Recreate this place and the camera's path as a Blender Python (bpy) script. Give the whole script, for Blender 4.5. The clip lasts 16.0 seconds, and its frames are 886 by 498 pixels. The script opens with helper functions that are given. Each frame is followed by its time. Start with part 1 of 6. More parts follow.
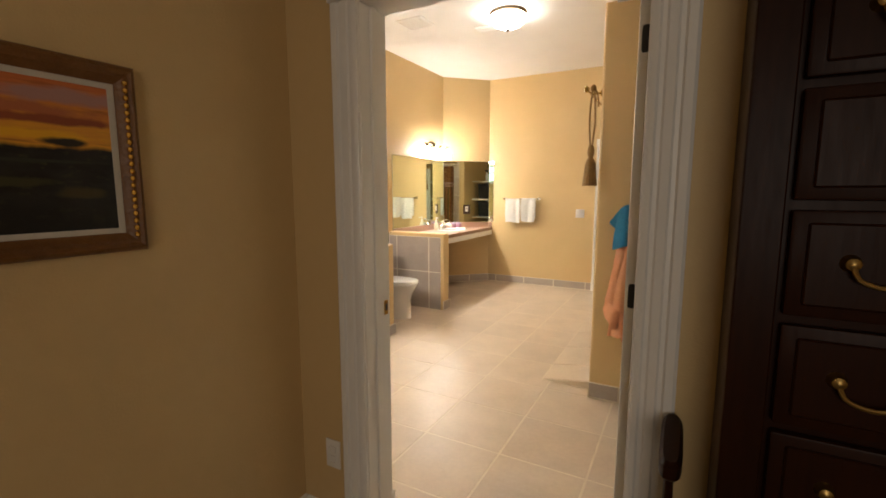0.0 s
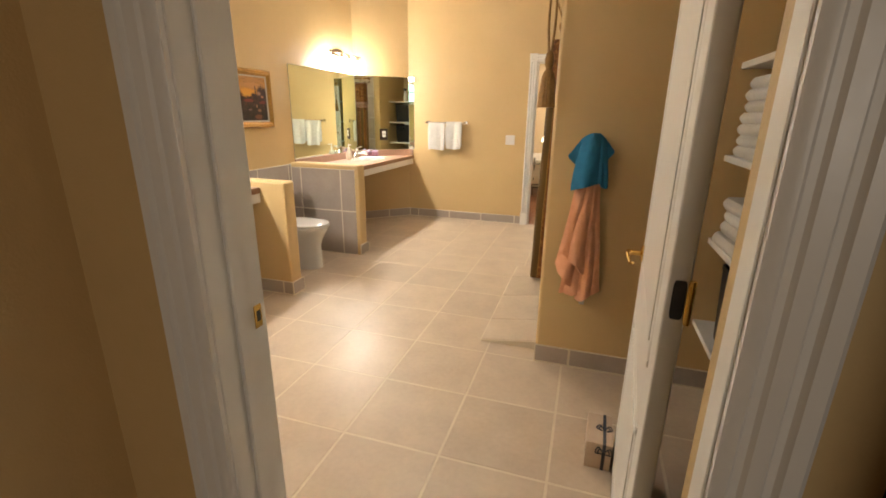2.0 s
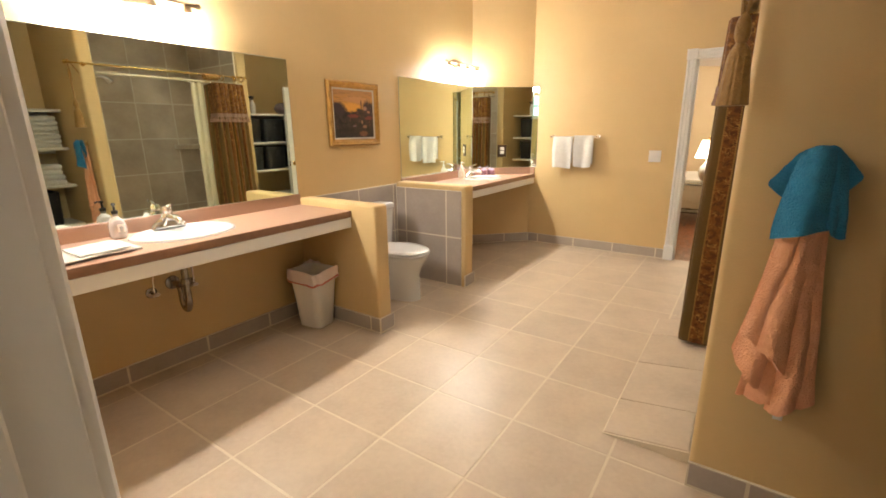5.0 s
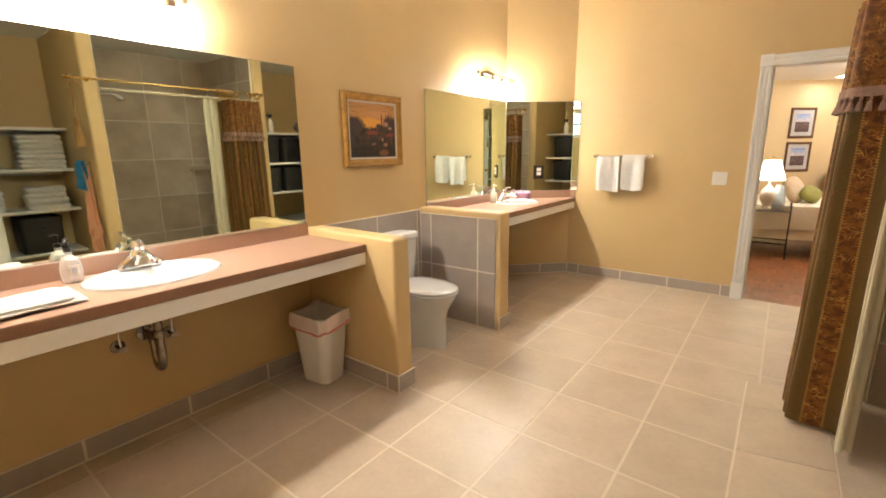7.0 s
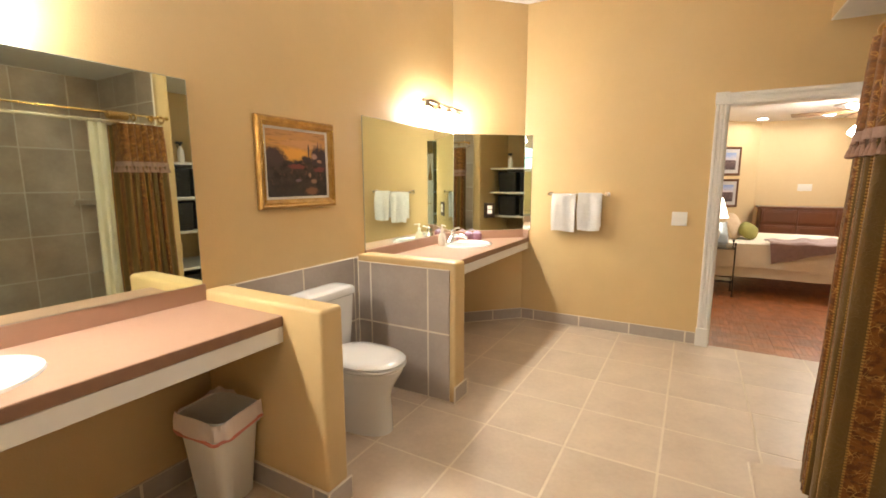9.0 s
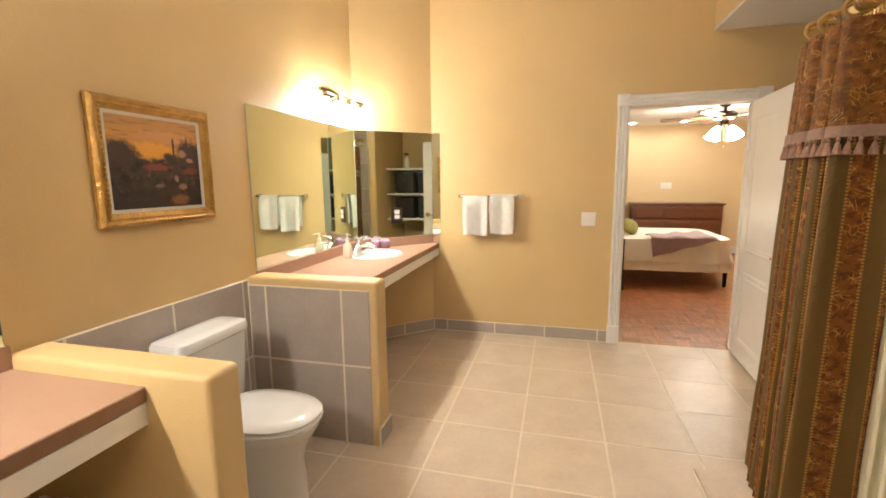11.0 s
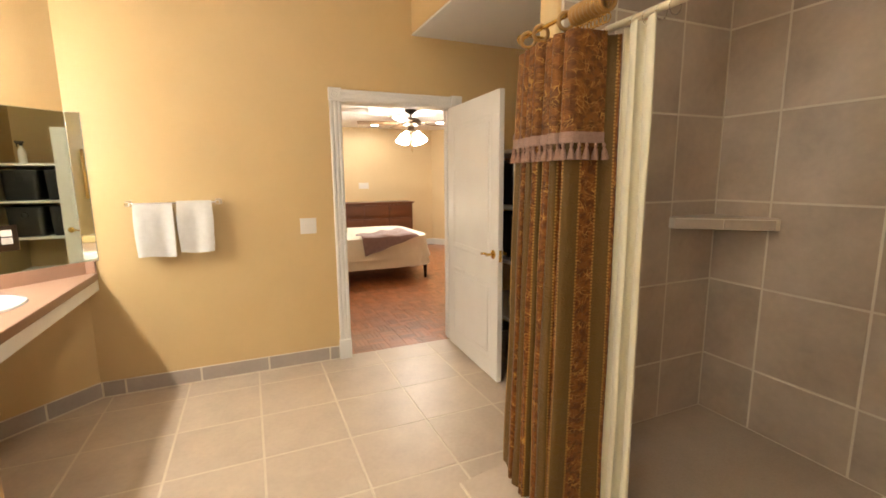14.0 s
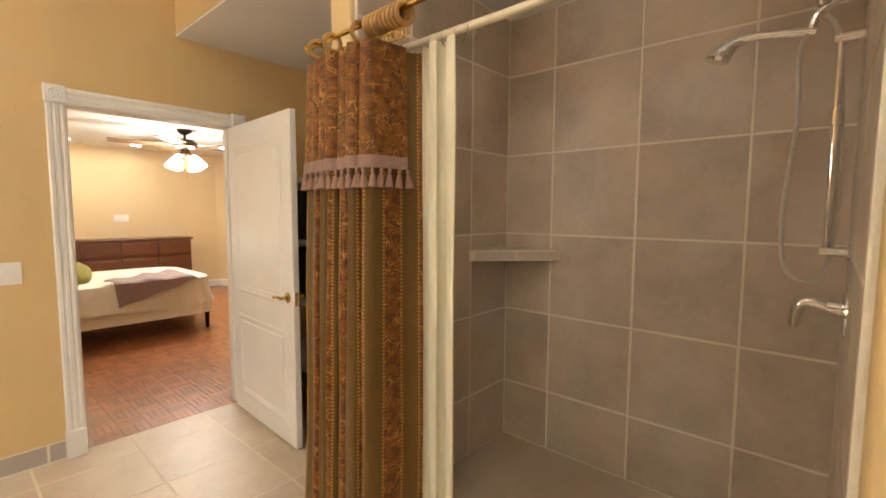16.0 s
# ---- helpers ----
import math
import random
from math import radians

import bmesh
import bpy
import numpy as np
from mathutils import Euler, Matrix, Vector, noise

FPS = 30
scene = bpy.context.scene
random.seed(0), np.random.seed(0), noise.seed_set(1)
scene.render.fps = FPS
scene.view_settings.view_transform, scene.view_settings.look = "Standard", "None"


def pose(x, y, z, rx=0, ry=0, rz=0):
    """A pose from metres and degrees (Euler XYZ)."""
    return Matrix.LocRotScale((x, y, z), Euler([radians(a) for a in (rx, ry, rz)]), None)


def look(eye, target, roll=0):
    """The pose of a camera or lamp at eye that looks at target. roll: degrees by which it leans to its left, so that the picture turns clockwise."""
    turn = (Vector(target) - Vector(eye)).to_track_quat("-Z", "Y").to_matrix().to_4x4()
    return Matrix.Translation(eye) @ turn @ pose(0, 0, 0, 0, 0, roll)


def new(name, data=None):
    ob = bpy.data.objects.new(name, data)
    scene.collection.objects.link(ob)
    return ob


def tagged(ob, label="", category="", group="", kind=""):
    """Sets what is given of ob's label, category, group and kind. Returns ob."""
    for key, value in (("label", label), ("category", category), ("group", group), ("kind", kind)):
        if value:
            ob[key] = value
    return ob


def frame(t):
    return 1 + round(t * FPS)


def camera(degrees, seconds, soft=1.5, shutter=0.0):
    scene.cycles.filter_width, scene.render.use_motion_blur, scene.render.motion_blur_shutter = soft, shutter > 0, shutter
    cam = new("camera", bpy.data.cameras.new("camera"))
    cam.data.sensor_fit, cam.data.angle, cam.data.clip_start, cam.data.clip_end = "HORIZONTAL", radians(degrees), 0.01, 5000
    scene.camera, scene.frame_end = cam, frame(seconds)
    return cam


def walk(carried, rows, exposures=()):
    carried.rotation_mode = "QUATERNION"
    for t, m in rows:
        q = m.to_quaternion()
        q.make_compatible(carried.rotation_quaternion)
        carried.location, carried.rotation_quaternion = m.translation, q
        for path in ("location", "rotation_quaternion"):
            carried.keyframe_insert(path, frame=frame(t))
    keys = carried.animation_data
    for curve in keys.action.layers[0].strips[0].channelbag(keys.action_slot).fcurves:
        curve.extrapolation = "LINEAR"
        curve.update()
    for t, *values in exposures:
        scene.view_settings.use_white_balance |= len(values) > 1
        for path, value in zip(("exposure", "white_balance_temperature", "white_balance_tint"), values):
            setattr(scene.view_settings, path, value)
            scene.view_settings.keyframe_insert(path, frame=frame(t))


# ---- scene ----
cam = camera(90.0, 16.0, 1.7)
PATH = [
    (0, (0.130, -0.102, 1.408), (-0.814, 1.640, 1.150), 0.0),
    (0.5, (0.035, 0.044, 1.423), (-0.787, 1.833, 1.076), 0.4),
    (1, (-0.069, 0.194, 1.429), (-0.752, 2.021, 0.987), 0.4),
    (1.5, (-0.152, 0.378, 1.415), (-0.729, 2.221, 0.895), 0.7),
    (2, (-0.184, 0.52, 1.408), (-0.766, 2.342, 0.824), 0.7),
    (2.5, (-0.183, 0.608, 1.414), (-0.833, 2.394, 0.789), -0.1),
    (3, (-0.218, 0.768, 1.396), (-0.949, 2.517, 0.756), -0.2),
    (3.5, (-0.241, 0.849, 1.382), (-1.066, 2.561, 0.758), 0.0),
    (4, (-0.249, 0.959, 1.389), (-1.17, 2.628, 0.784), -0.1),
    (4.5, (-0.277, 1.067, 1.386), (-1.293, 2.695, 0.822), -0.4),
    (5, (-0.34, 1.172, 1.379), (-1.427, 2.769, 0.862), -0.6),
    (7.5, (-0.806, 1.715, 1.365), (-1.99, 3.274, 0.955), -0.5),
    (8, (-0.901, 1.825, 1.385), (-2.031, 3.431, 1.006), -0.1),
    (8.5, (-0.974, 1.949, 1.391), (-2.039, 3.609, 1.058), -0.3),
    (9, (-1.069, 2.054, 1.414), (-2.038, 3.777, 1.113), -0.1),
    (11.5, (-1.5, 2.444, 1.439), (-1.81, 4.397, 1.137), -0.7),
    (12, (-1.588, 2.539, 1.454), (-1.661, 4.516, 1.16), -0.8),
    (12.5, (-1.627, 2.593, 1.464), (-1.459, 4.563, 1.163), -1.0),
    (13, (-1.619, 2.675, 1.451), (-1.229, 4.611, 1.136), -1.0),
    (13.5, (-1.602, 2.783, 1.444), (-1.001, 4.663, 1.118), -0.6),
    (14, (-1.557, 2.882, 1.445), (-0.772, 4.694, 1.128), -0.5),
    (14.5, (-1.503, 2.963, 1.439), (-0.541, 4.694, 1.153), -0.4),
    (15, (-1.454, 3.025, 1.441), (-0.302, 4.64, 1.19), -0.2),
    (15.5, (-1.422, 3.081, 1.45), (-0.08, 4.548, 1.234), 0.1),
    (16, (-1.379, 3.111, 1.43), (0.117, 4.428, 1.264), 0.3),
]
walk(cam, [(t, look(eye, target, roll)) for t, eye, target, roll in PATH])

# ---- world and exposure ----
world = bpy.data.worlds.new("world")
scene.world = world
world.use_nodes = True
world.node_tree.nodes["Background"].inputs[0].default_value = (0.5, 0.6, 0.8, 1)
world.node_tree.nodes["Background"].inputs[1].default_value = 0.05

# ---- plan, in metres ----
XL = -3.09            # wall with the mirrors
YD = 6.363            # wall with the bedroom door
XB = 0.915             # back of shower and alcoves
Y0, Y1 = 1.16, 1.29   # entrance wall, outer and inner face
ZC = 3.07             # bathroom ceiling
ZS = 2.56             # ceiling over shower and alcoves
PX = -0.373           # end of the partition with the bath towel
QX = -0.25            # end of the far partition
PY0, PY1 = 2.93, 3.05
QY0, QY1 = 4.615, 4.745
T = 0.457             # tile
TX, TY = -1.583, 2.922  # a floor joint crossing


# ---- geometry helpers ----
def mesh_object(name, bm, material, smooth=True, angle=35):
    bmesh.ops.recalc_face_normals(bm, faces=bm.faces)
    me = bpy.data.meshes.new(name)
    bm.to_mesh(me)
    bm.free()
    mats = material if isinstance(material, (list, tuple)) else [material]
    for m in mats:
        me.materials.append(m)
    if smooth:
        me.polygons.foreach_set("use_smooth", [True] * len(me.polygons))
        me.set_sharp_from_angle(angle=radians(angle))
    return new(name, me)


def part(name, bm, material, parent, label="", smooth=True, angle=35):
    ob = mesh_object(name, bm, material, smooth, angle)
    ob.parent = parent
    if label:
        ob["label"] = label
    return ob


def thing(name, label, category, x=0.0, y=0.0, z=0.0, rz=0.0, group="", kind=""):
    ob = new(name)
    ob.empty_display_size = 0.05
    ob.matrix_basis = pose(x, y, z, 0, 0, rz)
    return tagged(ob, label, category, group, kind)


def structure(name, bm, material, label, category, smooth=True):
    return tagged(mesh_object(name, bm, material, smooth), label, category, "", "structure")


def BM():
    return bmesh.new()


def box(bm, x0, x1, y0, y1, z0, z1, bevel=0.0, seg=1):
    vs = [bm.verts.new((x, y, z)) for x in (x0, x1) for y in (y0, y1) for z in (z0, z1)]
    faces = [bm.faces.new([vs[i] for i in f]) for f in
             ((0, 1, 3, 2), (4, 6, 7, 5), (0, 4, 5, 1), (2, 3, 7, 6), (0, 2, 6, 4), (1, 5, 7, 3))]
    if bevel:
        edges = list({e for f in faces for e in f.edges})
        bmesh.ops.bevel(bm, geom=edges, offset=bevel, segments=seg, affect="EDGES", profile=0.6)
    return bm


def prism(bm, poly, z0, z1):
    lo = [bm.verts.new((x, y, z0)) for x, y in poly]
    hi = [bm.verts.new((x, y, z1)) for x, y in poly]
    n = len(poly)
    bm.faces.new(lo[::-1])
    bm.faces.new(hi)
    for i in range(n):
        bm.faces.new((lo[i], lo[(i + 1) % n], hi[(i + 1) % n], hi[i]))
    return bm


def extrude(bm, profile, origin, u, d, along):
    """A profile of (u, d) points pushed along a vector."""
    o, u, d, along = Vector(origin), Vector(u), Vector(d), Vector(along)
    a = [bm.verts.new(o + u * p + d * q) for p, q in profile]
    b = [bm.verts.new(o + u * p + d * q + along) for p, q in profile]
    n = len(profile)
    bm.faces.new(a)
    bm.faces.new(b[::-1])
    for i in range(n):
        bm.faces.new((a[i], b[i], b[(i + 1) % n], a[(i + 1) % n]))
    return bm


def loft(bm, rings, cap0=True, cap1=True):
    made = [[bm.verts.new(p) for p in r] for r in rings]
    n = len(made[0])
    for a, b in zip(made, made[1:]):
        for i in range(n):
            bm.faces.new((a[i], a[(i + 1) % n], b[(i + 1) % n], b[i]))
    if cap0:
        bm.faces.new(made[0][::-1])
    if cap1:
        bm.faces.new(made[-1])
    return bm


def ring(cx, cy, z, rx, ry, n=32, p=2.0):
    out = []
    for i in range(n):
        a = 2 * math.pi * i / n
        c, s = math.cos(a), math.sin(a)
        out.append((cx + rx * math.copysign(abs(c) ** (2 / p), c), cy + ry * math.copysign(abs(s) ** (2 / p), s), z))
    return out


def lathe(bm, profile, x=0.0, y=0.0, z=0.0, n=24, cap0=True, cap1=True):
    return loft(bm, [ring(x, y, z + h, max(r, 0.0004), max(r, 0.0004), n) for r, h in profile], cap0, cap1)


def tube(bm, pts, r, n=10, caps=True):
    """A round bar along points; r may be a number or one for each point."""
    pts = [Vector(p) for p in pts]
    rr = r if isinstance(r, (list, tuple)) else [r] * len(pts)
    rings, side = [], None
    for i, p in enumerate(pts):
        d = (pts[min(i + 1, len(pts) - 1)] - pts[max(i - 1, 0)]).normalized()
        if side is None:
            side = d.cross(Vector((0, 0, 1)) if abs(d.z) < 0.9 else Vector((1, 0, 0))).normalized()
        side = (side - d * side.dot(d)).normalized()
        up = d.cross(side)
        rings.append([p + (side * math.cos(2 * math.pi * k / n) + up * math.sin(2 * math.pi * k / n)) * rr[i] for k in range(n)])
    return loft(bm, rings, caps, caps)


def smooth_path(pts, steps=6):
    pts = [Vector(p) for p in pts]
    out = []
    for i in range(len(pts) - 1):
        a, b, c, d = pts[max(i - 1, 0)], pts[i], pts[i + 1], pts[min(i + 2, len(pts) - 1)]
        for k in range(steps):
            t = k / steps
            out.append(0.5 * (2 * b + (c - a) * t + (2 * a - 5 * b + 4 * c - d) * t * t + (3 * b - a - 3 * c + d) * t ** 3))
    return out + [pts[-1]]


def torus(bm, c, axis, R, r, n=20, m=8):
    axis = Vector(axis).normalized()
    u = axis.orthogonal().normalized()
    v = axis.cross(u)
    c = Vector(c)
    vs = []
    for i in range(n):
        a = 2 * math.pi * i / n
        e = u * math.cos(a) + v * math.sin(a)
        vs.append([bm.verts.new(c + e * (R + r * math.cos(2 * math.pi * k / m)) + axis * r * math.sin(2 * math.pi * k / m)) for k in range(m)])
    for i in range(n):
        for k in range(m):
            bm.faces.new((vs[i][k], vs[(i + 1) % n][k], vs[(i + 1) % n][(k + 1) % m], vs[i][(k + 1) % m]))
    return bm


def sheet(bm, nu, nv, fn, thick=0.0):
    """A surface fn(u, v), given a thickness along its normals."""
    P = [[Vector(fn(i / nu, j / nv)) for j in range(nv + 1)] for i in range(nu + 1)]

    def normal(i, j):
        a = P[min(i + 1, nu)][j] - P[max(i - 1, 0)][j]
        b = P[i][min(j + 1, nv)] - P[i][max(j - 1, 0)]
        c = a.cross(b)
        return c.normalized() if c.length > 1e-12 else Vector((0, 0, 1))
    top = [[bm.verts.new(P[i][j] + normal(i, j) * thick / 2) for j in range(nv + 1)] for i in range(nu + 1)]
    bot = [[bm.verts.new(P[i][j] - normal(i, j) * thick / 2) for j in range(nv + 1)] for i in range(nu + 1)]
    for i in range(nu):
        for j in range(nv):
            bm.faces.new((top[i][j], top[i + 1][j], top[i + 1][j + 1], top[i][j + 1]))
            bm.faces.new((bot[i][j], bot[i][j + 1], bot[i + 1][j + 1], bot[i + 1][j]))
    for i in range(nu):
        bm.faces.new((top[i][0], bot[i][0], bot[i + 1][0], top[i + 1][0]))
        bm.faces.new((top[i][nv], top[i + 1][nv], bot[i + 1][nv], bot[i][nv]))
    for j in range(nv):
        bm.faces.new((top[0][j], top[0][j + 1], bot[0][j + 1], bot[0][j]))
        bm.faces.new((top[nu][j], bot[nu][j], bot[nu][j + 1], top[nu][j + 1]))
    return bm


def slab_with_hole(bm, poly, c, rx, ry, z0, z1, n=56):
    """A convex slab with an oval hole."""
    def out(a):
        d = Vector((math.cos(a), math.sin(a)))
        best = 1e9
        for i in range(len(poly)):
            p, q = Vector(poly[i]) - Vector(c), Vector(poly[(i + 1) % len(poly)]) - Vector(c)
            e = q - p
            den = d.x * e.y - d.y * e.x
            if abs(den) > 1e-9:
                t = (p.x * e.y - p.y * e.x) / den
                s = (p.x * d.y - p.y * d.x) / den
                if t > 0 and -1e-6 <= s <= 1 + 1e-6:
                    best = min(best, t)
        return c[0] + d.x * best, c[1] + d.y * best
    angles = [2 * math.pi * i / n for i in range(n)] + [math.atan2(y - c[1], x - c[0]) % (2 * math.pi) for x, y in poly]
    angles = sorted(set(round(a, 5) for a in angles))
    rows = []
    for a in angles:
        ox, oy = out(a)
        k = 1 / math.hypot(math.cos(a) / rx, math.sin(a) / ry)
        ix, iy = c[0] + k * math.cos(a), c[1] + k * math.sin(a)
        rows.append([bm.verts.new(p) for p in ((ox, oy, z0), (ox, oy, z1), (ix, iy, z1), (ix, iy, z0))])
    for a, b in zip(rows, rows[1:] + rows[:1]):
        for k in range(4):
            bm.faces.new((a[k], b[k], b[(k + 1) % 4], a[(k + 1) % 4]))
    return bm


# ---- materials ----
def island_random(m):
    """Lets each loose piece of a joined mesh take its own shade."""
    nt = m.node_tree
    geo = nt.nodes.new("ShaderNodeNewGeometry")
    for l in [l for l in nt.links if l.from_node.type == "OBJECT_INFO"]:
        to = l.to_socket
        nt.links.remove(l)
        nt.links.new(geo.outputs["Random Per Island"], to)


def surf(name, c1, c2=None, scale=6.0, rough=0.5, metal=0.0, bump=0.0, bscale=60.0, rand=0.0, fine=0.25, rvar=0.08,
         coat=0.0, spread=0.5, sheen=0.0, stretch=(1, 1, 1)):
    """A node material: two colours mixed by a coarse and a fine noise, varied roughness, fine relief."""
    m = bpy.data.materials.new(name)
    m.use_nodes = True
    nt = m.node_tree
    N, L = nt.nodes, nt.links
    b = N["Principled BSDF"]
    c2 = c2 or tuple(v * 0.85 for v in c1)
    tc = N.new("ShaderNodeTexCoord")
    mp = N.new("ShaderNodeMapping")
    mp.inputs["Scale"].default_value = stretch
    L.new(tc.outputs["Object"], mp.inputs["Vector"])
    vec = mp.outputs[0]
    info = N.new("ShaderNodeObjectInfo")
    if rand:
        sh = N.new("ShaderNodeVectorMath")
        sh.operation = "ADD"
        cb = N.new("ShaderNodeCombineXYZ")
        mu = N.new("ShaderNodeMath")
        mu.operation = "MULTIPLY"
        mu.inputs[1].default_value = 37.0
        L.new(info.outputs["Random"], mu.inputs[0])
        for k in range(3):
            L.new(mu.outputs[0], cb.inputs[k])
        L.new(vec, sh.inputs[0])
        L.new(cb.outputs[0], sh.inputs[1])
        vec = sh.outputs[0]
    n1, n2 = N.new("ShaderNodeTexNoise"), N.new("ShaderNodeTexNoise")
    n1.inputs["Scale"].default_value, n1.inputs["Detail"].default_value = scale, 4
    n2.inputs["Scale"].default_value, n2.inputs["Detail"].default_value = scale * 9, 3
    L.new(vec, n1.inputs["Vector"])
    L.new(vec, n2.inputs["Vector"])
    mx = N.new("ShaderNodeMix")
    mx.data_type = "FLOAT"
    mx.inputs[0].default_value = fine
    L.new(n1.outputs[0], mx.inputs[2])
    L.new(n2.outputs[0], mx.inputs[3])
    rp = N.new("ShaderNodeMapRange")
    rp.inputs[1].default_value, rp.inputs[2].default_value = 0.5 - spread / 2, 0.5 + spread / 2
    L.new(mx.outputs[0], rp.inputs[0])
    cm = N.new("ShaderNodeMix")
    cm.data_type = "RGBA"
    cm.inputs[6].default_value, cm.inputs[7].default_value = (*c1, 1), (*c2, 1)
    L.new(rp.outputs[0], cm.inputs[0])
    col = cm.outputs[2]
    if rand:
        hs = N.new("ShaderNodeHueSaturation")
        mr = N.new("ShaderNodeMapRange")
        mr.inputs[3].default_value, mr.inputs[4].default_value = 1 - rand, 1 + rand
        L.new(info.outputs["Random"], mr.inputs[0])
        L.new(mr.outputs[0], hs.inputs["Value"])
        L.new(col, hs.inputs["Color"])
        col = hs.outputs[0]
    L.new(col, b.inputs["Base Color"])
    rr = N.new("ShaderNodeMapRange")
    rr.inputs[3].default_value, rr.inputs[4].default_value = max(rough - rvar, 0.02), min(rough + rvar, 1)
    L.new(n2.outputs[0], rr.inputs[0])
    L.new(rr.outputs[0], b.inputs["Roughness"])
    b.inputs["Metallic"].default_value = metal
    b.inputs["Coat Weight"].default_value = coat
    b.inputs["Coat Roughness"].default_value = 0.12
    b.inputs["Sheen Weight"].default_value = sheen
    if bump:
        n3 = N.new("ShaderNodeTexNoise")
        n3.inputs["Scale"].default_value, n3.inputs["Detail"].default_value = bscale, 3
        L.new(vec, n3.inputs["Vector"])
        bp = N.new("ShaderNodeBump")
        bp.inputs["Strength"].default_value, bp.inputs["Distance"].default_value = bump, 0.01
        L.new(n3.outputs[0], bp.inputs["Height"])
        L.new(bp.outputs[0], b.inputs["Normal"])
    return m


def glow(name, colour, strength, base=(0.9, 0.88, 0.82)):
    m = surf(name, base, None, 20, 0.3)
    b = m.node_tree.nodes["Principled BSDF"]
    b.inputs["Emission Color"].default_value = (*colour, 1)
    b.inputs["Emission Strength"].default_value = strength
    return m


def glass(name, tint=(1, 1, 1), rough=0.02, ior=1.45):
    m = surf(name, tint, tint, 10, rough, rvar=0.01)
    b = m.node_tree.nodes["Principled BSDF"]
    b.inputs["Transmission Weight"].default_value = 1.0
    b.inputs["IOR"].default_value = ior
    return m


def wood(name, c1, c2, scale=5.0, rough=0.3, coat=0.3, along="x", rand=0.0):
    st = {"x": (0.12, 1, 1), "y": (1, 0.12, 1), "z": (1, 1, 0.12)}[along]
    return surf(name, c1, c2, scale * 4, rough, bump=0.05, bscale=90, rand=rand, fine=0.35, coat=coat, spread=0.55, stretch=st)


def painting_material(name, sky, horizon, land, accent, seed, tree=0.16, masses=()):
    """A landscape in oils: sunset sky, dark tree line, meadow with touches of colour. Reads the canvas's own box."""
    m = bpy.data.materials.new(name)
    m.use_nodes = True
    N, L = m.node_tree.nodes, m.node_tree.links
    b = N["Principled BSDF"]
    tc = N.new("ShaderNodeTexCoord")
    sp = N.new("ShaderNodeSeparateXYZ")
    L.new(tc.outputs["Generated"], sp.inputs[0])

    def noise_tex(scale, detail, sx=1.0, sz=1.0):
        mp = N.new("ShaderNodeMapping")
        mp.inputs["Location"].default_value = (seed, seed * 2.3, seed)
        mp.inputs["Scale"].default_value = (0.01, sx, sz)
        L.new(tc.outputs["Generated"], mp.inputs[0])
        n = N.new("ShaderNodeTexNoise")
        n.inputs["Scale"].default_value, n.inputs["Detail"].default_value = scale, detail
        L.new(mp.outputs[0], n.inputs["Vector"])
        return n.outputs[0]

    def math_node(op, a, c):
        n = N.new("ShaderNodeMath")
        n.operation = op
        for k, v in enumerate((a, c)):
            if isinstance(v, (int, float)):
                n.inputs[k].default_value = v
            else:
                L.new(v, n.inputs[k])
        return n.outputs[0]

    def mix(f, a, c):
        n = N.new("ShaderNodeMix")
        n.data_type = "RGBA"
        for k, v in ((0, f), (6, a), (7, c)):
            if isinstance(v, tuple):
                n.inputs[k].default_value = (*v, 1)
            else:
                L.new(v, n.inputs[k])
        return n.outputs[2]

    def step(v, lo, hi):
        n = N.new("ShaderNodeMapRange")
        n.inputs[1].default_value, n.inputs[2].default_value = lo, hi
        L.new(v, n.inputs[0])
        return n.outputs[0]
    z = sp.outputs["Z"]
    clouds = noise_tex(5, 5, 1.0, 3.5)
    skyc = mix(step(math_node("ADD", z, math_node("MULTIPLY", math_node("SUBTRACT", clouds, 0.5), 0.7)), 0.55, 0.95), horizon, sky)
    streak = step(noise_tex(7, 5, 0.8, 5.0), 0.52, 0.68)
    skyc = mix(math_node("MULTIPLY", streak, 0.6), skyc, tuple(v * 0.45 for v in sky))
    ground = mix(step(noise_tex(9, 6), 0.42, 0.62), land, tuple(v * 0.25 for v in land))
    ground = mix(math_node("MULTIPLY", step(noise_tex(16, 4), 0.58, 0.70), 0.75), ground, accent)
    ground = mix(step(z, 0.30, 0.02), ground, tuple(v * 0.35 for v in land))
    line = math_node("ADD", math_node("MULTIPLY", noise_tex(9, 5, 1.0, 0.02), tree * 2), 0.56 - tree)
    col = mix(step(math_node("SUBTRACT", z, line), -0.015, 0.015), ground, skyc)
    hills = math_node("ADD", math_node("MULTIPLY", noise_tex(4, 3, 1.0, 0.02), tree), 0.44)
    col = mix(step(math_node("SUBTRACT", z, hills), 0.05, -0.12), col, ground)
    ragged = math_node("MULTIPLY", math_node("SUBTRACT", noise_tex(13, 5), 0.5), 1.5)
    for cu, cv, ru, rv, colour in masses:
        du = math_node("MULTIPLY", math_node("SUBTRACT", sp.outputs["Y"], cu), 1 / ru)
        dv = math_node("MULTIPLY", math_node("SUBTRACT", z, cv), 1 / rv)
        dist = math_node("SQRT", math_node("ADD", math_node("MULTIPLY", du, du), math_node("MULTIPLY", dv, dv)), 0)
        col = mix(step(math_node("ADD", dist, ragged), 1.25, 0.70), col, colour)
    L.new(col, b.inputs["Base Color"])
    b.inputs["Roughness"].default_value = 0.42
    bp = N.new("ShaderNodeBump")
    bp.inputs["Strength"].default_value, bp.inputs["Distance"].default_value = 0.25, 0.004
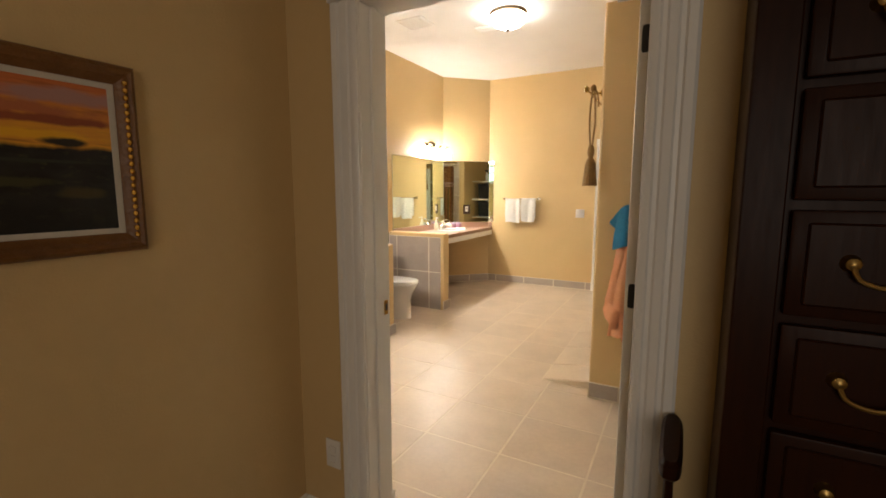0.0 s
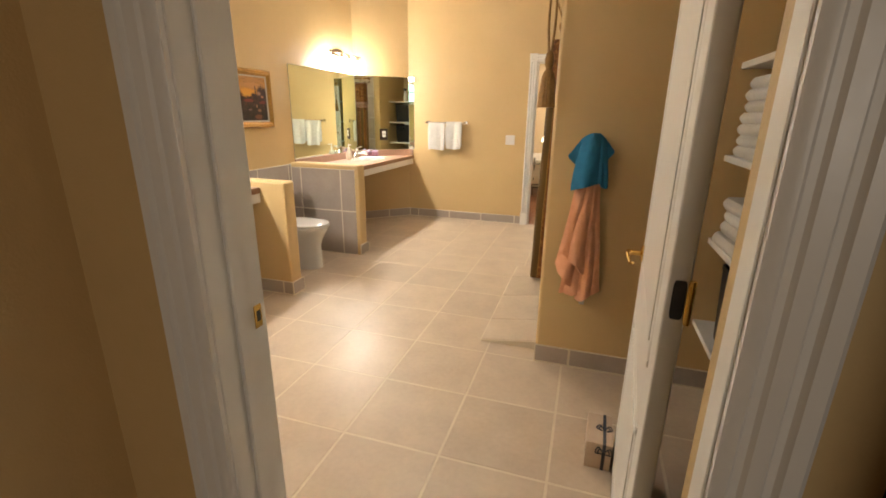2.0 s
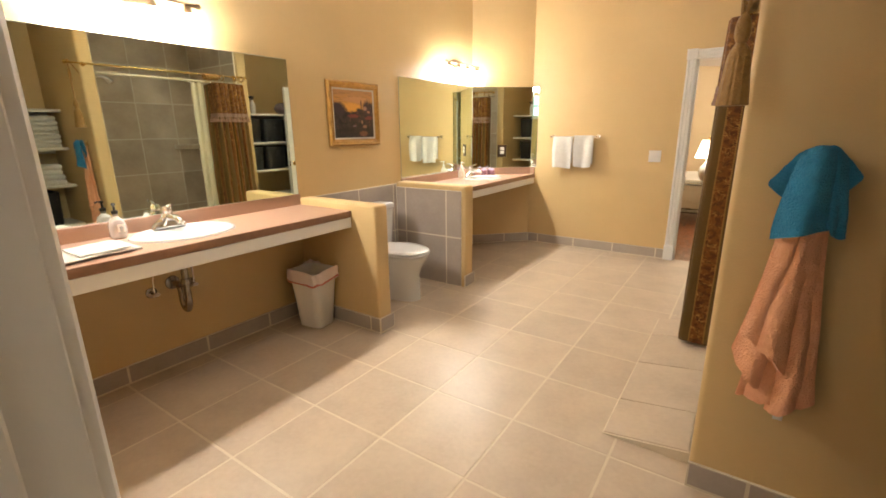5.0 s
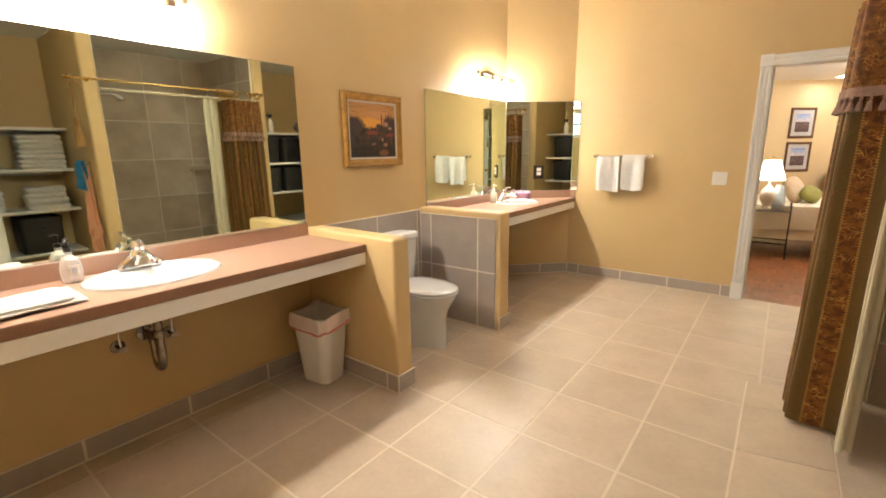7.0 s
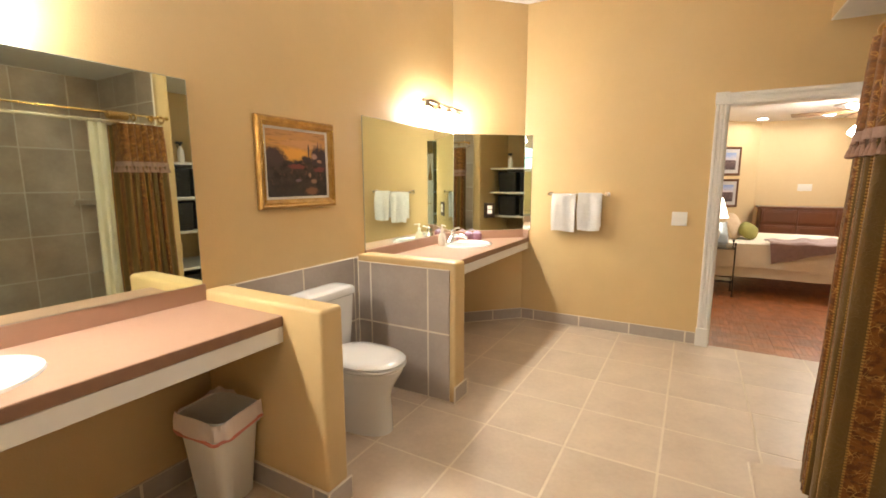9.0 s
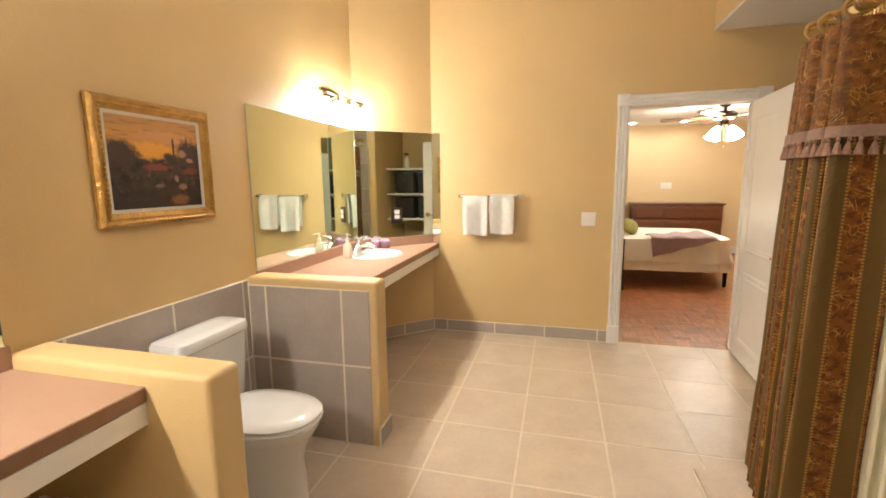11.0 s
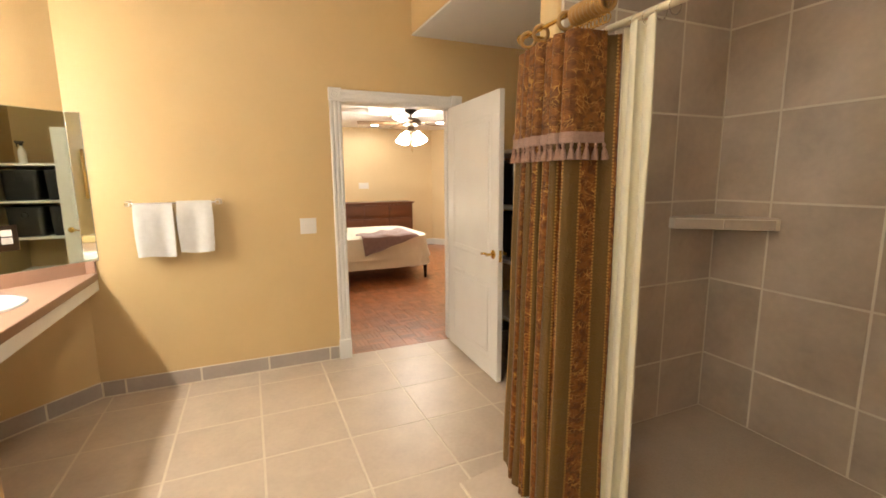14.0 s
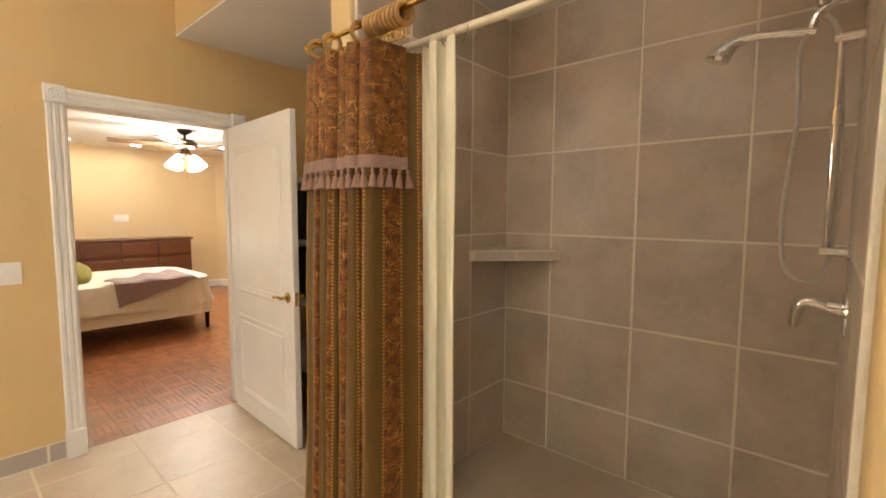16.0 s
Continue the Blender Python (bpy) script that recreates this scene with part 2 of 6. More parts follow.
    L.new(noise_tex(60, 4), bp.inputs["Height"])
    L.new(bp.outputs[0], b.inputs["Normal"])
    return m


def brocade(name, ground, figure, gold, band=0.0, olive=(0.2, 0.15, 0.06)):
    """Woven curtain cloth with scrolling figures; band: width of the alternating plain stripes. Reads the cloth's own UVs in metres."""
    m = bpy.data.materials.new(name)
    m.use_nodes = True
    N, L = m.node_tree.nodes, m.node_tree.links
    b = N["Principled BSDF"]
    uv = N.new("ShaderNodeUVMap")
    vo = N.new("ShaderNodeTexVoronoi")
    vo.feature = "DISTANCE_TO_EDGE"
    vo.inputs["Scale"].default_value = 52
    nz = N.new("ShaderNodeTexNoise")
    nz.inputs["Scale"].default_value, nz.inputs["Detail"].default_value = 9, 2
    L.new(uv.outputs[0], nz.inputs["Vector"])
    vm = N.new("ShaderNodeMix")
    vm.data_type = "VECTOR"
    vm.inputs[0].default_value = 0.16
    L.new(uv.outputs[0], vm.inputs[4])
    L.new(nz.outputs[1], vm.inputs[5])
    L.new(vm.outputs[1], vo.inputs["Vector"])
    s1 = N.new("ShaderNodeMapRange")
    s1.inputs[1].default_value, s1.inputs[2].default_value = 0.07, 0.01
    L.new(vo.outputs["Distance"], s1.inputs[0])
    n2 = N.new("ShaderNodeTexNoise")
    n2.inputs["Scale"].default_value, n2.inputs["Detail"].default_value = 36, 4
    L.new(uv.outputs[0], n2.inputs["Vector"])
    s2 = N.new("ShaderNodeMapRange")
    s2.inputs[1].default_value, s2.inputs[2].default_value = 0.45, 0.6
    L.new(n2.outputs[0], s2.inputs[0])
    a = N.new("ShaderNodeMix")
    a.data_type = "RGBA"
    a.inputs[6].default_value, a.inputs[7].default_value = (*ground, 1), (*figure, 1)
    L.new(s2.outputs[0], a.inputs[0])
    c = N.new("ShaderNodeMix")
    c.data_type = "RGBA"
    c.inputs[7].default_value = (*gold, 1)
    mg = N.new("ShaderNodeMath")
    mg.operation = "MULTIPLY"
    L.new(s1.outputs[0], mg.inputs[0])
    n4 = N.new("ShaderNodeTexNoise")
    n4.inputs["Scale"].default_value, n4.inputs["Detail"].default_value = 22, 3
    L.new(uv.outputs[0], n4.inputs["Vector"])
    s4 = N.new("ShaderNodeMapRange")
    s4.inputs[1].default_value, s4.inputs[2].default_value, s4.inputs[4].default_value = 0.46, 0.60, 0.85
    L.new(n4.outputs[0], s4.inputs[0])
    L.new(s4.outputs[0], mg.inputs[1])
    L.new(mg.outputs[0], c.inputs[0])
    L.new(a.outputs[2], c.inputs[6])
    col = c.outputs[2]
    if band:
        sx = N.new("ShaderNodeSeparateXYZ")
        L.new(uv.outputs[0], sx.inputs[0])
        pp = N.new("ShaderNodeMath")
        pp.operation = "PINGPONG"
        pp.inputs[1].default_value = band
        L.new(sx.outputs[0], pp.inputs[0])
        st = N.new("ShaderNodeMapRange")
        st.inputs[1].default_value, st.inputs[2].default_value = band * 0.48, band * 0.52
        L.new(pp.outputs[0], st.inputs[0])
        d = N.new("ShaderNodeMix")
        d.data_type = "RGBA"
        d.inputs[7].default_value = (*olive, 1)
        L.new(st.outputs[0], d.inputs[0])
        L.new(col, d.inputs[6])
        sb = N.new("ShaderNodeMath")
        sb.operation = "SUBTRACT"
        sb.inputs[1].default_value = band * 0.5
        L.new(pp.outputs[0], sb.inputs[0])
        ab = N.new("ShaderNodeMath")
        ab.operation = "ABSOLUTE"
        L.new(sb.outputs[0], ab.inputs[0])
        cord = N.new("ShaderNodeMapRange")
        cord.inputs[1].default_value, cord.inputs[2].default_value, cord.inputs[4].default_value = 0.0045, 0.0025, 0.75
        L.new(ab.outputs[0], cord.inputs[0])
        dash = N.new("ShaderNodeTexWave")
        dash.bands_direction = "Y"
        dash.inputs["Scale"].default_value = 26
        L.new(uv.outputs[0], dash.inputs["Vector"])
        mc = N.new("ShaderNodeMath")
        mc.operation = "MULTIPLY"
        L.new(cord.outputs[0], mc.inputs[0])
        L.new(dash.outputs["Fac"], mc.inputs[1])
        e = N.new("ShaderNodeMix")
        e.data_type = "RGBA"
        e.inputs[7].default_value = (*gold, 1)
        L.new(mc.outputs[0], e.inputs[0])
        L.new(d.outputs[2], e.inputs[6])
        col = e.outputs[2]
    L.new(col, b.inputs["Base Color"])
    b.inputs["Roughness"].default_value = 0.55
    b.inputs["Sheen Weight"].default_value = 0.05
    b.inputs["Specular IOR Level"].default_value = 0.2
    bp = N.new("ShaderNodeBump")
    bp.inputs["Strength"].default_value, bp.inputs["Distance"].default_value = 0.4, 0.004
    L.new(s1.outputs[0], bp.inputs["Height"])
    L.new(bp.outputs[0], b.inputs["Normal"])
    return m


YELLOW = surf("wall_paint", (0.62, 0.442, 0.212), (0.58, 0.41, 0.192), 2.5, 0.5, bump=0.12, bscale=140, fine=0.2, rvar=0.05)
BEDPAINT = surf("bedroom_wall_paint", (0.70, 0.54, 0.31), (0.66, 0.50, 0.28), 2.5, 0.6, bump=0.1, bscale=140)
HALLPAINT = surf("dressing_wall_paint", (0.62, 0.45, 0.22), (0.58, 0.415, 0.20), 2.5, 0.55, bump=0.12, bscale=140)
WHITE = surf("white_trim_paint", (0.80, 0.78, 0.74), (0.75, 0.73, 0.69), 5, 0.32, bump=0.03, bscale=60)
CEIL = surf("ceiling_paint", (0.80, 0.77, 0.72), (0.75, 0.72, 0.67), 3, 0.8, bump=0.15, bscale=110)
FLOORTILE = surf("floor_tile", (0.60, 0.485, 0.365), (0.475, 0.375, 0.28), 4.5, 0.38, bump=0.05, bscale=40, rand=0.035, fine=0.3, spread=0.42)
GROUT = surf("grout", (0.72, 0.625, 0.485), (0.62, 0.53, 0.405), 12, 0.85, bump=0.2, bscale=200)
GREYTILE = surf("grey_wall_tile", (0.44, 0.375, 0.325), (0.355, 0.30, 0.255), 5, 0.33, bump=0.05, bscale=40, rand=0.04, fine=0.3, spread=0.45)
SHOWERTILE = surf("shower_tile", (0.59, 0.475, 0.36), (0.37, 0.295, 0.22), 3.2, 0.34, bump=0.05, bscale=40, rand=0.04, fine=0.2, spread=0.45)
WALLGROUT = surf("wall_grout", (0.74, 0.67, 0.54), (0.66, 0.59, 0.47), 12, 0.85, bump=0.2, bscale=200)
LAMINATE = surf("counter_laminate", (0.40, 0.245, 0.17), (0.35, 0.205, 0.14), 30, 0.33, fine=0.6, rvar=0.05, spread=0.7)
EDGE = surf("counter_edge", (0.27, 0.145, 0.085), (0.22, 0.115, 0.068), 30, 0.4)
PORCELAIN = surf("porcelain", (0.76, 0.75, 0.725), (0.73, 0.72, 0.695), 4, 0.09, coat=0.4, rvar=0.03)
AGEDCHROME = surf("aged_chrome", (0.40, 0.36, 0.31), (0.20, 0.17, 0.14), 25, 0.22, metal=1.0, rvar=0.08, spread=0.5)
CHROME = surf("chrome", (0.88, 0.88, 0.89), (0.82, 0.82, 0.83), 20, 0.08, metal=1.0, rvar=0.05)
BRASS = surf("polished_brass", (0.80, 0.56, 0.18), (0.68, 0.45, 0.12), 20, 0.20, metal=1.0, rvar=0.08)
OLDBRASS = surf("aged_brass", (0.40, 0.27, 0.09), (0.28, 0.18, 0.06), 30, 0.36, metal=1.0)
BRONZE = surf("dark_bronze", (0.09, 0.06, 0.035), (0.06, 0.04, 0.025), 30, 0.4, metal=0.9)
NICKEL = surf("brushed_bronze", (0.36, 0.28, 0.19), (0.28, 0.21, 0.14), 30, 0.3, metal=1.0)
MIRROR = surf("mirror_silver", (0.77, 0.85, 0.74), (0.77, 0.85, 0.74), 3, 0.012, metal=1.0, rvar=0.006)
MIRROREDGE = surf("mirror_edge", (0.55, 0.62, 0.55), None, 10, 0.2, metal=0.5)
PLASTIC = surf("white_plastic", (0.78, 0.75, 0.70), (0.74, 0.71, 0.66), 6, 0.4)
BLACK = surf("black_plastic", (0.012, 0.011, 0.011), (0.02, 0.018, 0.017), 15, 0.45)
MAHOGANY = wood("dark_mahogany", (0.030, 0.009, 0.003), (0.011, 0.0035, 0.0014), 3, 0.36, 0.0, "z")
MAHOGANY.node_tree.nodes["Principled BSDF"].inputs["Specular IOR Level"].default_value = 0.08
CHERRY = wood("cherry_wood", (0.165, 0.055, 0.020), (0.085, 0.027, 0.011), 3, 0.35, 0.1, "x")
PARQUET = wood("parquet", (0.46, 0.175, 0.066), (0.27, 0.092, 0.035), 3, 0.30, 0.3, "x", rand=0.26)
PARQUETREST = wood("parquet_beyond", (0.46, 0.175, 0.066), (0.27, 0.092, 0.035), 3, 0.30, 0.3, "x", rand=0.26)
island_random(PARQUETREST)
TERRYWHITE = surf("white_terry", (0.78, 0.75, 0.70), (0.68, 0.65, 0.60), 30, 0.95, bump=0.6, bscale=420, sheen=0.3)
TERRYBLUE = surf("teal_terry", (0.030, 0.25, 0.46), (0.018, 0.165, 0.33), 30, 0.95, bump=0.9, bscale=170, sheen=0.05)
TERRYPEACH = surf("peach_terry", (0.96, 0.50, 0.29), (0.86, 0.41, 0.225), 30, 0.95, bump=0.9, bscale=170, sheen=0.05)
TERRYGREEN = surf("green_terry", (0.20, 0.22, 0.06), (0.15, 0.17, 0.045), 14, 0.95, bump=0.8, bscale=380, sheen=0.3)
GILT = surf("gilt_frame", (0.52, 0.31, 0.08), (0.32, 0.17, 0.045), 24, 0.36, metal=0.75, bump=0.5, bscale=90, spread=0.4)
BRONZEWOOD = surf("bronzed_frame", (0.20, 0.085, 0.018), (0.12, 0.048, 0.010), 18, 0.45, metal=0.0, bump=0.4, bscale=80, spread=0.4)
WALNUT = wood("frame_walnut", (0.15, 0.060, 0.020), (0.085, 0.034, 0.012), 4, 0.35, 0.2, "y")
LINEN = surf("linen_liner", (0.62, 0.58, 0.50), (0.56, 0.52, 0.44), 40, 0.9, bump=0.4, bscale=300)
LINERCLOTH = surf("cream_liner", (0.70, 0.64, 0.46), (0.62, 0.56, 0.39), 8, 0.62, sheen=0.3, bump=0.1, bscale=160)
BULB = glow("lit_glass_shade", (1.0, 0.945, 0.87), 112.0)
FILAMENT = glow("lit_bulb", (1.0, 0.945, 0.87), 430.0)
DOME = glow("lit_glass_dome", (1.0, 0.94, 0.86), 43.0)
FANGLOW = glow("lit_fan_shade", (1.0, 0.94, 0.84), 112.0)
SPOT = glow("lit_downlight", (1.0, 0.94, 0.84), 140.0)
SHADEGLOW = glow("lit_lamp_shade", (1.0, 0.86, 0.66), 7.0)

# ---- walls ----
# mirror wall
structure("wall_west", box(BM(), XL - 0.12, XL, Y0 - 0.0, 5.845, 0, ZC), YELLOW, "yellow painted wall behind mirrors and counters", "wall")
structure("wall_corner", prism(BM(), [(XL, 5.845), (-2.56, YD), (-2.56, YD + 0.12), (XL - 0.12, YD + 0.12), (XL - 0.12, 5.845)], 0, ZC), YELLOW,
          "yellow painted angled corner wall", "wall")


def wall_y(bm, y0, y1, x0, x1, z1, doors):
    """A wall along x with door openings (x0, x1, top)."""
    at = x0
    for a, b, top in doors:
        box(bm, at, a, y0, y1, 0, z1)
        box(bm, a, b, y0, y1, top, z1)
        at = b
    box(bm, at, x1, y0, y1, 0, z1)
    return bm


D2L, D2R, D2T = -0.875, 0.027, 2.015
D1L, D1R, D1T = -0.868, 0.029, 2.04
structure("wall_north", wall_y(BM(), YD, YD + 0.12, -2.56, XB + 0.12, ZC, [(D2L - 0.018, D2R + 0.018, D2T + 0.018)]), YELLOW,
          "yellow painted wall with a white bedroom door", "wall")
WX0, WX1, WZ0, WZ1 = -2.08, -1.40, 1.65, 2.18   # window beside the entrance door
_s = wall_y(BM(), Y0 + 0.005, Y1, XL, D1R + 0.018, ZC, [(WX0, WX1, WZ1), (D1L - 0.018, D1R + 0.0179, D1T + 0.018)])
box(_s, WX0, WX1, Y0 + 0.005, Y1, 0, WZ0)
box(_s, D1R + 0.018, XB + 0.12, Y0 + 0.005, Y0 + 0.04, 0, ZC)
structure("wall_south", _s, YELLOW, "yellow painted wall with the entrance door and a window", "wall")
structure("wall_east", box(BM(), XB, XB + 0.12, Y1, YD, 0, ZC), YELLOW, "yellow painted back wall of alcoves and shower", "wall")


def rounded_end_wall(x0, x1, y0, y1, z1, r=0.022):
    """A wall with a bullnosed free end at x0."""
    poly = [(x1, y0), (x1, y1)]
    for k in range(7):
        a = math.pi / 2 * k / 6
        poly.append((x0 + r - r * math.sin(a), y1 - r + r * math.cos(a)))
    for k in range(7):
        a = math.pi / 2 * k / 6
        poly.append((x0 + r - r * math.cos(a), y0 + r - r * math.sin(a)))
    return prism(BM(), poly, 0, z1)


structure("wall_partition_1", rounded_end_wall(PX, XB, PY0, PY1, ZS), YELLOW, "yellow partition with rounded corners beside the shower", "wall")
structure("wall_partition_2", rounded_end_wall(QX, XB, QY0, QY1, ZS), YELLOW, "yellow partition between shower and shelves", "wall")
structure("soffit", box(BM(), -0.30, XB, Y1, YD, ZS + 0.004, ZC), [YELLOW], "yellow fascia over shower and alcoves", "soffit")
structure("ceiling_alcove", box(BM(), -0.30, XB, Y1, YD, ZS - 0.012, ZS), CEIL, "white lowered ceiling over shower and alcoves", "ceiling")
structure("ceiling", box(BM(), XL - 0.12, XB + 0.12, Y0 + 0.005, YD + 0.12, ZC, ZC + 0.1), CEIL, "white painted ceiling", "ceiling")

# low walls beside the toilet


def low_wall(name, y0, y1, x1, z1, label):
    bm = BM()
    box(bm, XL, x1, y0, y1, 0, z1)
    edges = [e for e in bm.edges if all(v.co.z > z1 - 0.001 for v in e.verts) or all(v.co.x > x1 - 0.001 for v in e.verts)]
    bmesh.ops.bevel(bm, geom=edges, offset=0.02, segments=4, affect="EDGES", profile=0.5)
    return structure(name, bm, YELLOW, label, "low wall")


LW1 = low_wall("wall_low_1", 3.297, 3.425, -2.325, 0.905, "low yellow wall between counter and toilet")
LW2 = low_wall("wall_low_2", 4.425, 4.565, -2.315, 0.915, "low yellow wall with grey tiled face")

# ---- entrance room: dim dressing room ----
structure("wall_dressing_north_1", box(BM(), -1.21, D1L - 0.018, Y0 - 0.012, Y0 + 0.003, 0, 2.6), HALLPAINT, "yellow wall beside entrance door, in shade", "wall")
structure("wall_dressing_north_2", box(BM(), D1R + 0.018, 2.2, Y0 - 0.012, Y0 + 0.003, 0, 2.6), HALLPAINT, "yellow wall behind the tall chest, in shade", "wall")
structure("wall_dressing_north_3", box(BM(), D1L - 0.018, D1R + 0.018, Y0 - 0.012, Y0 + 0.003, D1T + 0.018, 2.6), HALLPAINT, "yellow wall over the entrance door", "wall")
structure("wall_dressing_west", box(BM(), -1.33, -1.21, -2.6, Y0, 0, 2.6), HALLPAINT, "yellow wall with a landscape painting", "wall")
structure("wall_dressing_east", box(BM(), 2.2, 2.32, -2.6, Y0, 0, 2.6), HALLPAINT, "plain yellow dressing room wall", "wall")
_s = BM()
box(_s, -1.33, 0.3, -2.72, -2.6, 0, 2.6)
box(_s, 1.5, 2.32, -2.72, -2.6, 0, 2.6)
box(_s, 0.3, 1.5, -2.72, -2.6, 0, 0.9)
box(_s, 0.3, 1.5, -2.72, -2.6, 2.1, 2.6)
structure("wall_dressing_south", _s, HALLPAINT, "yellow wall with a window opening", "wall")
structure("ceiling_dressing", box(BM(), -1.33, 2.32, -2.72, Y0, 2.6, 2.7), CEIL, "white ceiling of the dressing room", "ceiling")
structure("floor_dressing", box(BM(), -1.33, 2.32, -2.72, Y0 + 0.003, -0.06, -0.004), surf("carpet", (0.30, 0.24, 0.17), (0.24, 0.19, 0.13), 60, 0.95, bump=0.8, bscale=300),
          "beige carpet in the dressing room", "floor")

# added fill: warm area lamp in the dressing room's unseen, assumed window opening
sky = bpy.data.lights.new("window_fill", "AREA")
sky.shape, sky.size, sky.size_y, sky.energy, sky.color = "RECTANGLE", 1.2, 1.2, 21.0, (1.0, 0.88, 0.74)
fill_ob = new("window_fill", sky)
fill_ob.matrix_basis = look((0.9, -2.66, 1.5), (0.6, 0, 1.2))

# ---- bedroom beyond ----
BY = 11.9
structure("wall_bedroom_north", box(BM(), -0.1, 2.2, BY, BY + 0.12, 0, 2.5), BEDPAINT, "pale yellow bedroom wall behind the dresser", "wall")
structure("wall_bedroom_angle", prism(BM(), [(-0.1, BY), (-1.9, 10.3), (-2.0, 10.4), (-0.2, BY + 0.12)], 0, 2.5), BEDPAINT, "pale yellow angled bedroom wall with pictures", "wall")
structure("wall_bedroom_west", box(BM(), -2.02, -1.9, YD + 0.12, 10.4, 0, 2.5), BEDPAINT, "pale yellow bedroom wall", "wall")
structure("wall_bedroom_east", prism(BM(), [(2.1, BY), (3.2, 10.6), (3.2, YD + 0.12), (3.3, YD + 0.12), (3.3, 10.7), (2.2, BY + 0.12)], 0, 2.5), BEDPAINT, "pale yellow bedroom side wall", "wall")
structure("wall_bedroom_south", wall_y(BM(), YD + 0.121, YD + 0.135, -2.02, 3.3, 2.5, [(D2L - 0.018, D2R + 0.018, D2T + 0.018)]), BEDPAINT, "pale yellow bedroom wall around the door", "wall")
structure("ceiling_bedroom", box(BM(), -2.02, 3.3, YD + 0.12, BY + 0.12, 2.45, 2.55), CEIL, "white bedroom ceiling", "ceiling")
_f = structure("floor_bedroom", box(BM(), -2.02, 3.3, YD + 0.04, BY + 0.12, -0.06, -0.006), surf("floor_gap", (0.05, 0.02, 0.01)), "polished red-brown wood floor", "floor")
for nm, x0, x1 in (("baseboard_bedroom_1", -0.1, 2.1),):
    structure(nm, box(BM(), x0, x1, BY - 0.015, BY, 0, 0.13, 0.005), WHITE, "white bedroom baseboard", "baseboard")
structure("baseboard_bedroom_2", extrude(BM(), [(0, 0), (0.015, 0), (0.015, 0.12), (0, 0.13)], (2.1, BY, 0), (-0.76, -0.65, 0), (0, 0, 1), (1.1, -1.3, 0)), WHITE, "white bedroom baseboard", "baseboard")

# ---- doors and casings ----
CASE = [(0, 0), (0, 0.012), (0.008, 0.017), (0.02, 0.018), (0.026, 0.012), (0.036, 0.012), (0.042, 0.018), (0.062, 0.02),
        (0.068, 0.013), (0.078, 0.013), (0.084, 0.022), (0.104, 0.024), (0.112, 0.018), (0.112, 0)]


def scaled(profile, w):
    k = w / profile[-1][0]
    return [(u * k, d) for u, d in profile]


def casing(name, xl, xr, top, y, face, w, label, blocks=True, right=True):
    """Door casing on a wall at y; face -1 or +1 is the way it looks."""
    base = thing(name, label, "door casing", kind="structure")
    p = scaled(CASE, w)
    d = (0, face, 0)
    z0 = 0.16 if blocks else 0.0
    part("side_casing", extrude(BM(), p, (xl - 0.004, y, z0), (-1, 0, 0), d, (0, 0, top + 0.004 - z0)), WHITE, base)
    if right:
        part("side_casing", extrude(BM(), p, (xr + 0.004, y, z0), (1, 0, 0), d, (0, 0, top + 0.004 - z0)), WHITE, base)
    part("head_casing", extrude(BM(), p, (xl - 0.004, y, top + 0.004), (0, 0, 1), d, (xr - xl + 0.008, 0, 0)), WHITE, base)
    for s, x in ((-1, xl - 0.004), (1, xr + 0.004))[:2 if right else 1]:
        a, b = sorted((x - s * 0.003, x + s * (w + 0.006)))
        y0, y1 = sorted((y, y + face * 0.03))
        blk = BM()
        box(blk, a, b, y0, y1, top + 0.005, top + 0.012 + w, 0.003)
        c = ((a + b) / 2, y + face * 0.03, top + 0.008 + w / 2)
        torus(blk, c, (0, 1, 0), w * 0.34, 0.005, 24, 6)
        torus(blk, c, (0, 1, 0), w * 0.17, 0.005, 20, 6)
        part("rosette_block", blk, WHITE, base)
        if blocks:
            part("plinth_block", box(BM(), a, b, y0, y1, 0, z0, 0.003), WHITE, base)
    return base


def jamb(name, xl, xr, top, y0, y1, label, stop_y, y1r=None):
    base = thing(name, label, "door jamb", kind="structure")
    for x, s in ((xl, -1), (xr, 1)):
        a, b = sorted((x, x + s * 0.017))
        part("jamb", box(BM(), a, b, y0, y1r if y1r and s > 0 else y1, 0, top, 0.002), WHITE, base)
        if y1r and s > 0:
            continue
        a, b = sorted((x, x - s * 0.011))
        part("stop", box(BM(), a, b, stop_y, stop_y + 0.035, 0, top - 0.001, 0.003), WHITE, base)
    part("head_jamb", box(BM(), xl - 0.017, xr + 0.017, y0, y1, top + 0.001, top + 0.017), WHITE, base)
    return base


window = thing("window_1", "white sash window with pale daylight behind it", "window", 0, 0, 0, kind="structure")
for a_, b_, c_, d_ in ((WX0, WX1, WZ0, WZ0 + 0.045), (WX0, WX1, WZ1 - 0.045, WZ1), (WX0, WX0 + 0.045, WZ0 + 0.045, WZ1 - 0.045), (WX1 - 0.045, WX1, WZ0 + 0.045, WZ1 - 0.045),
                       (WX0 + 0.045, WX1 - 0.045, 1.895, 1.930)):
    part("window_frame", box(BM(), a_, b_, Y0 + 0.03, Y0 + 0.07, c_, d_, 0.003), WHITE, window)
for c_, d_ in ((WZ0 + 0.046, 1.894), (1.931, WZ1 - 0.046)):
    pane_ = part("pane", box(BM(), WX0 + 0.046, WX1 - 0.046, Y0 + 0.048, Y0 + 0.052, c_, d_), glass("window_glass_%d" % int(c_ * 100), (0.95, 0.98, 1.0)), window, "clear glass")
    pane_.visible_shadow = False
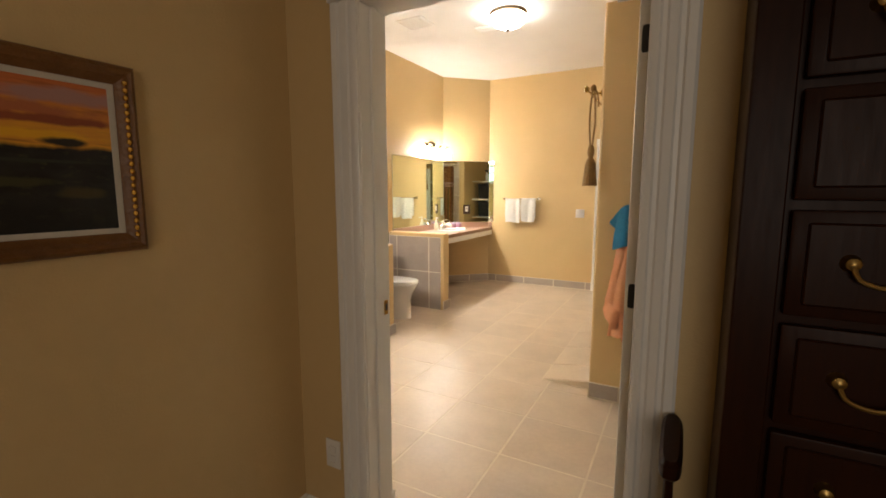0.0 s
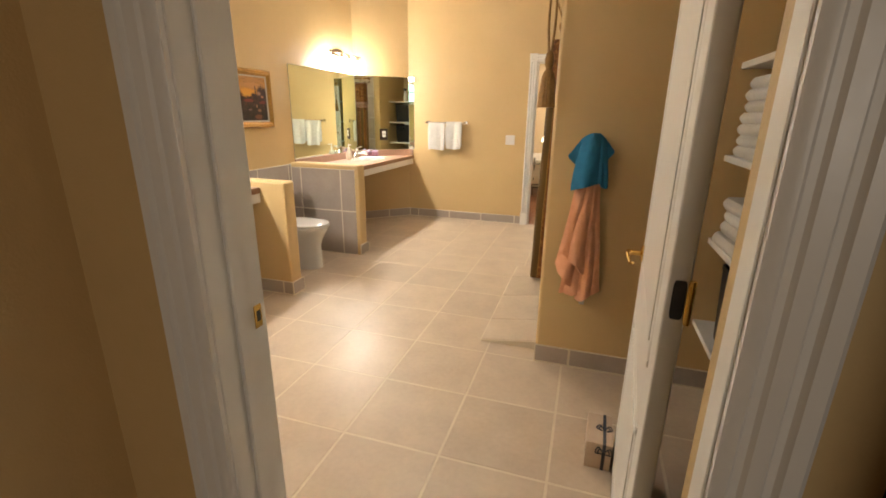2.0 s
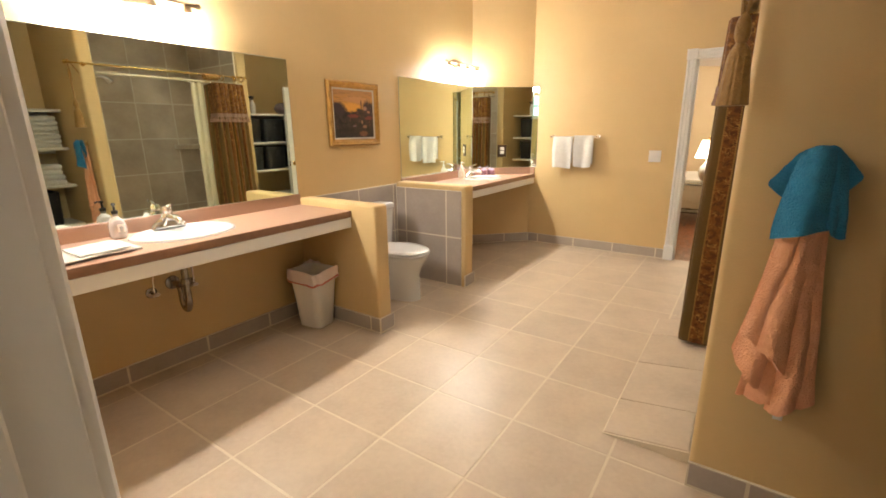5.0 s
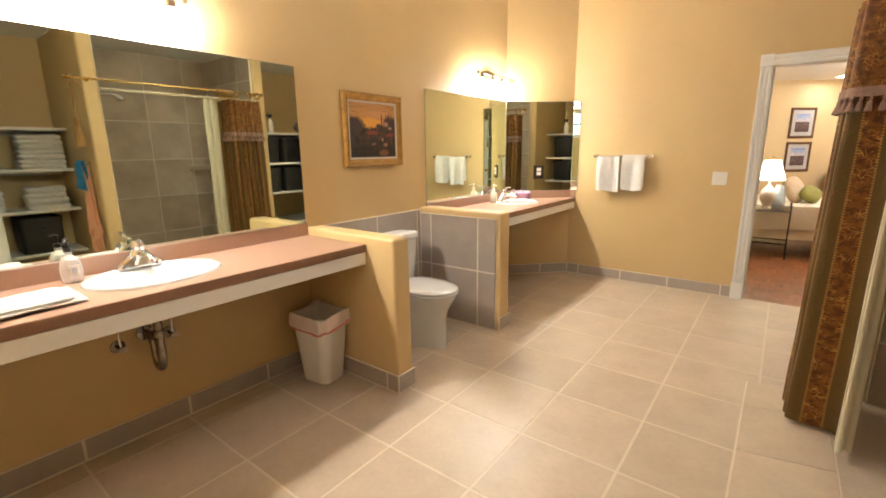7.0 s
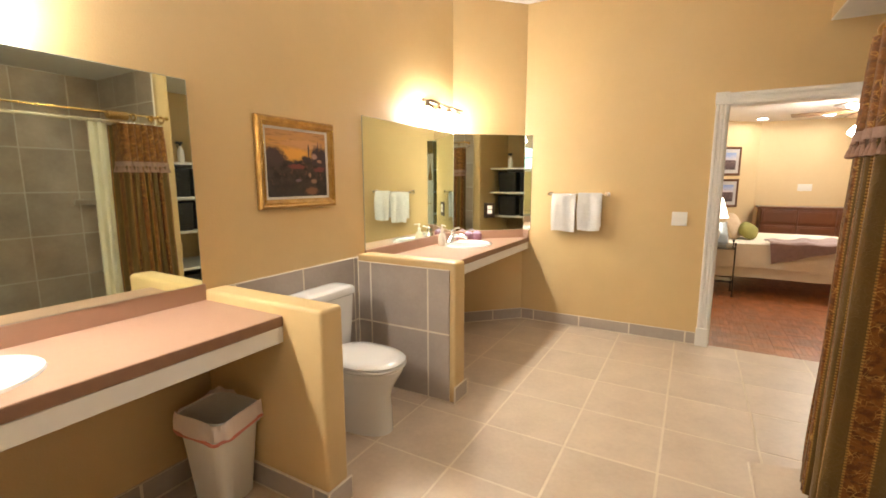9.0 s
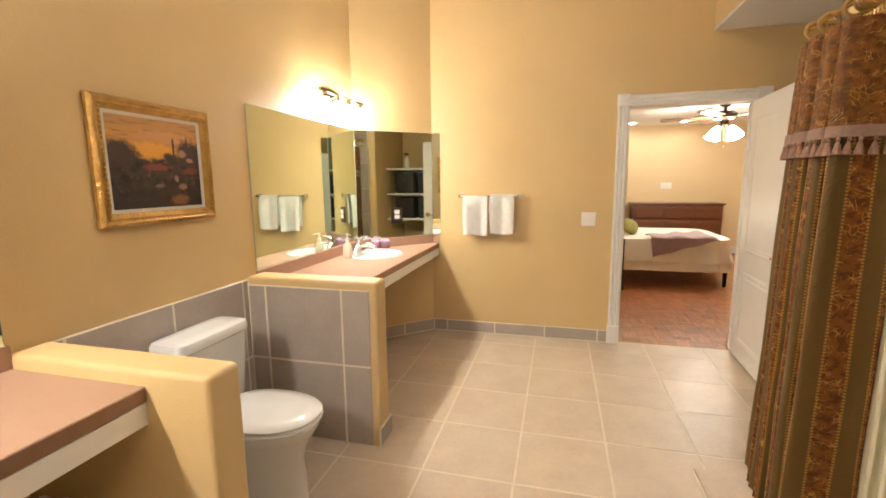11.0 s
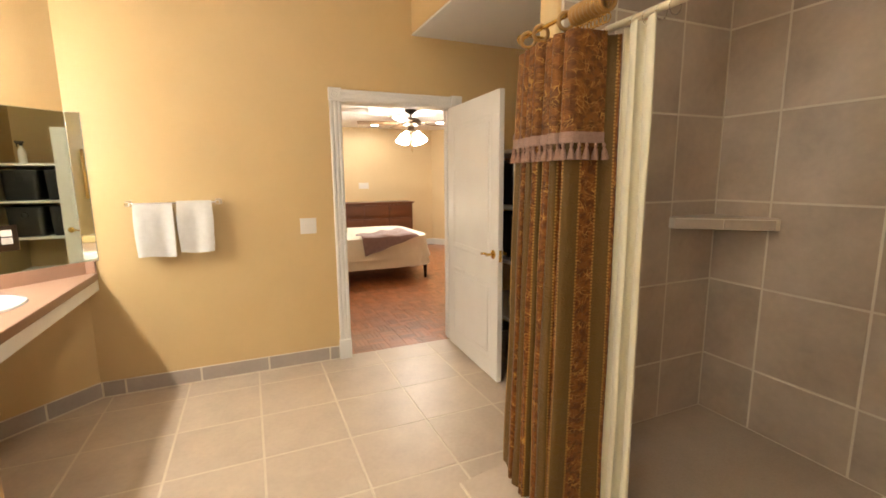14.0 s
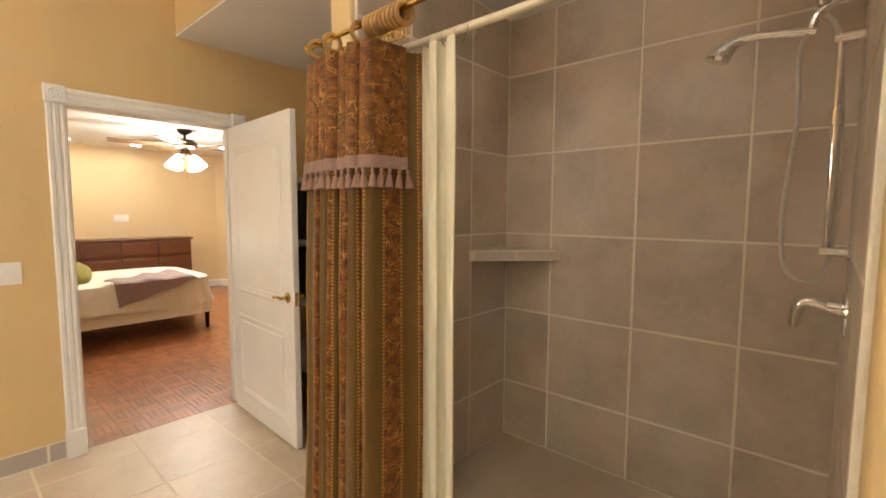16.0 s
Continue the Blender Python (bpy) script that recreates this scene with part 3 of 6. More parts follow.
part("window_sill", box(BM(), WX0 - 0.04, WX1 + 0.04, Y1 + 0.001, Y1 + 0.05, WZ0 - 0.03, WZ0 - 0.002, 0.005), WHITE, window)
day = bpy.data.lights.new("bathroom_daylight", "AREA")
day.shape, day.size, day.size_y, day.energy, day.color = "RECTANGLE", WX1 - WX0, WZ1 - WZ0, 5.0, (0.66, 0.84, 1.0)
day_ob = new("bathroom_daylight", day)
day_ob.matrix_basis = look(((WX0 + WX1) / 2, Y0 - 0.02, (WZ0 + WZ1) / 2), ((WX0 + WX1) / 2, 4.0, (WZ0 + WZ1) / 2 - 0.4))
casing("door_casing_bedroom", D2L, D2R, D2T, YD, -1, 0.086, "white door casing with rosette corner blocks")
jamb("door_jamb_bedroom", D2L, D2R, D2T, YD - 0.0005, YD + 0.136, "white painted door jamb", YD + 0.05)
casing("door_casing_entrance", D1L, D1R, D1T, Y0 - 0.012, -1, 0.108, "white moulded casing of the entrance door")
casing("door_casing_entrance_inside", D1L, D1R, D1T, Y1, 1, 0.09, "white moulded casing inside the entrance door", right=False)
J1 = jamb("door_jamb_entrance", D1L, D1R, D1T, Y0 - 0.013, Y1 + 0.0005, "white painted entrance door jamb", Y0 + 0.04, Y0 + 0.042)
# strike plate on the latch side
_b = box(BM(), D1L, D1L + 0.0025, Y1 - 0.030, Y1 - 0.006, 0.932, 0.988, 0.001)
part("strike_plate", _b, BRASS, J1, "brass strike plate")
# no opening is cut: a thin black plate gives the dark inside the latch hole
part("latch_hole_dark", box(BM(), D1L + 0.0026, D1L + 0.0032, Y1 - 0.023, Y1 - 0.011, 0.948, 0.974), BLACK, J1)


def lever(parent, x, y, z, face, reach):
    """Brass lever with rosette on a door face looking along x; reach: the way the lever points along y."""
    bm = BM()
    tube(bm, [(x, y, z), (x + face * 0.006, y, z), (x + face * 0.012, y, z)], [0.031, 0.031, 0.020], 24)
    tube(bm, [(x + face * 0.010, y, z), (x + face * 0.052, y, z)], 0.0095, 12)
    ros = part("door_handle", bm, BRASS, parent, "polished brass lever handle")
    bm = BM()
    p = smooth_path([(x + face * 0.05, y - reach * 0.012, z), (x + face * 0.054, y + reach * 0.03, z + 0.006), (x + face * 0.05, y + reach * 0.07, z - 0.004),
                     (x + face * 0.044, y + reach * 0.10, z - 0.010), (x + face * 0.036, y + reach * 0.115, z - 0.004)])
    tube(bm, p, [0.0095 - 0.0045 * i / len(p) for i in range(len(p))], 10)
    part("lever", bm, BRASS, ros)


def door_leaf(name, label, x, y, rz, width, height, knob=0.91):
    """A moulded two-panel leaf in its own frame: hinge at 0, leaf along +y, faces at x = 0 and x = 0.04."""
    base = thing(name, label, "door", x, y, 0.012, rz, kind="structure")
    part("door_slab", box(BM(), 0.0, 0.038, 0.0, width, 0, height, 0.0025), WHITE, base)
    for face, fx in ((-1, 0.0), (1, 0.038)):
        for z0, z1 in ((0.13, 0.70), (0.86, height - 0.14)):
            y0, y1 = 0.10, width - 0.10
            bm = BM()
            prof = [(0, 0), (0.006, 0.0035), (0.014, 0.004), (0.022, 0.001), (0.03, 0)]
            o = (fx, 0, 0)
            for yy, zz, across, run in ((y0, z0, (0, 1, 0), (0, 0, z1 - z0)), (y1, z0, (0, -1, 0), (0, 0, z1 - z0)), (y0, z0, (0, 0, 1), (0, y1 - y0, 0)), (y0, z1, (0, 0, -1), (0, y1 - y0, 0))):
                part("moulding", extrude(BM(), prof, (fx, yy, zz), across, (face, 0, 0), run), WHITE, base)
            a, b = sorted((fx, fx + face * 0.003))
            box(bm, a, b, y0 + 0.045, y1 - 0.045, z0 + 0.045, z1 - 0.045, 0.004)
            part("panel", bm, WHITE, base)
        lever(base, fx, width - 0.065, knob, face, -1)
    part("latch_plate", box(BM(), 0.008, 0.030, width, width + 0.0015, knob - 0.045, knob + 0.035), BRASS, base)
    return base


L2 = door_leaf("door_bedroom", "white moulded two-panel bedroom door standing open", D2R + 0.006, YD - 0.03, 180 - 2.7, 0.90, 1.995)
L1 = door_leaf("door_entrance", "white moulded two-panel entrance door standing open", -0.019, 1.385, -4.4, 0.90, 2.015, 0.915)
# swing-clear hinges of the entrance door
for hz in (0.29, 1.068, 1.84):
    h = part("hinge", loft(BM(), [[(xx, d, zz) for xx, zz, _ in ring(0.0215, hz, 0, 0.0115, 0.039, 28, 6)] for d in (-0.0025, -0.0005)]), BLACK, L1, "black hinge leaf")
    bm = BM()
    tube(bm, [(0.040, -0.010, hz - 0.043), (0.040, -0.010, hz + 0.043)], 0.006, 10)
    box(bm, 0.0335, 0.046, -0.010, -0.002, hz - 0.038, hz + 0.038, 0.001)
    part("hinge_knuckle", bm, BRASS, h, "brass hinge knuckle")

# ---- counters ----
ZK = 0.855


def apron_counter(name, label, poly, hole, front, y0, y1):
    base = thing(name, label, "countertop")
    part("top", slab_with_hole(BM(), poly, hole[:2], hole[2], hole[3], ZK - 0.018, ZK), LAMINATE, base, "rose-brown laminate top")
    part("front_edge", box(BM(), front - 0.012, front + 0.004, y0, y1, ZK - 0.045, ZK - 0.001, 0.002), EDGE, base, "dark brown edge strip")
    part("apron", box(BM(), front - 0.022, front + 0.001, y0, y1, ZK - 0.115, ZK - 0.046, 0.002), WHITE, base, "white painted apron")
    return base


S1 = (-2.835, 2.335, 0.215, 0.265)
S2 = (-2.80, 5.60, 0.205, 0.25)
C1 = apron_counter("counter", "rose-brown laminate counter with white apron, open below", [(XL, Y1), (-2.548, Y1), (-2.548, 3.297), (XL, 3.297)],
                   (S1[0], S1[1], 0.19, 0.24), -2.548, Y1, 3.296)
part("backsplash", box(BM(), XL, XL + 0.02, Y1, 3.30, ZK, ZK + 0.078, 0.002), LAMINATE, C1, "rose-brown backsplash")
C2 = apron_counter("counter", "rose-brown laminate corner counter with white apron, open below", [(XL, 4.565), (-2.50, 4.565), (-2.50, YD), (-2.56, YD), (XL, 5.845)],
                   (S2[0], S2[1], 0.18, 0.225), -2.50, 4.566, YD - 0.001)
bm = BM()
box(bm, XL, XL + 0.02, 4.50, 5.845, ZK, ZK + 0.078, 0.002)
extrude(bm, [(0, 0), (0.02, 0), (0.02, 0.078), (0, 0.078)], (XL, 5.845, ZK), (0.699, -0.715, 0), (0, 0, 1), (0.53, 0.518, 0))
box(bm, -2.565, -2.50, YD - 0.02, YD, ZK, ZK + 0.078, 0.002)
part("backsplash", bm, LAMINATE, C2, "rose-brown backsplash")

# ---- mirrors ----
ZM0, ZM1 = 0.935, 1.862


def mirror(name, label, x, y, rz, width):
    """A wall mirror along +y from its corner, looking along +x in its own frame."""
    base = thing(name, label, "mirror", x, y, ZM0, rz)
    part("glass", box(BM(), 0.001, 0.0065, 0.002, width - 0.002, 0.002, ZM1 - ZM0 - 0.002), MIRROR, base, smooth=False)
    bm = BM()
    box(bm, 0.0005, 0.0062, 0, 0.0018, 0, ZM1 - ZM0)
    box(bm, 0.0005, 0.0062, width - 0.0018, width, 0, ZM1 - ZM0)
    box(bm, 0.0005, 0.0062, 0.0018, width - 0.0018, ZM1 - ZM0 - 0.0018, ZM1 - ZM0)
    box(bm, 0.0005, 0.0062, 0.0018, width - 0.0018, 0, 0.0018)
    part("polished_edge", bm, MIRROREDGE, base)
    return base


mirror("wall_mirror", "wide frameless mirror on the wall over the counter", XL, 1.42, -0.6, 3.282 - 1.42)
mirror("wall_mirror", "frameless mirror on the wall over the corner counter", XL, 4.508, 0, 5.842 - 4.508)
DIAG = math.degrees(math.atan2(-0.53, 0.518))
M3 = mirror("wall_mirror", "frameless mirror on the angled corner wall with an outlet", XL + 0.002, 5.847, DIAG, 0.737)
bm = box(BM(), 0.0065, 0.012, 0.315, 0.425, 0.125, 0.27, 0.003)
o = part("outlet_cover", bm, BRONZE, M3, "dark metal outlet cover plate")
for z in (0.165, 0.208):
    part("receptacle", box(BM(), 0.012, 0.0155, 0.346, 0.394, z, z + 0.036, 0.006, 2), PLASTIC, o, "white receptacle")
mirror("wall_mirror", "narrow frameless mirror beside the corner counter", -2.555, YD, -90, 0.075)

# ---- baths fittings: sinks, taps ----


def sink(name, label, x, y, rx, ry):
    base = thing(name, label, "sink", x, y, ZK)
    n = 48
    rings = [ring(0, 0, 0.001, rx, ry, n), ring(0, 0, 0.010, rx - 0.004, ry - 0.004, n), ring(0, 0, 0.014, rx - 0.014, ry - 0.014, n),
             ring(0, 0, 0.012, rx - 0.03, ry - 0.03, n), ring(0.008, 0, 0.002, rx - 0.042, ry - 0.036, n), ring(0.012, 0, -0.03, rx - 0.056, ry - 0.05, n),
             ring(0.012, 0, -0.09, rx * 0.55, ry * 0.60, n), ring(0.012, 0, -0.125, rx * 0.28, ry * 0.3, n), ring(0.012, 0, -0.13, 0.022, 0.022, n),
             ring(0.012, 0, -0.145, 0.022, 0.022, n), ring(0.012, 0, -0.142, rx * 0.30, ry * 0.32, n), ring(0.012, 0, -0.105, rx * 0.6, ry * 0.65, n),
             ring(0.012, 0, -0.03, rx - 0.048, ry - 0.042, n), ring(0.0, 0, 0.0005, rx - 0.03, ry - 0.03, n)]
    part("basin", loft(BM(), rings, True, True), PORCELAIN, base)
    part("drain", lathe(BM(), [(0.02, -0.129), (0.021, -0.127), (0.012, -0.126), (0.003, -0.1255)], 0.012, 0, 0, 20), CHROME, base, "chrome drain")
    return base


def faucet(x, y, label):
    """A single-lever tap; its spout looks along +x."""
    base = thing("faucet", label, "faucet", x, y, ZK + 0.014)
    part("base_plate", loft(BM(), [ring(0, 0, 0, 0.026, 0.078, 28, 3), ring(0, 0, 0.012, 0.026, 0.076, 28, 3), ring(0, 0, 0.024, 0.022, 0.060, 28, 2.4),
                                   ring(0.002, 0, 0.045, 0.021, 0.030, 28), ring(0.004, 0, 0.062, 0.021, 0.023, 28), ring(0.004, 0, 0.066, 0.016, 0.017, 28)]), CHROME, base)
    bm = BM()
    pts = smooth_path([(0.0, 0, 0.040), (0.035, 0, 0.050), (0.08, 0, 0.050), (0.112, 0, 0.040), (0.118, 0, 0.028)])
    tube(bm, pts, [0.017 - 0.005 * i / len(pts) for i in range(len(pts))], 14)
    part("spout", bm, CHROME, base)
    bm = BM()
    lathe(bm, [(0.019, 0.064), (0.021, 0.072), (0.020, 0.088), (0.014, 0.096), (0.002, 0.098)], 0.004, 0, 0, 20)
    pts = smooth_path([(0.0, 0, 0.088), (0.03, 0, 0.102), (0.065, 0, 0.108)])
    tube(bm, pts, [0.009 - 0.003 * i / len(pts) for i in range(len(pts))], 10)
    part("lever", bm, CHROME, base)
    base.matrix_basis = base.matrix_basis @ Matrix.Scale(1.22, 4)
    return base


sink("sink", "white oval drop-in porcelain sink in the long counter", *S1)
sink("sink", "white oval drop-in porcelain sink in the corner counter", *S2)
faucet(S1[0] - 0.175, S1[1] + 0.0, "chrome single-lever tap behind the sink")
f2 = faucet(S2[0] - 0.165, S2[1] + 0.0, "chrome single-lever tap behind the corner sink")

# ---- toilet ----
toilet = thing("toilet", "white porcelain two-piece toilet with closed lid", "toilet", XL + 0.014, 3.945, 0)
n = 40


def bowl_ring(x0, x1, half, z, p=2.3):
    """An oval from x0 (back) to x1 (front), rounder in front."""
    out = []
    for i in range(n):
        a = 2 * math.pi * i / n
        c, s = math.cos(a), math.sin(a)
        px = (x0 + x1) / 2 + (x1 - x0) / 2 * math.copysign(abs(c) ** (2 / (2.0 if c > 0 else 3.2)), c)
        out.append((px, half * math.copysign(abs(s) ** (2 / p), s), z))
    return out


part("bowl", loft(BM(), [bowl_ring(0.10, 0.60, 0.115, 0.0), bowl_ring(0.10, 0.60, 0.112, 0.03), bowl_ring(0.11, 0.598, 0.112, 0.06), bowl_ring(0.11, 0.596, 0.112, 0.14),
                         bowl_ring(0.11, 0.590, 0.114, 0.21), bowl_ring(0.08, 0.612, 0.132, 0.28), bowl_ring(0.05, 0.645, 0.165, 0.335), bowl_ring(0.04, 0.665, 0.182, 0.37),
                         bowl_ring(0.04, 0.668, 0.184, 0.388), bowl_ring(0.05, 0.655, 0.172, 0.392)]), PORCELAIN, toilet)
part("seat", loft(BM(), [bowl_ring(0.20, 0.672, 0.180, 0.394), bowl_ring(0.198, 0.678, 0.186, 0.399), bowl_ring(0.198, 0.678, 0.186, 0.408), bowl_ring(0.20, 0.672, 0.181, 0.412)]), PORCELAIN, toilet)
part("lid", loft(BM(), [bowl_ring(0.195, 0.668, 0.178, 0.415), bowl_ring(0.192, 0.676, 0.185, 0.419), bowl_ring(0.192, 0.676, 0.185, 0.426), bowl_ring(0.20, 0.664, 0.175, 0.434),
                        bowl_ring(0.24, 0.60, 0.13, 0.438), bowl_ring(0.34, 0.46, 0.05, 0.439)]), PORCELAIN, toilet)
part("tank", loft(BM(), [ring(0.112, 0, z, rx, ry, 40, 7) for z, rx, ry in ((0.38, 0.070, 0.155), (0.40, 0.078, 0.175), (0.55, 0.084, 0.19), (0.725, 0.090, 0.200))]), PORCELAIN, toilet)
part("tank_lid", loft(BM(), [ring(0.114, 0, z, rx, ry, 40, 6) for z, rx, ry in ((0.727, 0.094, 0.206), (0.732, 0.100, 0.213), (0.758, 0.100, 0.213), (0.772, 0.093, 0.206), (0.778, 0.078, 0.19), (0.780, 0.04, 0.11))]), PORCELAIN, toilet)
bm = BM()
tube(bm, [(0.195, -0.14, 0.665), (0.215, -0.14, 0.665)], 0.012, 14)
tube(bm, [(0.212, -0.14, 0.665), (0.216, -0.09, 0.655), (0.214, -0.065, 0.652)], 0.006, 10)
part("flush_lever", bm, CHROME, toilet, "chrome flush lever")

# ---- tiled surfaces ----
_tile_meshes = {}


def tile_mesh(w, h, th, material, bev=0.003):
    """One tile lying in xy, centred, top at 0, with a soft arris. Alike tiles share it."""
    key = (round(w, 4), round(h, 4), th, material.name)
    if key not in _tile_meshes:
        bm = BM()
        a, b = w / 2, h / 2
        loft(bm, [[(-a, -b, -th), (a, -b, -th), (a, b, -th), (-a, b, -th)], [(-a, -b, -bev), (a, -b, -bev), (a, b, -bev), (-a, b, -bev)],
                  [(-a + bev, -b + bev, 0), (a - bev, -b + bev, 0), (a - bev, b - bev, 0), (-a + bev, b - bev, 0)]], False, True)
        me = bpy.data.meshes.new("tile")
        bm.to_mesh(me)
        bm.free()
        me.materials.append(material)
        _tile_meshes[key] = me
    return _tile_meshes[key]


def cuts(a, b, first, step):
    """Ends of the pieces between a and b, with joints at first + k * step."""
    k = math.floor((a - first) / step) + 1
    edges = [a]
    while first + k * step < b - 0.012:
        if first + k * step > a + 0.012:
            edges.append(first + k * step)
        k += 1
    return list(zip(edges, edges[1:] + [b]))


def tiling(parent, origin, u, v, us, vs, material, th=0.008, joint=0.006, skip=None):
    """Tiles on the plane through origin spanned by u and v, as children of parent."""
    o, u, v = Vector(origin), Vector(u), Vector(v)
    w = u.cross(v)
    for a0, a1 in us:
        for b0, b1 in vs:
            if skip and skip((a0 + a1) / 2, (b0 + b1) / 2):
                continue
            t = new("tile", tile_mesh(a1 - a0 - joint, b1 - b0 - joint, th, material))
            c = o + u * ((a0 + a1) / 2) + v * ((b0 + b1) / 2) + w * random.uniform(-0.0004, 0.0004)
            t.matrix_basis = Matrix.Translation(c) @ Matrix((tuple(u), tuple(v), tuple(w))).transposed().to_4x4()
            t.parent = parent


floor = structure("floor", box(BM(), XL - 0.1, XB + 0.1, Y0 + 0.003, YD + 0.04, -0.06, -0.0010), GROUT, "beige square ceramic tile floor with pale grout", "floor")

# ---- lamps ----


def vanity_light(label, y):
    """A bar with four downward bell shades on the mirror wall, centred at y."""
    base = thing("vanity_light", label, "wall lamp", XL, y, 2.055, group="vanity lights")
    bm = BM()
    loft(bm, [[(d, py * k, pz * k) for _, py, pz in [(0, *q[:2]) for q in ring(0, 0, 0, 0.12, 0.055, 28, 3)]] for d, k in ((0.0, 1), (0.012, 1), (0.024, 0.8), (0.028, 0.5))])
    part("back_plate", bm, NICKEL, base)
    bm = BM()
    tube(bm, [(0.02, 0, 0), (0.095, 0, 0.0)], 0.011, 12)
    tube(bm, [(0.10, -0.325, 0), (0.10, 0.325, 0)], 0.011, 12)
    lathe(bm, [(0.013, -0.012), (0.015, 0), (0.013, 0.012)], 0.10, 0, 0, 14)
    for s in (-1, 1):
        tube(bm, [(0.10, s * 0.32, 0), (0.10, s * 0.335, 0), (0.10, s * 0.345, 0)], [0.015, 0.016, 0.006], 12)
    part("bar", bm, NICKEL, base, "brushed bronze bar")
    for i in range(4):
        yy = -0.27 + 0.18 * i
        s = part("socket", lathe(BM(), [(0.010, -0.005), (0.019, -0.012), (0.021, -0.045), (0.024, -0.05)], 0.10, yy, 0, 18), NICKEL, base)
        part("shade", lathe(BM(), [(0.024, -0.048), (0.030, -0.058), (0.040, -0.085), (0.052, -0.125), (0.064, -0.150), (0.066, -0.153), (0.062, -0.151), (0.049, -0.122), (0.03, -0.07), (0.012, -0.055)],
                            0.10, yy, 0, 24), BULB, s, "glowing frosted glass bell shade")
        part("bulb", lathe(BM(), [(0.012, -0.072), (0.022, -0.085), (0.029, -0.105), (0.024, -0.126), (0.010, -0.136), (0.002, -0.138)], 0.10, yy, 0, 14), FILAMENT, s, "lit bulb")
    return base


vanity_light("bronze four-light bar with glowing bell shades over the corner mirror", 5.49)
vanity_light("bronze four-light bar with glowing bell shades over the wide mirror", 2.34)

dome = thing("ceiling_light", "flush ceiling light with a glowing glass bowl and bronze finial", "ceiling lamp", -1.43, 4.06, ZC)
part("pan", lathe(BM(), [(0.17, 0), (0.175, -0.012), (0.16, -0.03), (0.03, -0.032)], n=36), NICKEL, dome)
part("bowl", lathe(BM(), [(0.165, -0.034), (0.172, -0.045), (0.165, -0.07), (0.135, -0.105), (0.085, -0.130), (0.03, -0.142), (0.008, -0.144)], n=40), DOME, dome, "glowing frosted glass bowl")
part("finial", lathe(BM(), [(0.008, -0.140), (0.02, -0.147), (0.022, -0.152), (0.012, -0.160), (0.010, -0.168), (0.002, -0.176)], n=18), BRONZE, dome)


def ceiling_grille(name, label, x, y, w, d):
    base = thing(name, label, "vent", x, y, ZC)
    part("frame", box(BM(), -w / 2, w / 2, -d / 2, d / 2, -0.012, -0.001, 0.004), WHITE, base)
    for i in range(9):
        yy = -d / 2 + 0.03 + (d - 0.06) * i / 8
        part("slat", box(BM(), -w / 2 + 0.02, w / 2 - 0.02, yy - 0.004, yy + 0.004, -0.018, -0.0125, 0.001), WHITE, base)
    return base


ceiling_grille("ceiling_vent", "white slatted exhaust fan grille in the ceiling", -2.33, 3.86, 0.30, 0.28)
ceiling_grille("ceiling_vent", "small white slatted air vent in the ceiling", -1.76, 4.33, 0.22, 0.14)

# ---- plumbing under the counters ----


def drain_pipe(y, label):
    base = thing("drain_trap", label, "pipe", XL, y, 0.0)
    bm = BM()
    tube(bm, [(0.17, 0.0, ZK - 0.14), (0.17, 0.0, 0.56), (0.17, 0, 0.48)], 0.019, 14)
    lathe(bm, [(0.025, 0.0), (0.027, 0.012), (0.025, 0.03)], 0.17, 0, 0.545, 16)
    part("tailpiece", bm, AGEDCHROME, base)
    bm = BM()
    tube(bm, smooth_path([(0.17, 0, 0.49), (0.168, 0, 0.42), (0.15, 0, 0.385), (0.12, 0, 0.385), (0.10, 0, 0.42), (0.098, 0, 0.48), (0.08, 0, 0.515), (0.02, 0, 0.52), (0.0, 0, 0.52)]), 0.0195, 14)
    part("trap", bm, AGEDCHROME, base)
    part("escutcheon", loft(BM(), [[(d, yy, zz + 0.52) for yy, zz, _ in ring(0, 0, 0, r, r, 24)] for d, r in ((0.001, 0.042), (0.008, 0.040), (0.014, 0.026))]), AGEDCHROME, base)
    for s in (-0.12, 0.10):
        bm = BM()
        loft(bm, [[(d, yy + s, zz + 0.49) for yy, zz, _ in ring(0, 0, 0, r, r, 20)] for d, r in ((0.001, 0.032), (0.006, 0.030), (0.010, 0.018))])
        tube(bm, [(0.005, s, 0.49), (0.055, s, 0.49)], 0.009, 10)
        loft(bm, [[(0.055 + k, yy + s, zz + 0.49) for yy, zz, _ in ring(0, 0, 0, 0.018, 0.011, 16)] for k in (0, 0.014)])
        v = part("shutoff_valve", bm, AGEDCHROME, base)
        bm = BM()
        tube(bm, smooth_path([(0.048, s, 0.50), (0.05, s, 0.58), (0.07, s * 0.8, 0.68), (0.07, s * 0.5, ZK - 0.03)]), 0.0045, 8)
        part("supply_tube", bm, CHROME, v)


drain_pipe(2.335, "chrome trap and shut-off valves on the wall under the counter")
drain_pipe(5.30, "chrome trap and shut-off valves under the corner counter")

# ---- things on the counters ----


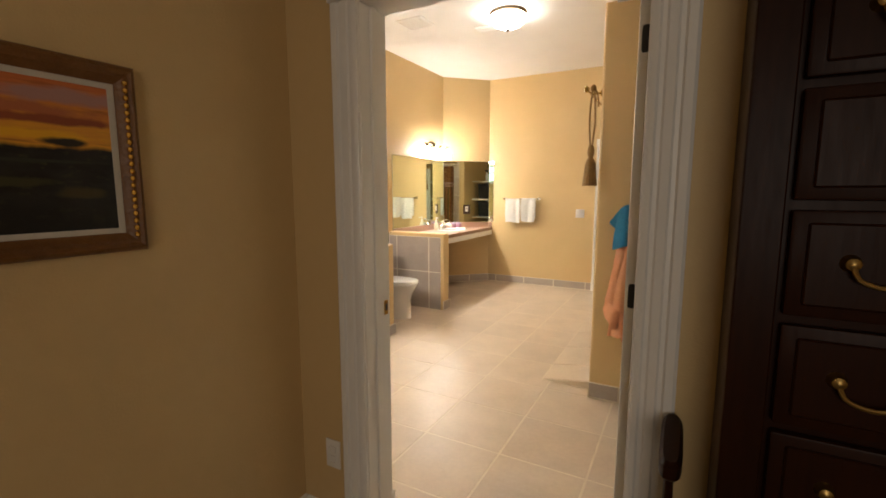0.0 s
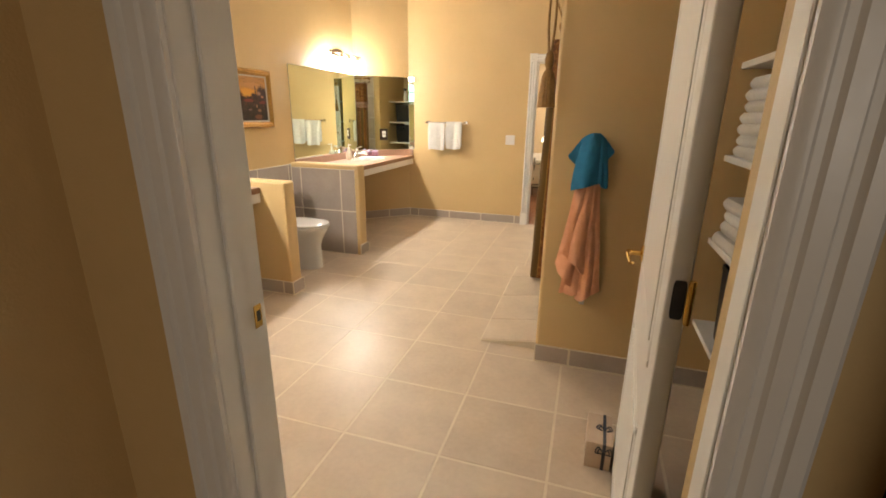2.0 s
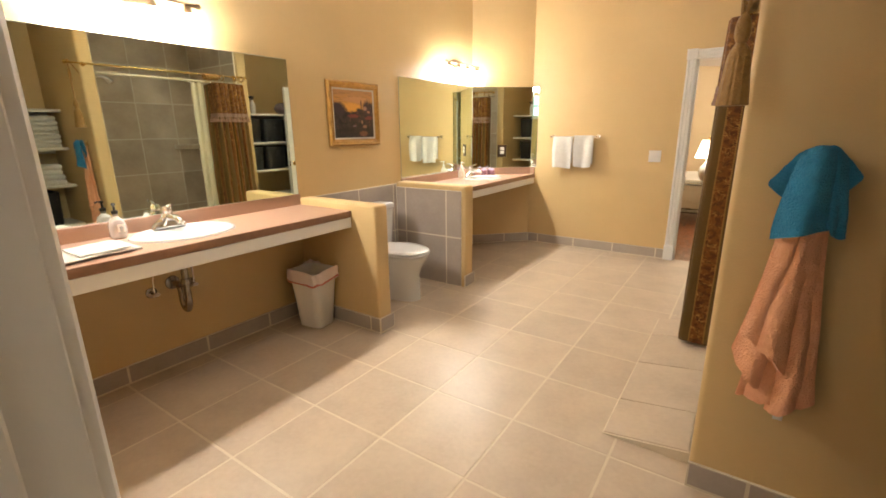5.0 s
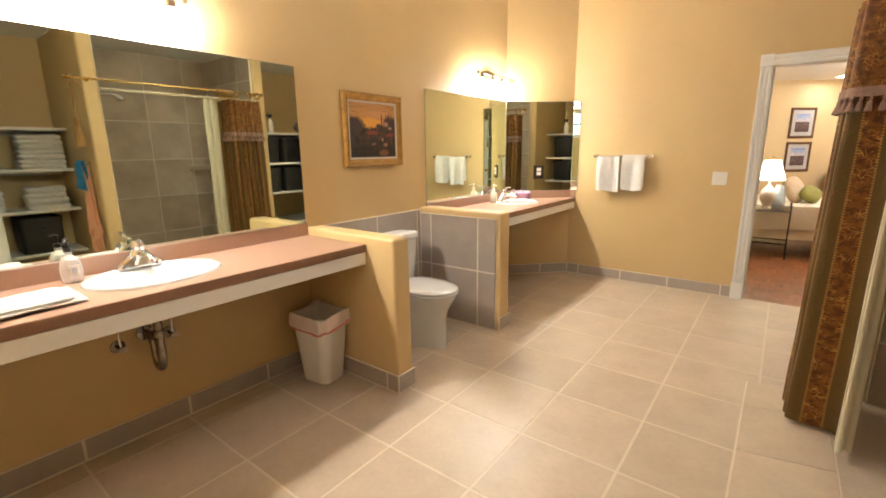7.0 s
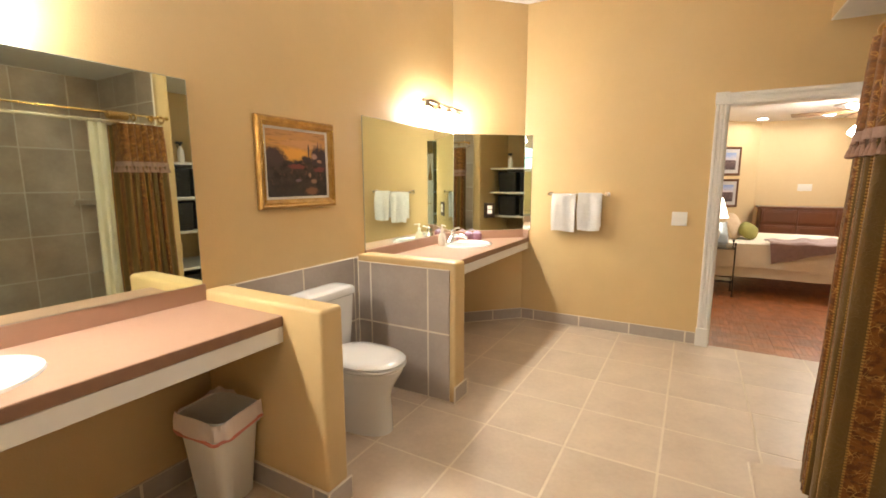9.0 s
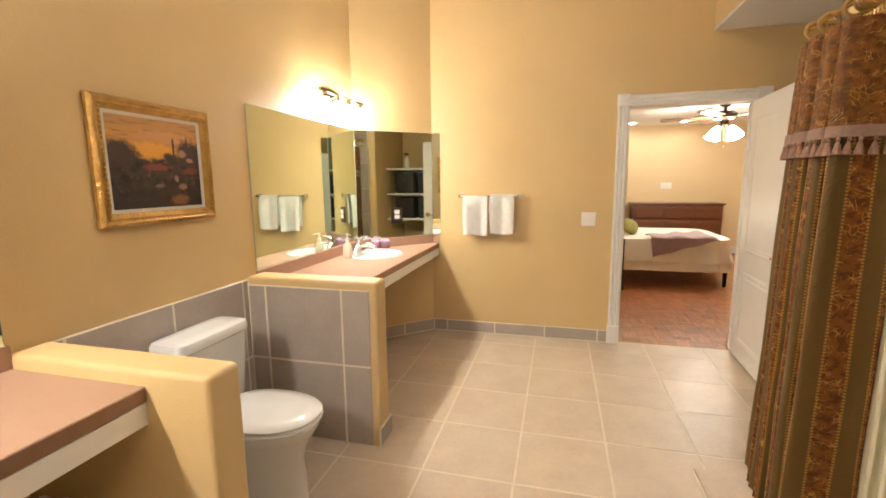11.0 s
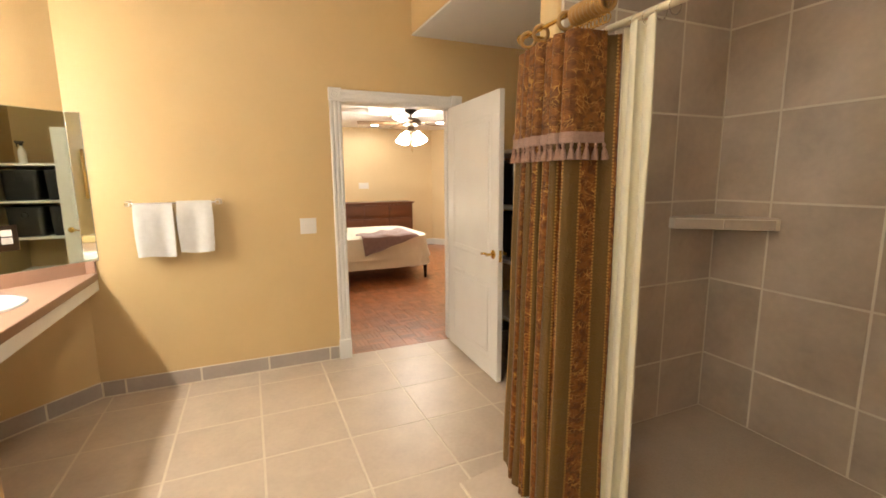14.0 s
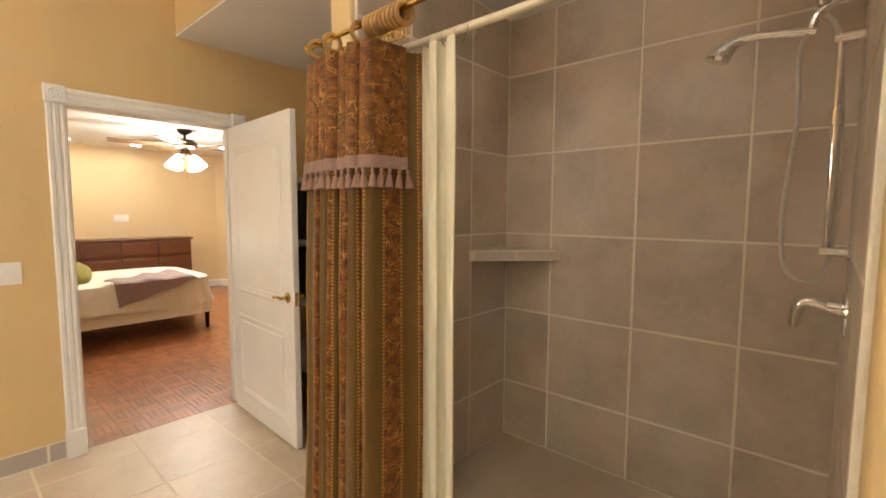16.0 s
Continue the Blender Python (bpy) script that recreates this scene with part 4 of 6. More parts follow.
def soap(x, y, z, label, body, h=0.10, r=0.038, square=2.0):
    base = thing("soap_dispenser", label, "soap dispenser", x, y, z)
    part("bottle", loft(BM(), [ring(0, 0, 0.0, r * 0.85, r * 0.7, 28, square), ring(0, 0, 0.01, r, r * 0.8, 28, square), ring(0, 0, h * 0.55, r * 1.02, r * 0.82, 28, square),
                               ring(0, 0, h * 0.85, r * 0.8, r * 0.62, 28, square), ring(0, 0, h, 0.013, 0.013, 28), ring(0, 0, h + 0.012, 0.013, 0.013, 28)]), body, base)
    bm = BM()
    lathe(bm, [(0.015, h + 0.012), (0.015, h + 0.028), (0.006, h + 0.03), (0.005, h + 0.055), (0.010, h + 0.056), (0.010, h + 0.066), (0.003, h + 0.068)], n=18)
    tube(bm, [(0, 0, h + 0.061), (0.03, -0.012, h + 0.060), (0.042, -0.016, h + 0.054)], 0.0045, 8)
    part("pump", bm, BLACK if square < 2.5 else PLASTIC, base, "pump top")
    return base


CLEARSOAP = glass("clear_soap", (1.0, 0.98, 0.99), 0.03, 1.12)
_b = CLEARSOAP.node_tree.nodes["Principled BSDF"]
_b.inputs["Transmission Weight"].default_value, _b.inputs["Alpha"].default_value = 0.0, 0.26
s = soap(-3.0, 2.085, ZK, "clear glass soap pump with a dark top beside the sink", CLEARSOAP, 0.115, 0.050)
part("sticker", box(BM(), 0.047, 0.0495, -0.017, 0.017, 0.038, 0.078, 0.001), surf("sticker", (0.72, 0.66, 0.50), (0.55, 0.5, 0.6), 30, 0.4), s, "pale cream and lilac sticker")
soap(-2.965, 5.41, ZK + 0.0, "white plastic lotion pump beside the corner sink", surf("lotion_plastic", (0.74, 0.72, 0.62), (0.62, 0.56, 0.42), 12, 0.35), 0.12, 0.034, 3.0)


def folded_cloth(name, label, x, y, z, rz, w, d, h, material, layers, group="", jitter=0.006):
    """A stack of folded cloths, each a rounded fold of its own mesh."""
    base = thing(name, label, "towel", x, y, z, rz, group)
    each = h / layers
    for i in range(layers):
        jx, jy, k = random.uniform(-jitter, jitter), random.uniform(-jitter, jitter), random.uniform(0.95, 1.02)
        z0 = i * each
        rings = []
        for q in range(7):
            a = q / 6
            bulge = 0.012 * math.sin(math.pi * a)
            rings.append([(px, py, z0 + a * each * 0.97 + 0.004 * noise.noise((px * 9, py * 9, i * 3.1 + a)) * (1 if 0 < q < 6 else 0.4) + 0.0012)
                          for px, py, _ in ring(jx, jy, 0, (w / 2 - 0.012) * k + bulge, (d / 2 - 0.012) * k + bulge, 36, 7)])
        part("folded_towel", loft(BM(), rings), material, base)
    return base


def crumpled(u, v):
    return noise.noise((u * 3, v * 3, 2.0)) * 0.012


cloth = thing("hand_towel", "white hand towel lying loosely folded on the counter", "towel", -2.73, 1.87, ZK + 0.004)
part("cloth", sheet(BM(), 22, 22, lambda u, v: ((u - 0.5) * 0.26 - 0.03 * v, (v - 0.5) * 0.34, 0.004 + 0.5 * abs(crumpled(u, v)) + 0.005 * math.sin(math.pi * v) * u), 0.006), TERRYWHITE, cloth)
part("fold", sheet(BM(), 18, 18, lambda u, v: ((u - 0.5) * 0.22 - 0.01, (v - 0.35) * 0.20, 0.015 + 0.5 * abs(crumpled(u + 3, v)) + 0.004 * v), 0.006), TERRYWHITE, cloth)

MAUVE = surf("mauve_mesh", (0.36, 0.17, 0.22), (0.22, 0.09, 0.12), 60, 0.8, bump=0.6, bscale=120)
# two mauve bath poufs, built in the simpler shape of small lidded jars
for x, y, r in ((-2.93, 5.86, 0.040), (-2.87, 5.93, 0.045)):
    b = thing("bath_pouf", "mauve mesh bath pouf behind the corner sink, shaped as a lidded jar", "candle", x, y, ZK)
    part("jar", lathe(BM(), [(r * 0.85, 0.001), (r, 0.01), (r, 0.05), (r * 0.92, 0.06)], n=24), MAUVE, b)
    part("lid", lathe(BM(), [(r * 0.95, 0.061), (r * 0.97, 0.07), (r * 0.6, 0.082), (0.008, 0.086), (0.010, 0.094), (0.002, 0.097)], n=24), surf("mauve_lid", (0.42, 0.30, 0.40), (0.3, 0.2, 0.3), 30, 0.4), b)

# ---- waste bin ----
bin_ = thing("waste_bin", "white plastic waste bin with a bag tied by pink drawstring", "waste bin", -2.84, 3.168, 0, 8)
bin_.matrix_basis = bin_.matrix_basis @ Matrix.Diagonal((1.07, 1.07, 1.06, 1.0))
part("bin", loft(BM(), [ring(0, 0, z, rx, ry, 40, 5) for z, rx, ry in ((0.0, 0.088, 0.075), (0.006, 0.093, 0.080), (0.38, 0.128, 0.112), (0.395, 0.134, 0.118), (0.40, 0.134, 0.118), (0.40, 0.124, 0.108),
                        (0.02, 0.086, 0.073))]), surf("bin_plastic", (0.88, 0.85, 0.80), (0.83, 0.80, 0.75), 6, 0.35), bin_)


def bag(u, v):
    a = 2 * math.pi * u
    c, s_ = math.cos(a), math.sin(a)
    w = 0.006 * noise.noise((c * 4, s_ * 4, v * 3)) + 0.004 * math.sin(a * 11 + v * 5)
    if v < 0.5:
        k, z = 1.02 + 0.03 * (1 - 2 * v), 0.335 + 0.075 * (v / 0.5)
    else:
        k, z = 1.02 - 0.20 * (v - 0.5), 0.41 - 0.16 * (v - 0.5) + 0.012 * math.sin(a * 3 + 1)
    e = 2 / 4.5
    return ((0.137 * k + w) * math.copysign(abs(c) ** e, c), (0.121 * k + w) * math.copysign(abs(s_) ** e, s_), z + 0.5 * w)


part("bag", sheet(BM(), 72, 12, bag, 0.002), surf("bin_bag", (0.86, 0.74, 0.68), (0.78, 0.66, 0.60), 10, 0.4), bin_, "off-white bin bag folded over the rim")
bm = BM()
pts = []
for i in range(49):
    a = 2 * math.pi * i / 48
    c, s_ = math.cos(a), math.sin(a)
    pts.append((0.143 * math.copysign(abs(c) ** 0.45, c), 0.127 * math.copysign(abs(s_) ** 0.45, s_), 0.335 + 0.012 * math.sin(a * 2 + 0.6) + 0.005 * math.sin(a * 7)))
tube(bm, pts, 0.0065, 8)
part("drawstring", bm, surf("pink_plastic", (0.72, 0.26, 0.20), (0.6, 0.2, 0.16), 20, 0.45), bin_, "pink drawstring")

# ---- painting over the toilet and in the dressing room ----


def framed(name, label, x, y, z, rz, w, h, fw, canvas, frame_mat, liner_mat, beads=True, depth=0.035, lw=0.014, scene_="landscape at sunset in oils", liner="pale linen liner"):
    """A framed picture that looks along +x in its own frame, centred on y, z."""
    base = thing(name, label, "painting", x, y, z, rz)
    prof = [(0, 0.004), (0, depth * 0.6), (fw * 0.12, depth * 0.85), (fw * 0.28, depth), (fw * 0.45, depth * 0.85), (fw * 0.62, depth * 0.95), (fw * 0.8, depth * 0.65), (fw, depth * 0.5), (fw, 0.004)]

    def mitred(p, a, b, zz):
        bm = BM()
        rings = []
        for sy, sz in ((-1, -1), (1, -1), (1, 1), (-1, 1)):
            rings.append([(d, sy * (a / 2 - u), sz * (b / 2 - u)) for u, d in p])
        rings.append(rings[0])
        made = [[bm.verts.new(q) for q in r] for r in rings[:4]]
        k = len(p)
        for i in range(4):
            A, B = made[i], made[(i + 1) % 4]
            for j in range(k):
                bm.faces.new((A[j], A[(j + 1) % k], B[(j + 1) % k], B[j]))
        return bm
    f = part("frame", mitred(prof, w, h, 0), frame_mat, base)
    if beads:
        for sy in (-1, 1):
            bm = BM()
            m = int(h / 0.022)
            for i in range(m):
                lathe(bm, [(0.001, -0.008), (0.006, -0.004), (0.006, 0.004), (0.001, 0.008)], depth * 0.9, sy * (w / 2 - fw * 0.62), -h / 2 + fw * 0.7 + (h - 1.4 * fw) * (i + 0.5) / m, 6)
            part("beading", bm, BRASS, f, "gilt beading")
    part("liner", mitred([(0, 0.003), (0, depth * 0.42), (lw, depth * 0.34), (lw, 0.003)], w - 2 * fw + 0.001, h - 2 * fw + 0.001, 0), liner_mat, base, liner)
    a, b = w / 2 - fw - lw + 0.001, h / 2 - fw - lw + 0.001
    part("canvas", box(BM(), 0.003, 0.009, -a, a, -b, b), canvas, base, scene_, smooth=False)
    return base


framed("painting", "gilt-framed landscape at sunset hung above the toilet", XL + 0.002, 3.918, 1.515, 0, 0.575, 0.50, 0.052,
       painting_material("sunset_cottage", (0.50, 0.26, 0.10), (0.62, 0.30, 0.05), (0.045, 0.028, 0.024), (0.17, 0.075, 0.055), 3.1, 0.05,
                         ((0.42, 0.66, 0.24, 0.10, (0.74, 0.36, 0.06)), (0.62, 0.80, 0.34, 0.07, (0.58, 0.30, 0.13)), (0.10, 0.60, 0.20, 0.13, (0.050, 0.028, 0.030)),
                          (0.90, 0.62, 0.18, 0.17, (0.050, 0.030, 0.035)), (0.66, 0.57, 0.09, 0.06, (0.040, 0.025, 0.028)), (0.69, 0.68, 0.014, 0.12, (0.06, 0.035, 0.035)),
                          (0.86, 0.72, 0.014, 0.12, (0.06, 0.035, 0.035)), (0.79, 0.63, 0.05, 0.04, (0.36, 0.21, 0.17)), (0.88, 0.555, 0.04, 0.025, (0.38, 0.20, 0.13)),
                          (0.50, 0.46, 0.14, 0.04, (0.20, 0.045, 0.035)), (0.88, 0.42, 0.10, 0.045, (0.19, 0.045, 0.04)), (0.70, 0.33, 0.025, 0.045, (0.32, 0.19, 0.12)),
                          (0.77, 0.235, 0.055, 0.04, (0.27, 0.15, 0.09)), (0.50, 0.25, 0.05, 0.025, (0.17, 0.11, 0.12)), (0.72, 0.08, 0.10, 0.06, (0.20, 0.085, 0.04)))), GILT, LINEN)
framed("painting", "large landscape at sunset in a bronzed frame with gilt beading", -1.208, 0.150, 1.490, 0, 0.88, 0.485, 0.050,
       painting_material("sunset_marsh", (0.55, 0.15, 0.04), (0.75, 0.36, 0.03), (0.018, 0.017, 0.015), (0.06, 0.055, 0.02), 7.7, 0.04,
                         ((0.80, 0.64, 0.14, 0.035, (0.80, 0.42, 0.02)), (0.62, 0.80, 0.30, 0.05, (0.42, 0.13, 0.05)), (0.88, 0.90, 0.20, 0.05, (0.40, 0.22, 0.20)),
                          (0.80, 0.74, 0.22, 0.03, (0.28, 0.07, 0.03)), (0.86, 0.60, 0.06, 0.03, (0.02, 0.015, 0.012)), (0.72, 0.33, 0.10, 0.030, (0.050, 0.045, 0.016)),
                          (0.90, 0.26, 0.07, 0.035, (0.065, 0.045, 0.014)), (0.58, 0.40, 0.10, 0.018, (0.045, 0.042, 0.016)), (0.80, 0.47, 0.16, 0.012, (0.03, 0.032, 0.022)), (0.50, 0.08, 0.10, 0.08, (0.05, 0.02, 0.015)))), BRONZEWOOD, LINEN)

# ---- towel bar, switch, outlet ----
bar = thing("towel_bar", "chrome towel bar with square posts on the yellow wall", "towel bar", -2.02, YD, 1.295)
bm = BM()
tube(bm, [(-0.265, -0.06, 0), (0.265, -0.06, 0)], 0.008, 12)
part("rail", bm, CHROME, bar)
for sx in (-0.262, 0.262):
    bm = box(BM(), sx - 0.014, sx + 0.014, -0.072, -0.004, -0.014, 0.014, 0.004)
    box(bm, sx - 0.021, sx + 0.021, -0.008, 0.0, -0.021, 0.021, 0.003)
    part("post", bm, CHROME, bar)


def hung_towel(label, x, w, drop_front, drop_back, seed):
    base = thing("hand_towel", label, "towel", x, YD - 0.06, 1.295, group="towels on the bar")

    def f(u, v):
        s_ = v * (drop_front + drop_back)
        fold = 0.017 * math.sin(u * 6.0 + seed) + 0.004 * math.sin(u * 13 + seed * 2)
        wx = (u - 0.5) * w * (1 - 0.04 * abs(s_ - drop_back))
        if s_ < drop_back:
            return (wx, 0.016 + fold * 0.3, -(drop_back - s_) * 1.0)
        t = s_ - drop_back
        k = min(t / 0.10, 1)
        return (wx + 0.012 * noise.noise((u * 2, t * 4, seed)), -0.014 - k * (0.010 + fold), -t + 0.012 * (1 - min(t / 0.02, 1)) + 0.007 * math.sin(u * 5 + seed) * min(t / 0.3, 1))
    part("cloth", sheet(BM(), 40, 40, f, 0.007), TERRYWHITE, base)


hung_towel("white hand towel folded over the towel bar", -2.142, 0.218, 0.350, 0.30, 0.3)
hung_towel("white hand towel hung beside another on the bar", -1.902, 0.208, 0.333, 0.30, 2.1)


def wall_plate(name, label, category, x, y, z, rz, w=0.118, h=0.118, gangs=2, outlet=False):
    base = thing(name, label, category, x, y, z, rz)
    part("plate", box(BM(), -w / 2, w / 2, -0.006, -0.0005, -h / 2, h / 2, 0.002, 2), PLASTIC, base)
    for i in range(gangs):
        xx = (i - (gangs - 1) / 2) * 0.046
        if outlet:
            for zz in (-0.02, 0.02):
                part("receptacle", box(BM(), xx - 0.016, xx + 0.016, -0.009, -0.0055, zz - 0.014, zz + 0.014, 0.005, 2), PLASTIC, base)
        else:
            part("toggle", box(BM(), xx - 0.005, xx + 0.005, -0.016, -0.0055, -0.004, 0.012, 0.002), PLASTIC, base)
    return base


wall_plate("light_switch", "white double toggle switch on the yellow wall", "light switch", -1.162, YD, 1.094, 0)
wall_plate("wall_outlet", "white outlet plate low beside the entrance casing", "outlet", -1.045, Y0 - 0.012, 0.365, 0, 0.072, 0.118, 1, True)

# ---- bath towel on the partition ----
hook = thing("towel_hook", "small brass hook behind the hanging towels", "hook", -0.165, PY0, 1.29)
bm = BM()
box(bm, -0.012, 0.012, -0.006, 0, -0.03, 0.03, 0.002)
tube(bm, smooth_path([(0, -0.004, 0.0), (0, -0.035, -0.004), (0, -0.045, 0.015)]), 0.005, 8)
part("hook", bm, BRASS, hook)
peach = thing("bath_towel", "peach terry bath towel hanging in folds from the hook", "towel", -0.165, PY0, 1.285)


def gore(name, top, bottom, hem, depth, bulge, seed):
    """One hanging fold of the towel, fanning out below the hook: x range at top and bottom, drop of its hem at both ends."""
    def f(u, v):
        k = v ** 1.2
        x0, x1 = top[0] + (bottom[0] - top[0]) * k, top[1] + (bottom[1] - top[1]) * k
        drop = hem[0] + (hem[1] - hem[0]) * u + 0.022 * math.sin(math.pi * u) * hem[2]
        x = x0 + (x1 - x0) * u + 0.006 * noise.noise((u * 2, v * 3, seed))
        y = -depth - bulge * math.sin(math.pi * u) * (0.45 + 0.75 * v) - 0.019 * (abs(math.sin(u * 4.4 + seed + 1.3 * v + 0.5 * noise.noise((u * 2, v * 4, seed)))) - 0.5) * (0.2 + v) - 0.006 * noise.noise((u * 5, v * 9, seed + 7)) - 0.008 * v
        return (x, y, -0.02 - v * (drop + 0.012 * noise.noise((u * 6, 0.5, seed))))
    part(name, sheet(BM(), 48, 44, f, 0.009), TERRYPEACH, peach)


gore("inner_fold", (-0.02, 0.02), (-0.100, 0.045), (0.80, 0.79, 0.3), 0.010, 0.018, 4.0)
gore("rolled_fold", (-0.035, 0.01), (-0.132, -0.008), (0.635, 0.755, 1.3), 0.024, 0.030, 1.5)
gore("side_fold", (0.0, 0.036), (-0.012, 0.108), (0.835, 0.755, 0.0), 0.022, 0.036, 2.2)
gore("front_fold", (-0.03, 0.022), (-0.118, 0.022), (0.555, 0.675, -0.5), 0.046, 0.032, 0.4)
part("care_tag", box(BM(), 0.012, 0.038, -0.052, -0.049, -0.865, -0.825), TERRYWHITE, peach, "white care tag")
teal = thing("washcloth", "teal terry washcloth draped over the bath towel", "towel", -0.165, PY0, 1.303)


def cloth_panel(name, ridge, foot, hems, depth, bulge, seed, waist=0.55):
    """A hanging panel of the washcloth: x range on the hook, x range at the foot, drop of its hem at both sides and sag between."""
    def f(u, v):
        k = min(1.0, v / 0.9) ** waist
        x0, x1 = ridge[0] + (foot[0] - ridge[0]) * k, ridge[1] + (foot[1] - ridge[1]) * k
        drop = hems[0] + (hems[1] - hems[0]) * u + hems[2] * math.sin(math.pi * u)
        a = 2 * u - 1
        y = -depth - bulge * math.cos(a * 1.35) * min(1, 0.35 + v / 0.25) - 0.010 * math.sin(u * 7.0 + seed + 1.4 * v) * v - 0.008 * noise.noise((u * 3, v * 3, seed)) * min(1, v * 3)
        return (x0 + (x1 - x0) * u + 0.004 * noise.noise((u * 3, v * 4, seed + 5)), y, 0.022 - 0.016 * a * a * (1 - v) - drop * v ** 1.1)
    p = part(name, sheet(BM(), 40, 34, f, 0.007), TERRYBLUE, teal)
    part("hem", sheet(BM(), 40, 2, lambda u, v: tuple(a + b for a, b in zip(f(u, 0.95 + 0.048 * v), (0, -0.003, 0))), 0.006), TERRYBLUE, p)


cloth_panel("back_panel", (-0.034, 0.036), (-0.112, 0.100), (0.120, 0.092, 0.075), 0.040, 0.022, 1.0, 0.8)
cloth_panel("front_panel", (-0.036, 0.030), (-0.086, 0.052), (0.285, 0.240, -0.006), 0.072, 0.040, 3.2)
cloth_panel("side_flap", (0.000, 0.038), (0.036, 0.086), (0.215, 0.262, 0.020), 0.058, 0.030, 5.1)

# ---- shower ----
ramp = thing("shower_ramp", "beige tiled wedge ramp up to the shower floor", "ramp")
bm = BM()
RY0, RY1 = PY1 + 0.012, QY0 - 0.002
prism(bm, [(-0.735, 0.0), (-0.374, 0.0), (-0.374, 0.052), (-0.735, 0.004)], 0, 1)
for v in bm.verts:
    x, z, y = v.co.x, v.co.y, v.co.z
    v.co = (x, RY0 - 0.004 + y * (RY1 - RY0), z)
part("wedge", bm, GROUT, ramp, smooth=False)
structure("shower_floor", box(BM(), -0.373, XB, PY1, QY0, -0.004, 0.048), surf("shower_pan", (0.55, 0.45, 0.345), (0.44, 0.355, 0.27), 9, 0.5, bump=0.15, bscale=120, fine=0.5),
          "brown textured shower floor", "shower floor")
tile_back = thing("shower_wall_tiles", "brown square wall tiles with pale grout in the shower", "wall tiles", kind="structure")
bm = BM()
box(bm, XB - 0.0142, XB, PY1, QY0, 0.048, ZS - 0.012)
box(bm, QX + 0.03, XB - 0.0142, QY0 - 0.0142, QY0, 0.048, ZS - 0.012)
box(bm, PX + 0.05, XB - 0.0142, PY1, PY1 + 0.0142, 0.048, ZS - 0.012)
part("grout_bed", bm, WALLGROUT, tile_back, smooth=False)

shelf = thing("corner_shelf", "brown tiled triangular corner shelf in the shower", "shelf", kind="")
bm = prism(BM(), [(XB - 0.016, QY0 - 0.016), (0.53, QY0 - 0.016), (0.53, QY0 - 0.05), (XB - 0.05, QY0 - 0.365), (XB - 0.016, QY0 - 0.365)], 1.165, 1.222)
part("slab", bm, WALLGROUT, shelf, smooth=False)
a, b = Vector((0.53, QY0 - 0.05, 0)), Vector((XB - 0.05, QY0 - 0.365, 0))
d = (b - a).normalized()
nrm = Vector((d.y, -d.x, 0))
for i in range(2):
    p, q = a + d * (0.003 + i * (b - a).length / 2), a + d * ((i + 1) * (b - a).length / 2 - 0.003)
    bm = prism(BM(), [tuple(p.xy), tuple(q.xy), tuple((q + nrm * 0.007).xy), tuple((p + nrm * 0.007).xy)], 1.170, 1.217)
    part("tile", bm, SHOWERTILE, shelf, smooth=False)
part("tile", prism(BM(), [(XB - 0.02, QY0 - 0.02), (0.536, QY0 - 0.02), (0.536, QY0 - 0.05), (XB - 0.052, QY0 - 0.36), (XB - 0.02, QY0 - 0.36)], 1.222, 1.228), SHOWERTILE, shelf, smooth=False)

# curtain rods
RX, RZ = -0.440, 2.03
rod = thing("curtain_rod", "slim aged brass curtain rod with ball finials", "curtain rod", RX, 0, RZ)
bm = BM()
tube(bm, [(0, 2.80, 0), (0, 4.60, 0)], 0.0085, 12)
part("pole", bm, BRASS, rod)
for y, s in ((2.80, -1), (4.60, 1)):
    part("finial", lathe(BM(), [(0.009, -0.02), (0.013, -0.012), (0.018, 0), (0.013, 0.012), (0.002, 0.02)], 0, y, 0, 16), BRASS, rod)
for y, ex in ((2.96, PX), (4.55, -0.27)):
    bm = BM()
    tube(bm, [(0, y, 0), (ex - RX - 0.002, y, 0)], 0.006, 10)
    loft(bm, [[(ex - RX - 0.003 + k, y + yy, zz) for yy, zz, _ in ring(0, 0, 0, r, r, 16)] for k, r in ((-0.006, 0.018), (0.001, 0.022))])
    part("bracket", bm, BRASS, rod)
rod2 = thing("tension_rod", "white tension rod carrying the shower liner", "curtain rod", -0.335, 0, 1.965)
bm = BM()
tube(bm, [(0, PY1 + 0.012, 0), (0, 4.2, 0)], 0.0125, 14)
part("outer_tube", bm, surf("cream_metal", (0.68, 0.60, 0.42), (0.6, 0.52, 0.36), 10, 0.3, metal=0.2), rod2)
bm = BM()
tube(bm, [(0, 4.2, 0), (0, QY0 - 0.012, 0)], 0.0095, 14)
part("inner_tube", bm, CHROME, rod2)
# wooden-look rings
WOODGOLD = surf("gold_wood_ring", (0.40, 0.22, 0.06), (0.27, 0.14, 0.035), 30, 0.35, bump=0.1, bscale=80)
for i, (y, tilt) in enumerate([(4.545, 0.5), (4.455, 0.3), (4.30, 0.25)] + [(4.24 - 0.0185 * k, 0.12) for k in range(9)]):
    r = thing("curtain_ring", "gilded wooden curtain ring on the brass rod", "curtain ring", RX, y, RZ - 0.018, group="curtain rings")
    part("ring", torus(BM(), (0, 0, 0), (math.sin(tilt), math.cos(tilt), 0.1), 0.029, 0.0078, 24, 8), WOODGOLD, r)
    part("eyelet", torus(BM(), (0, 0, -0.053), (1, 0.2, 0), 0.015, 0.002, 12, 6), BRASS, r)


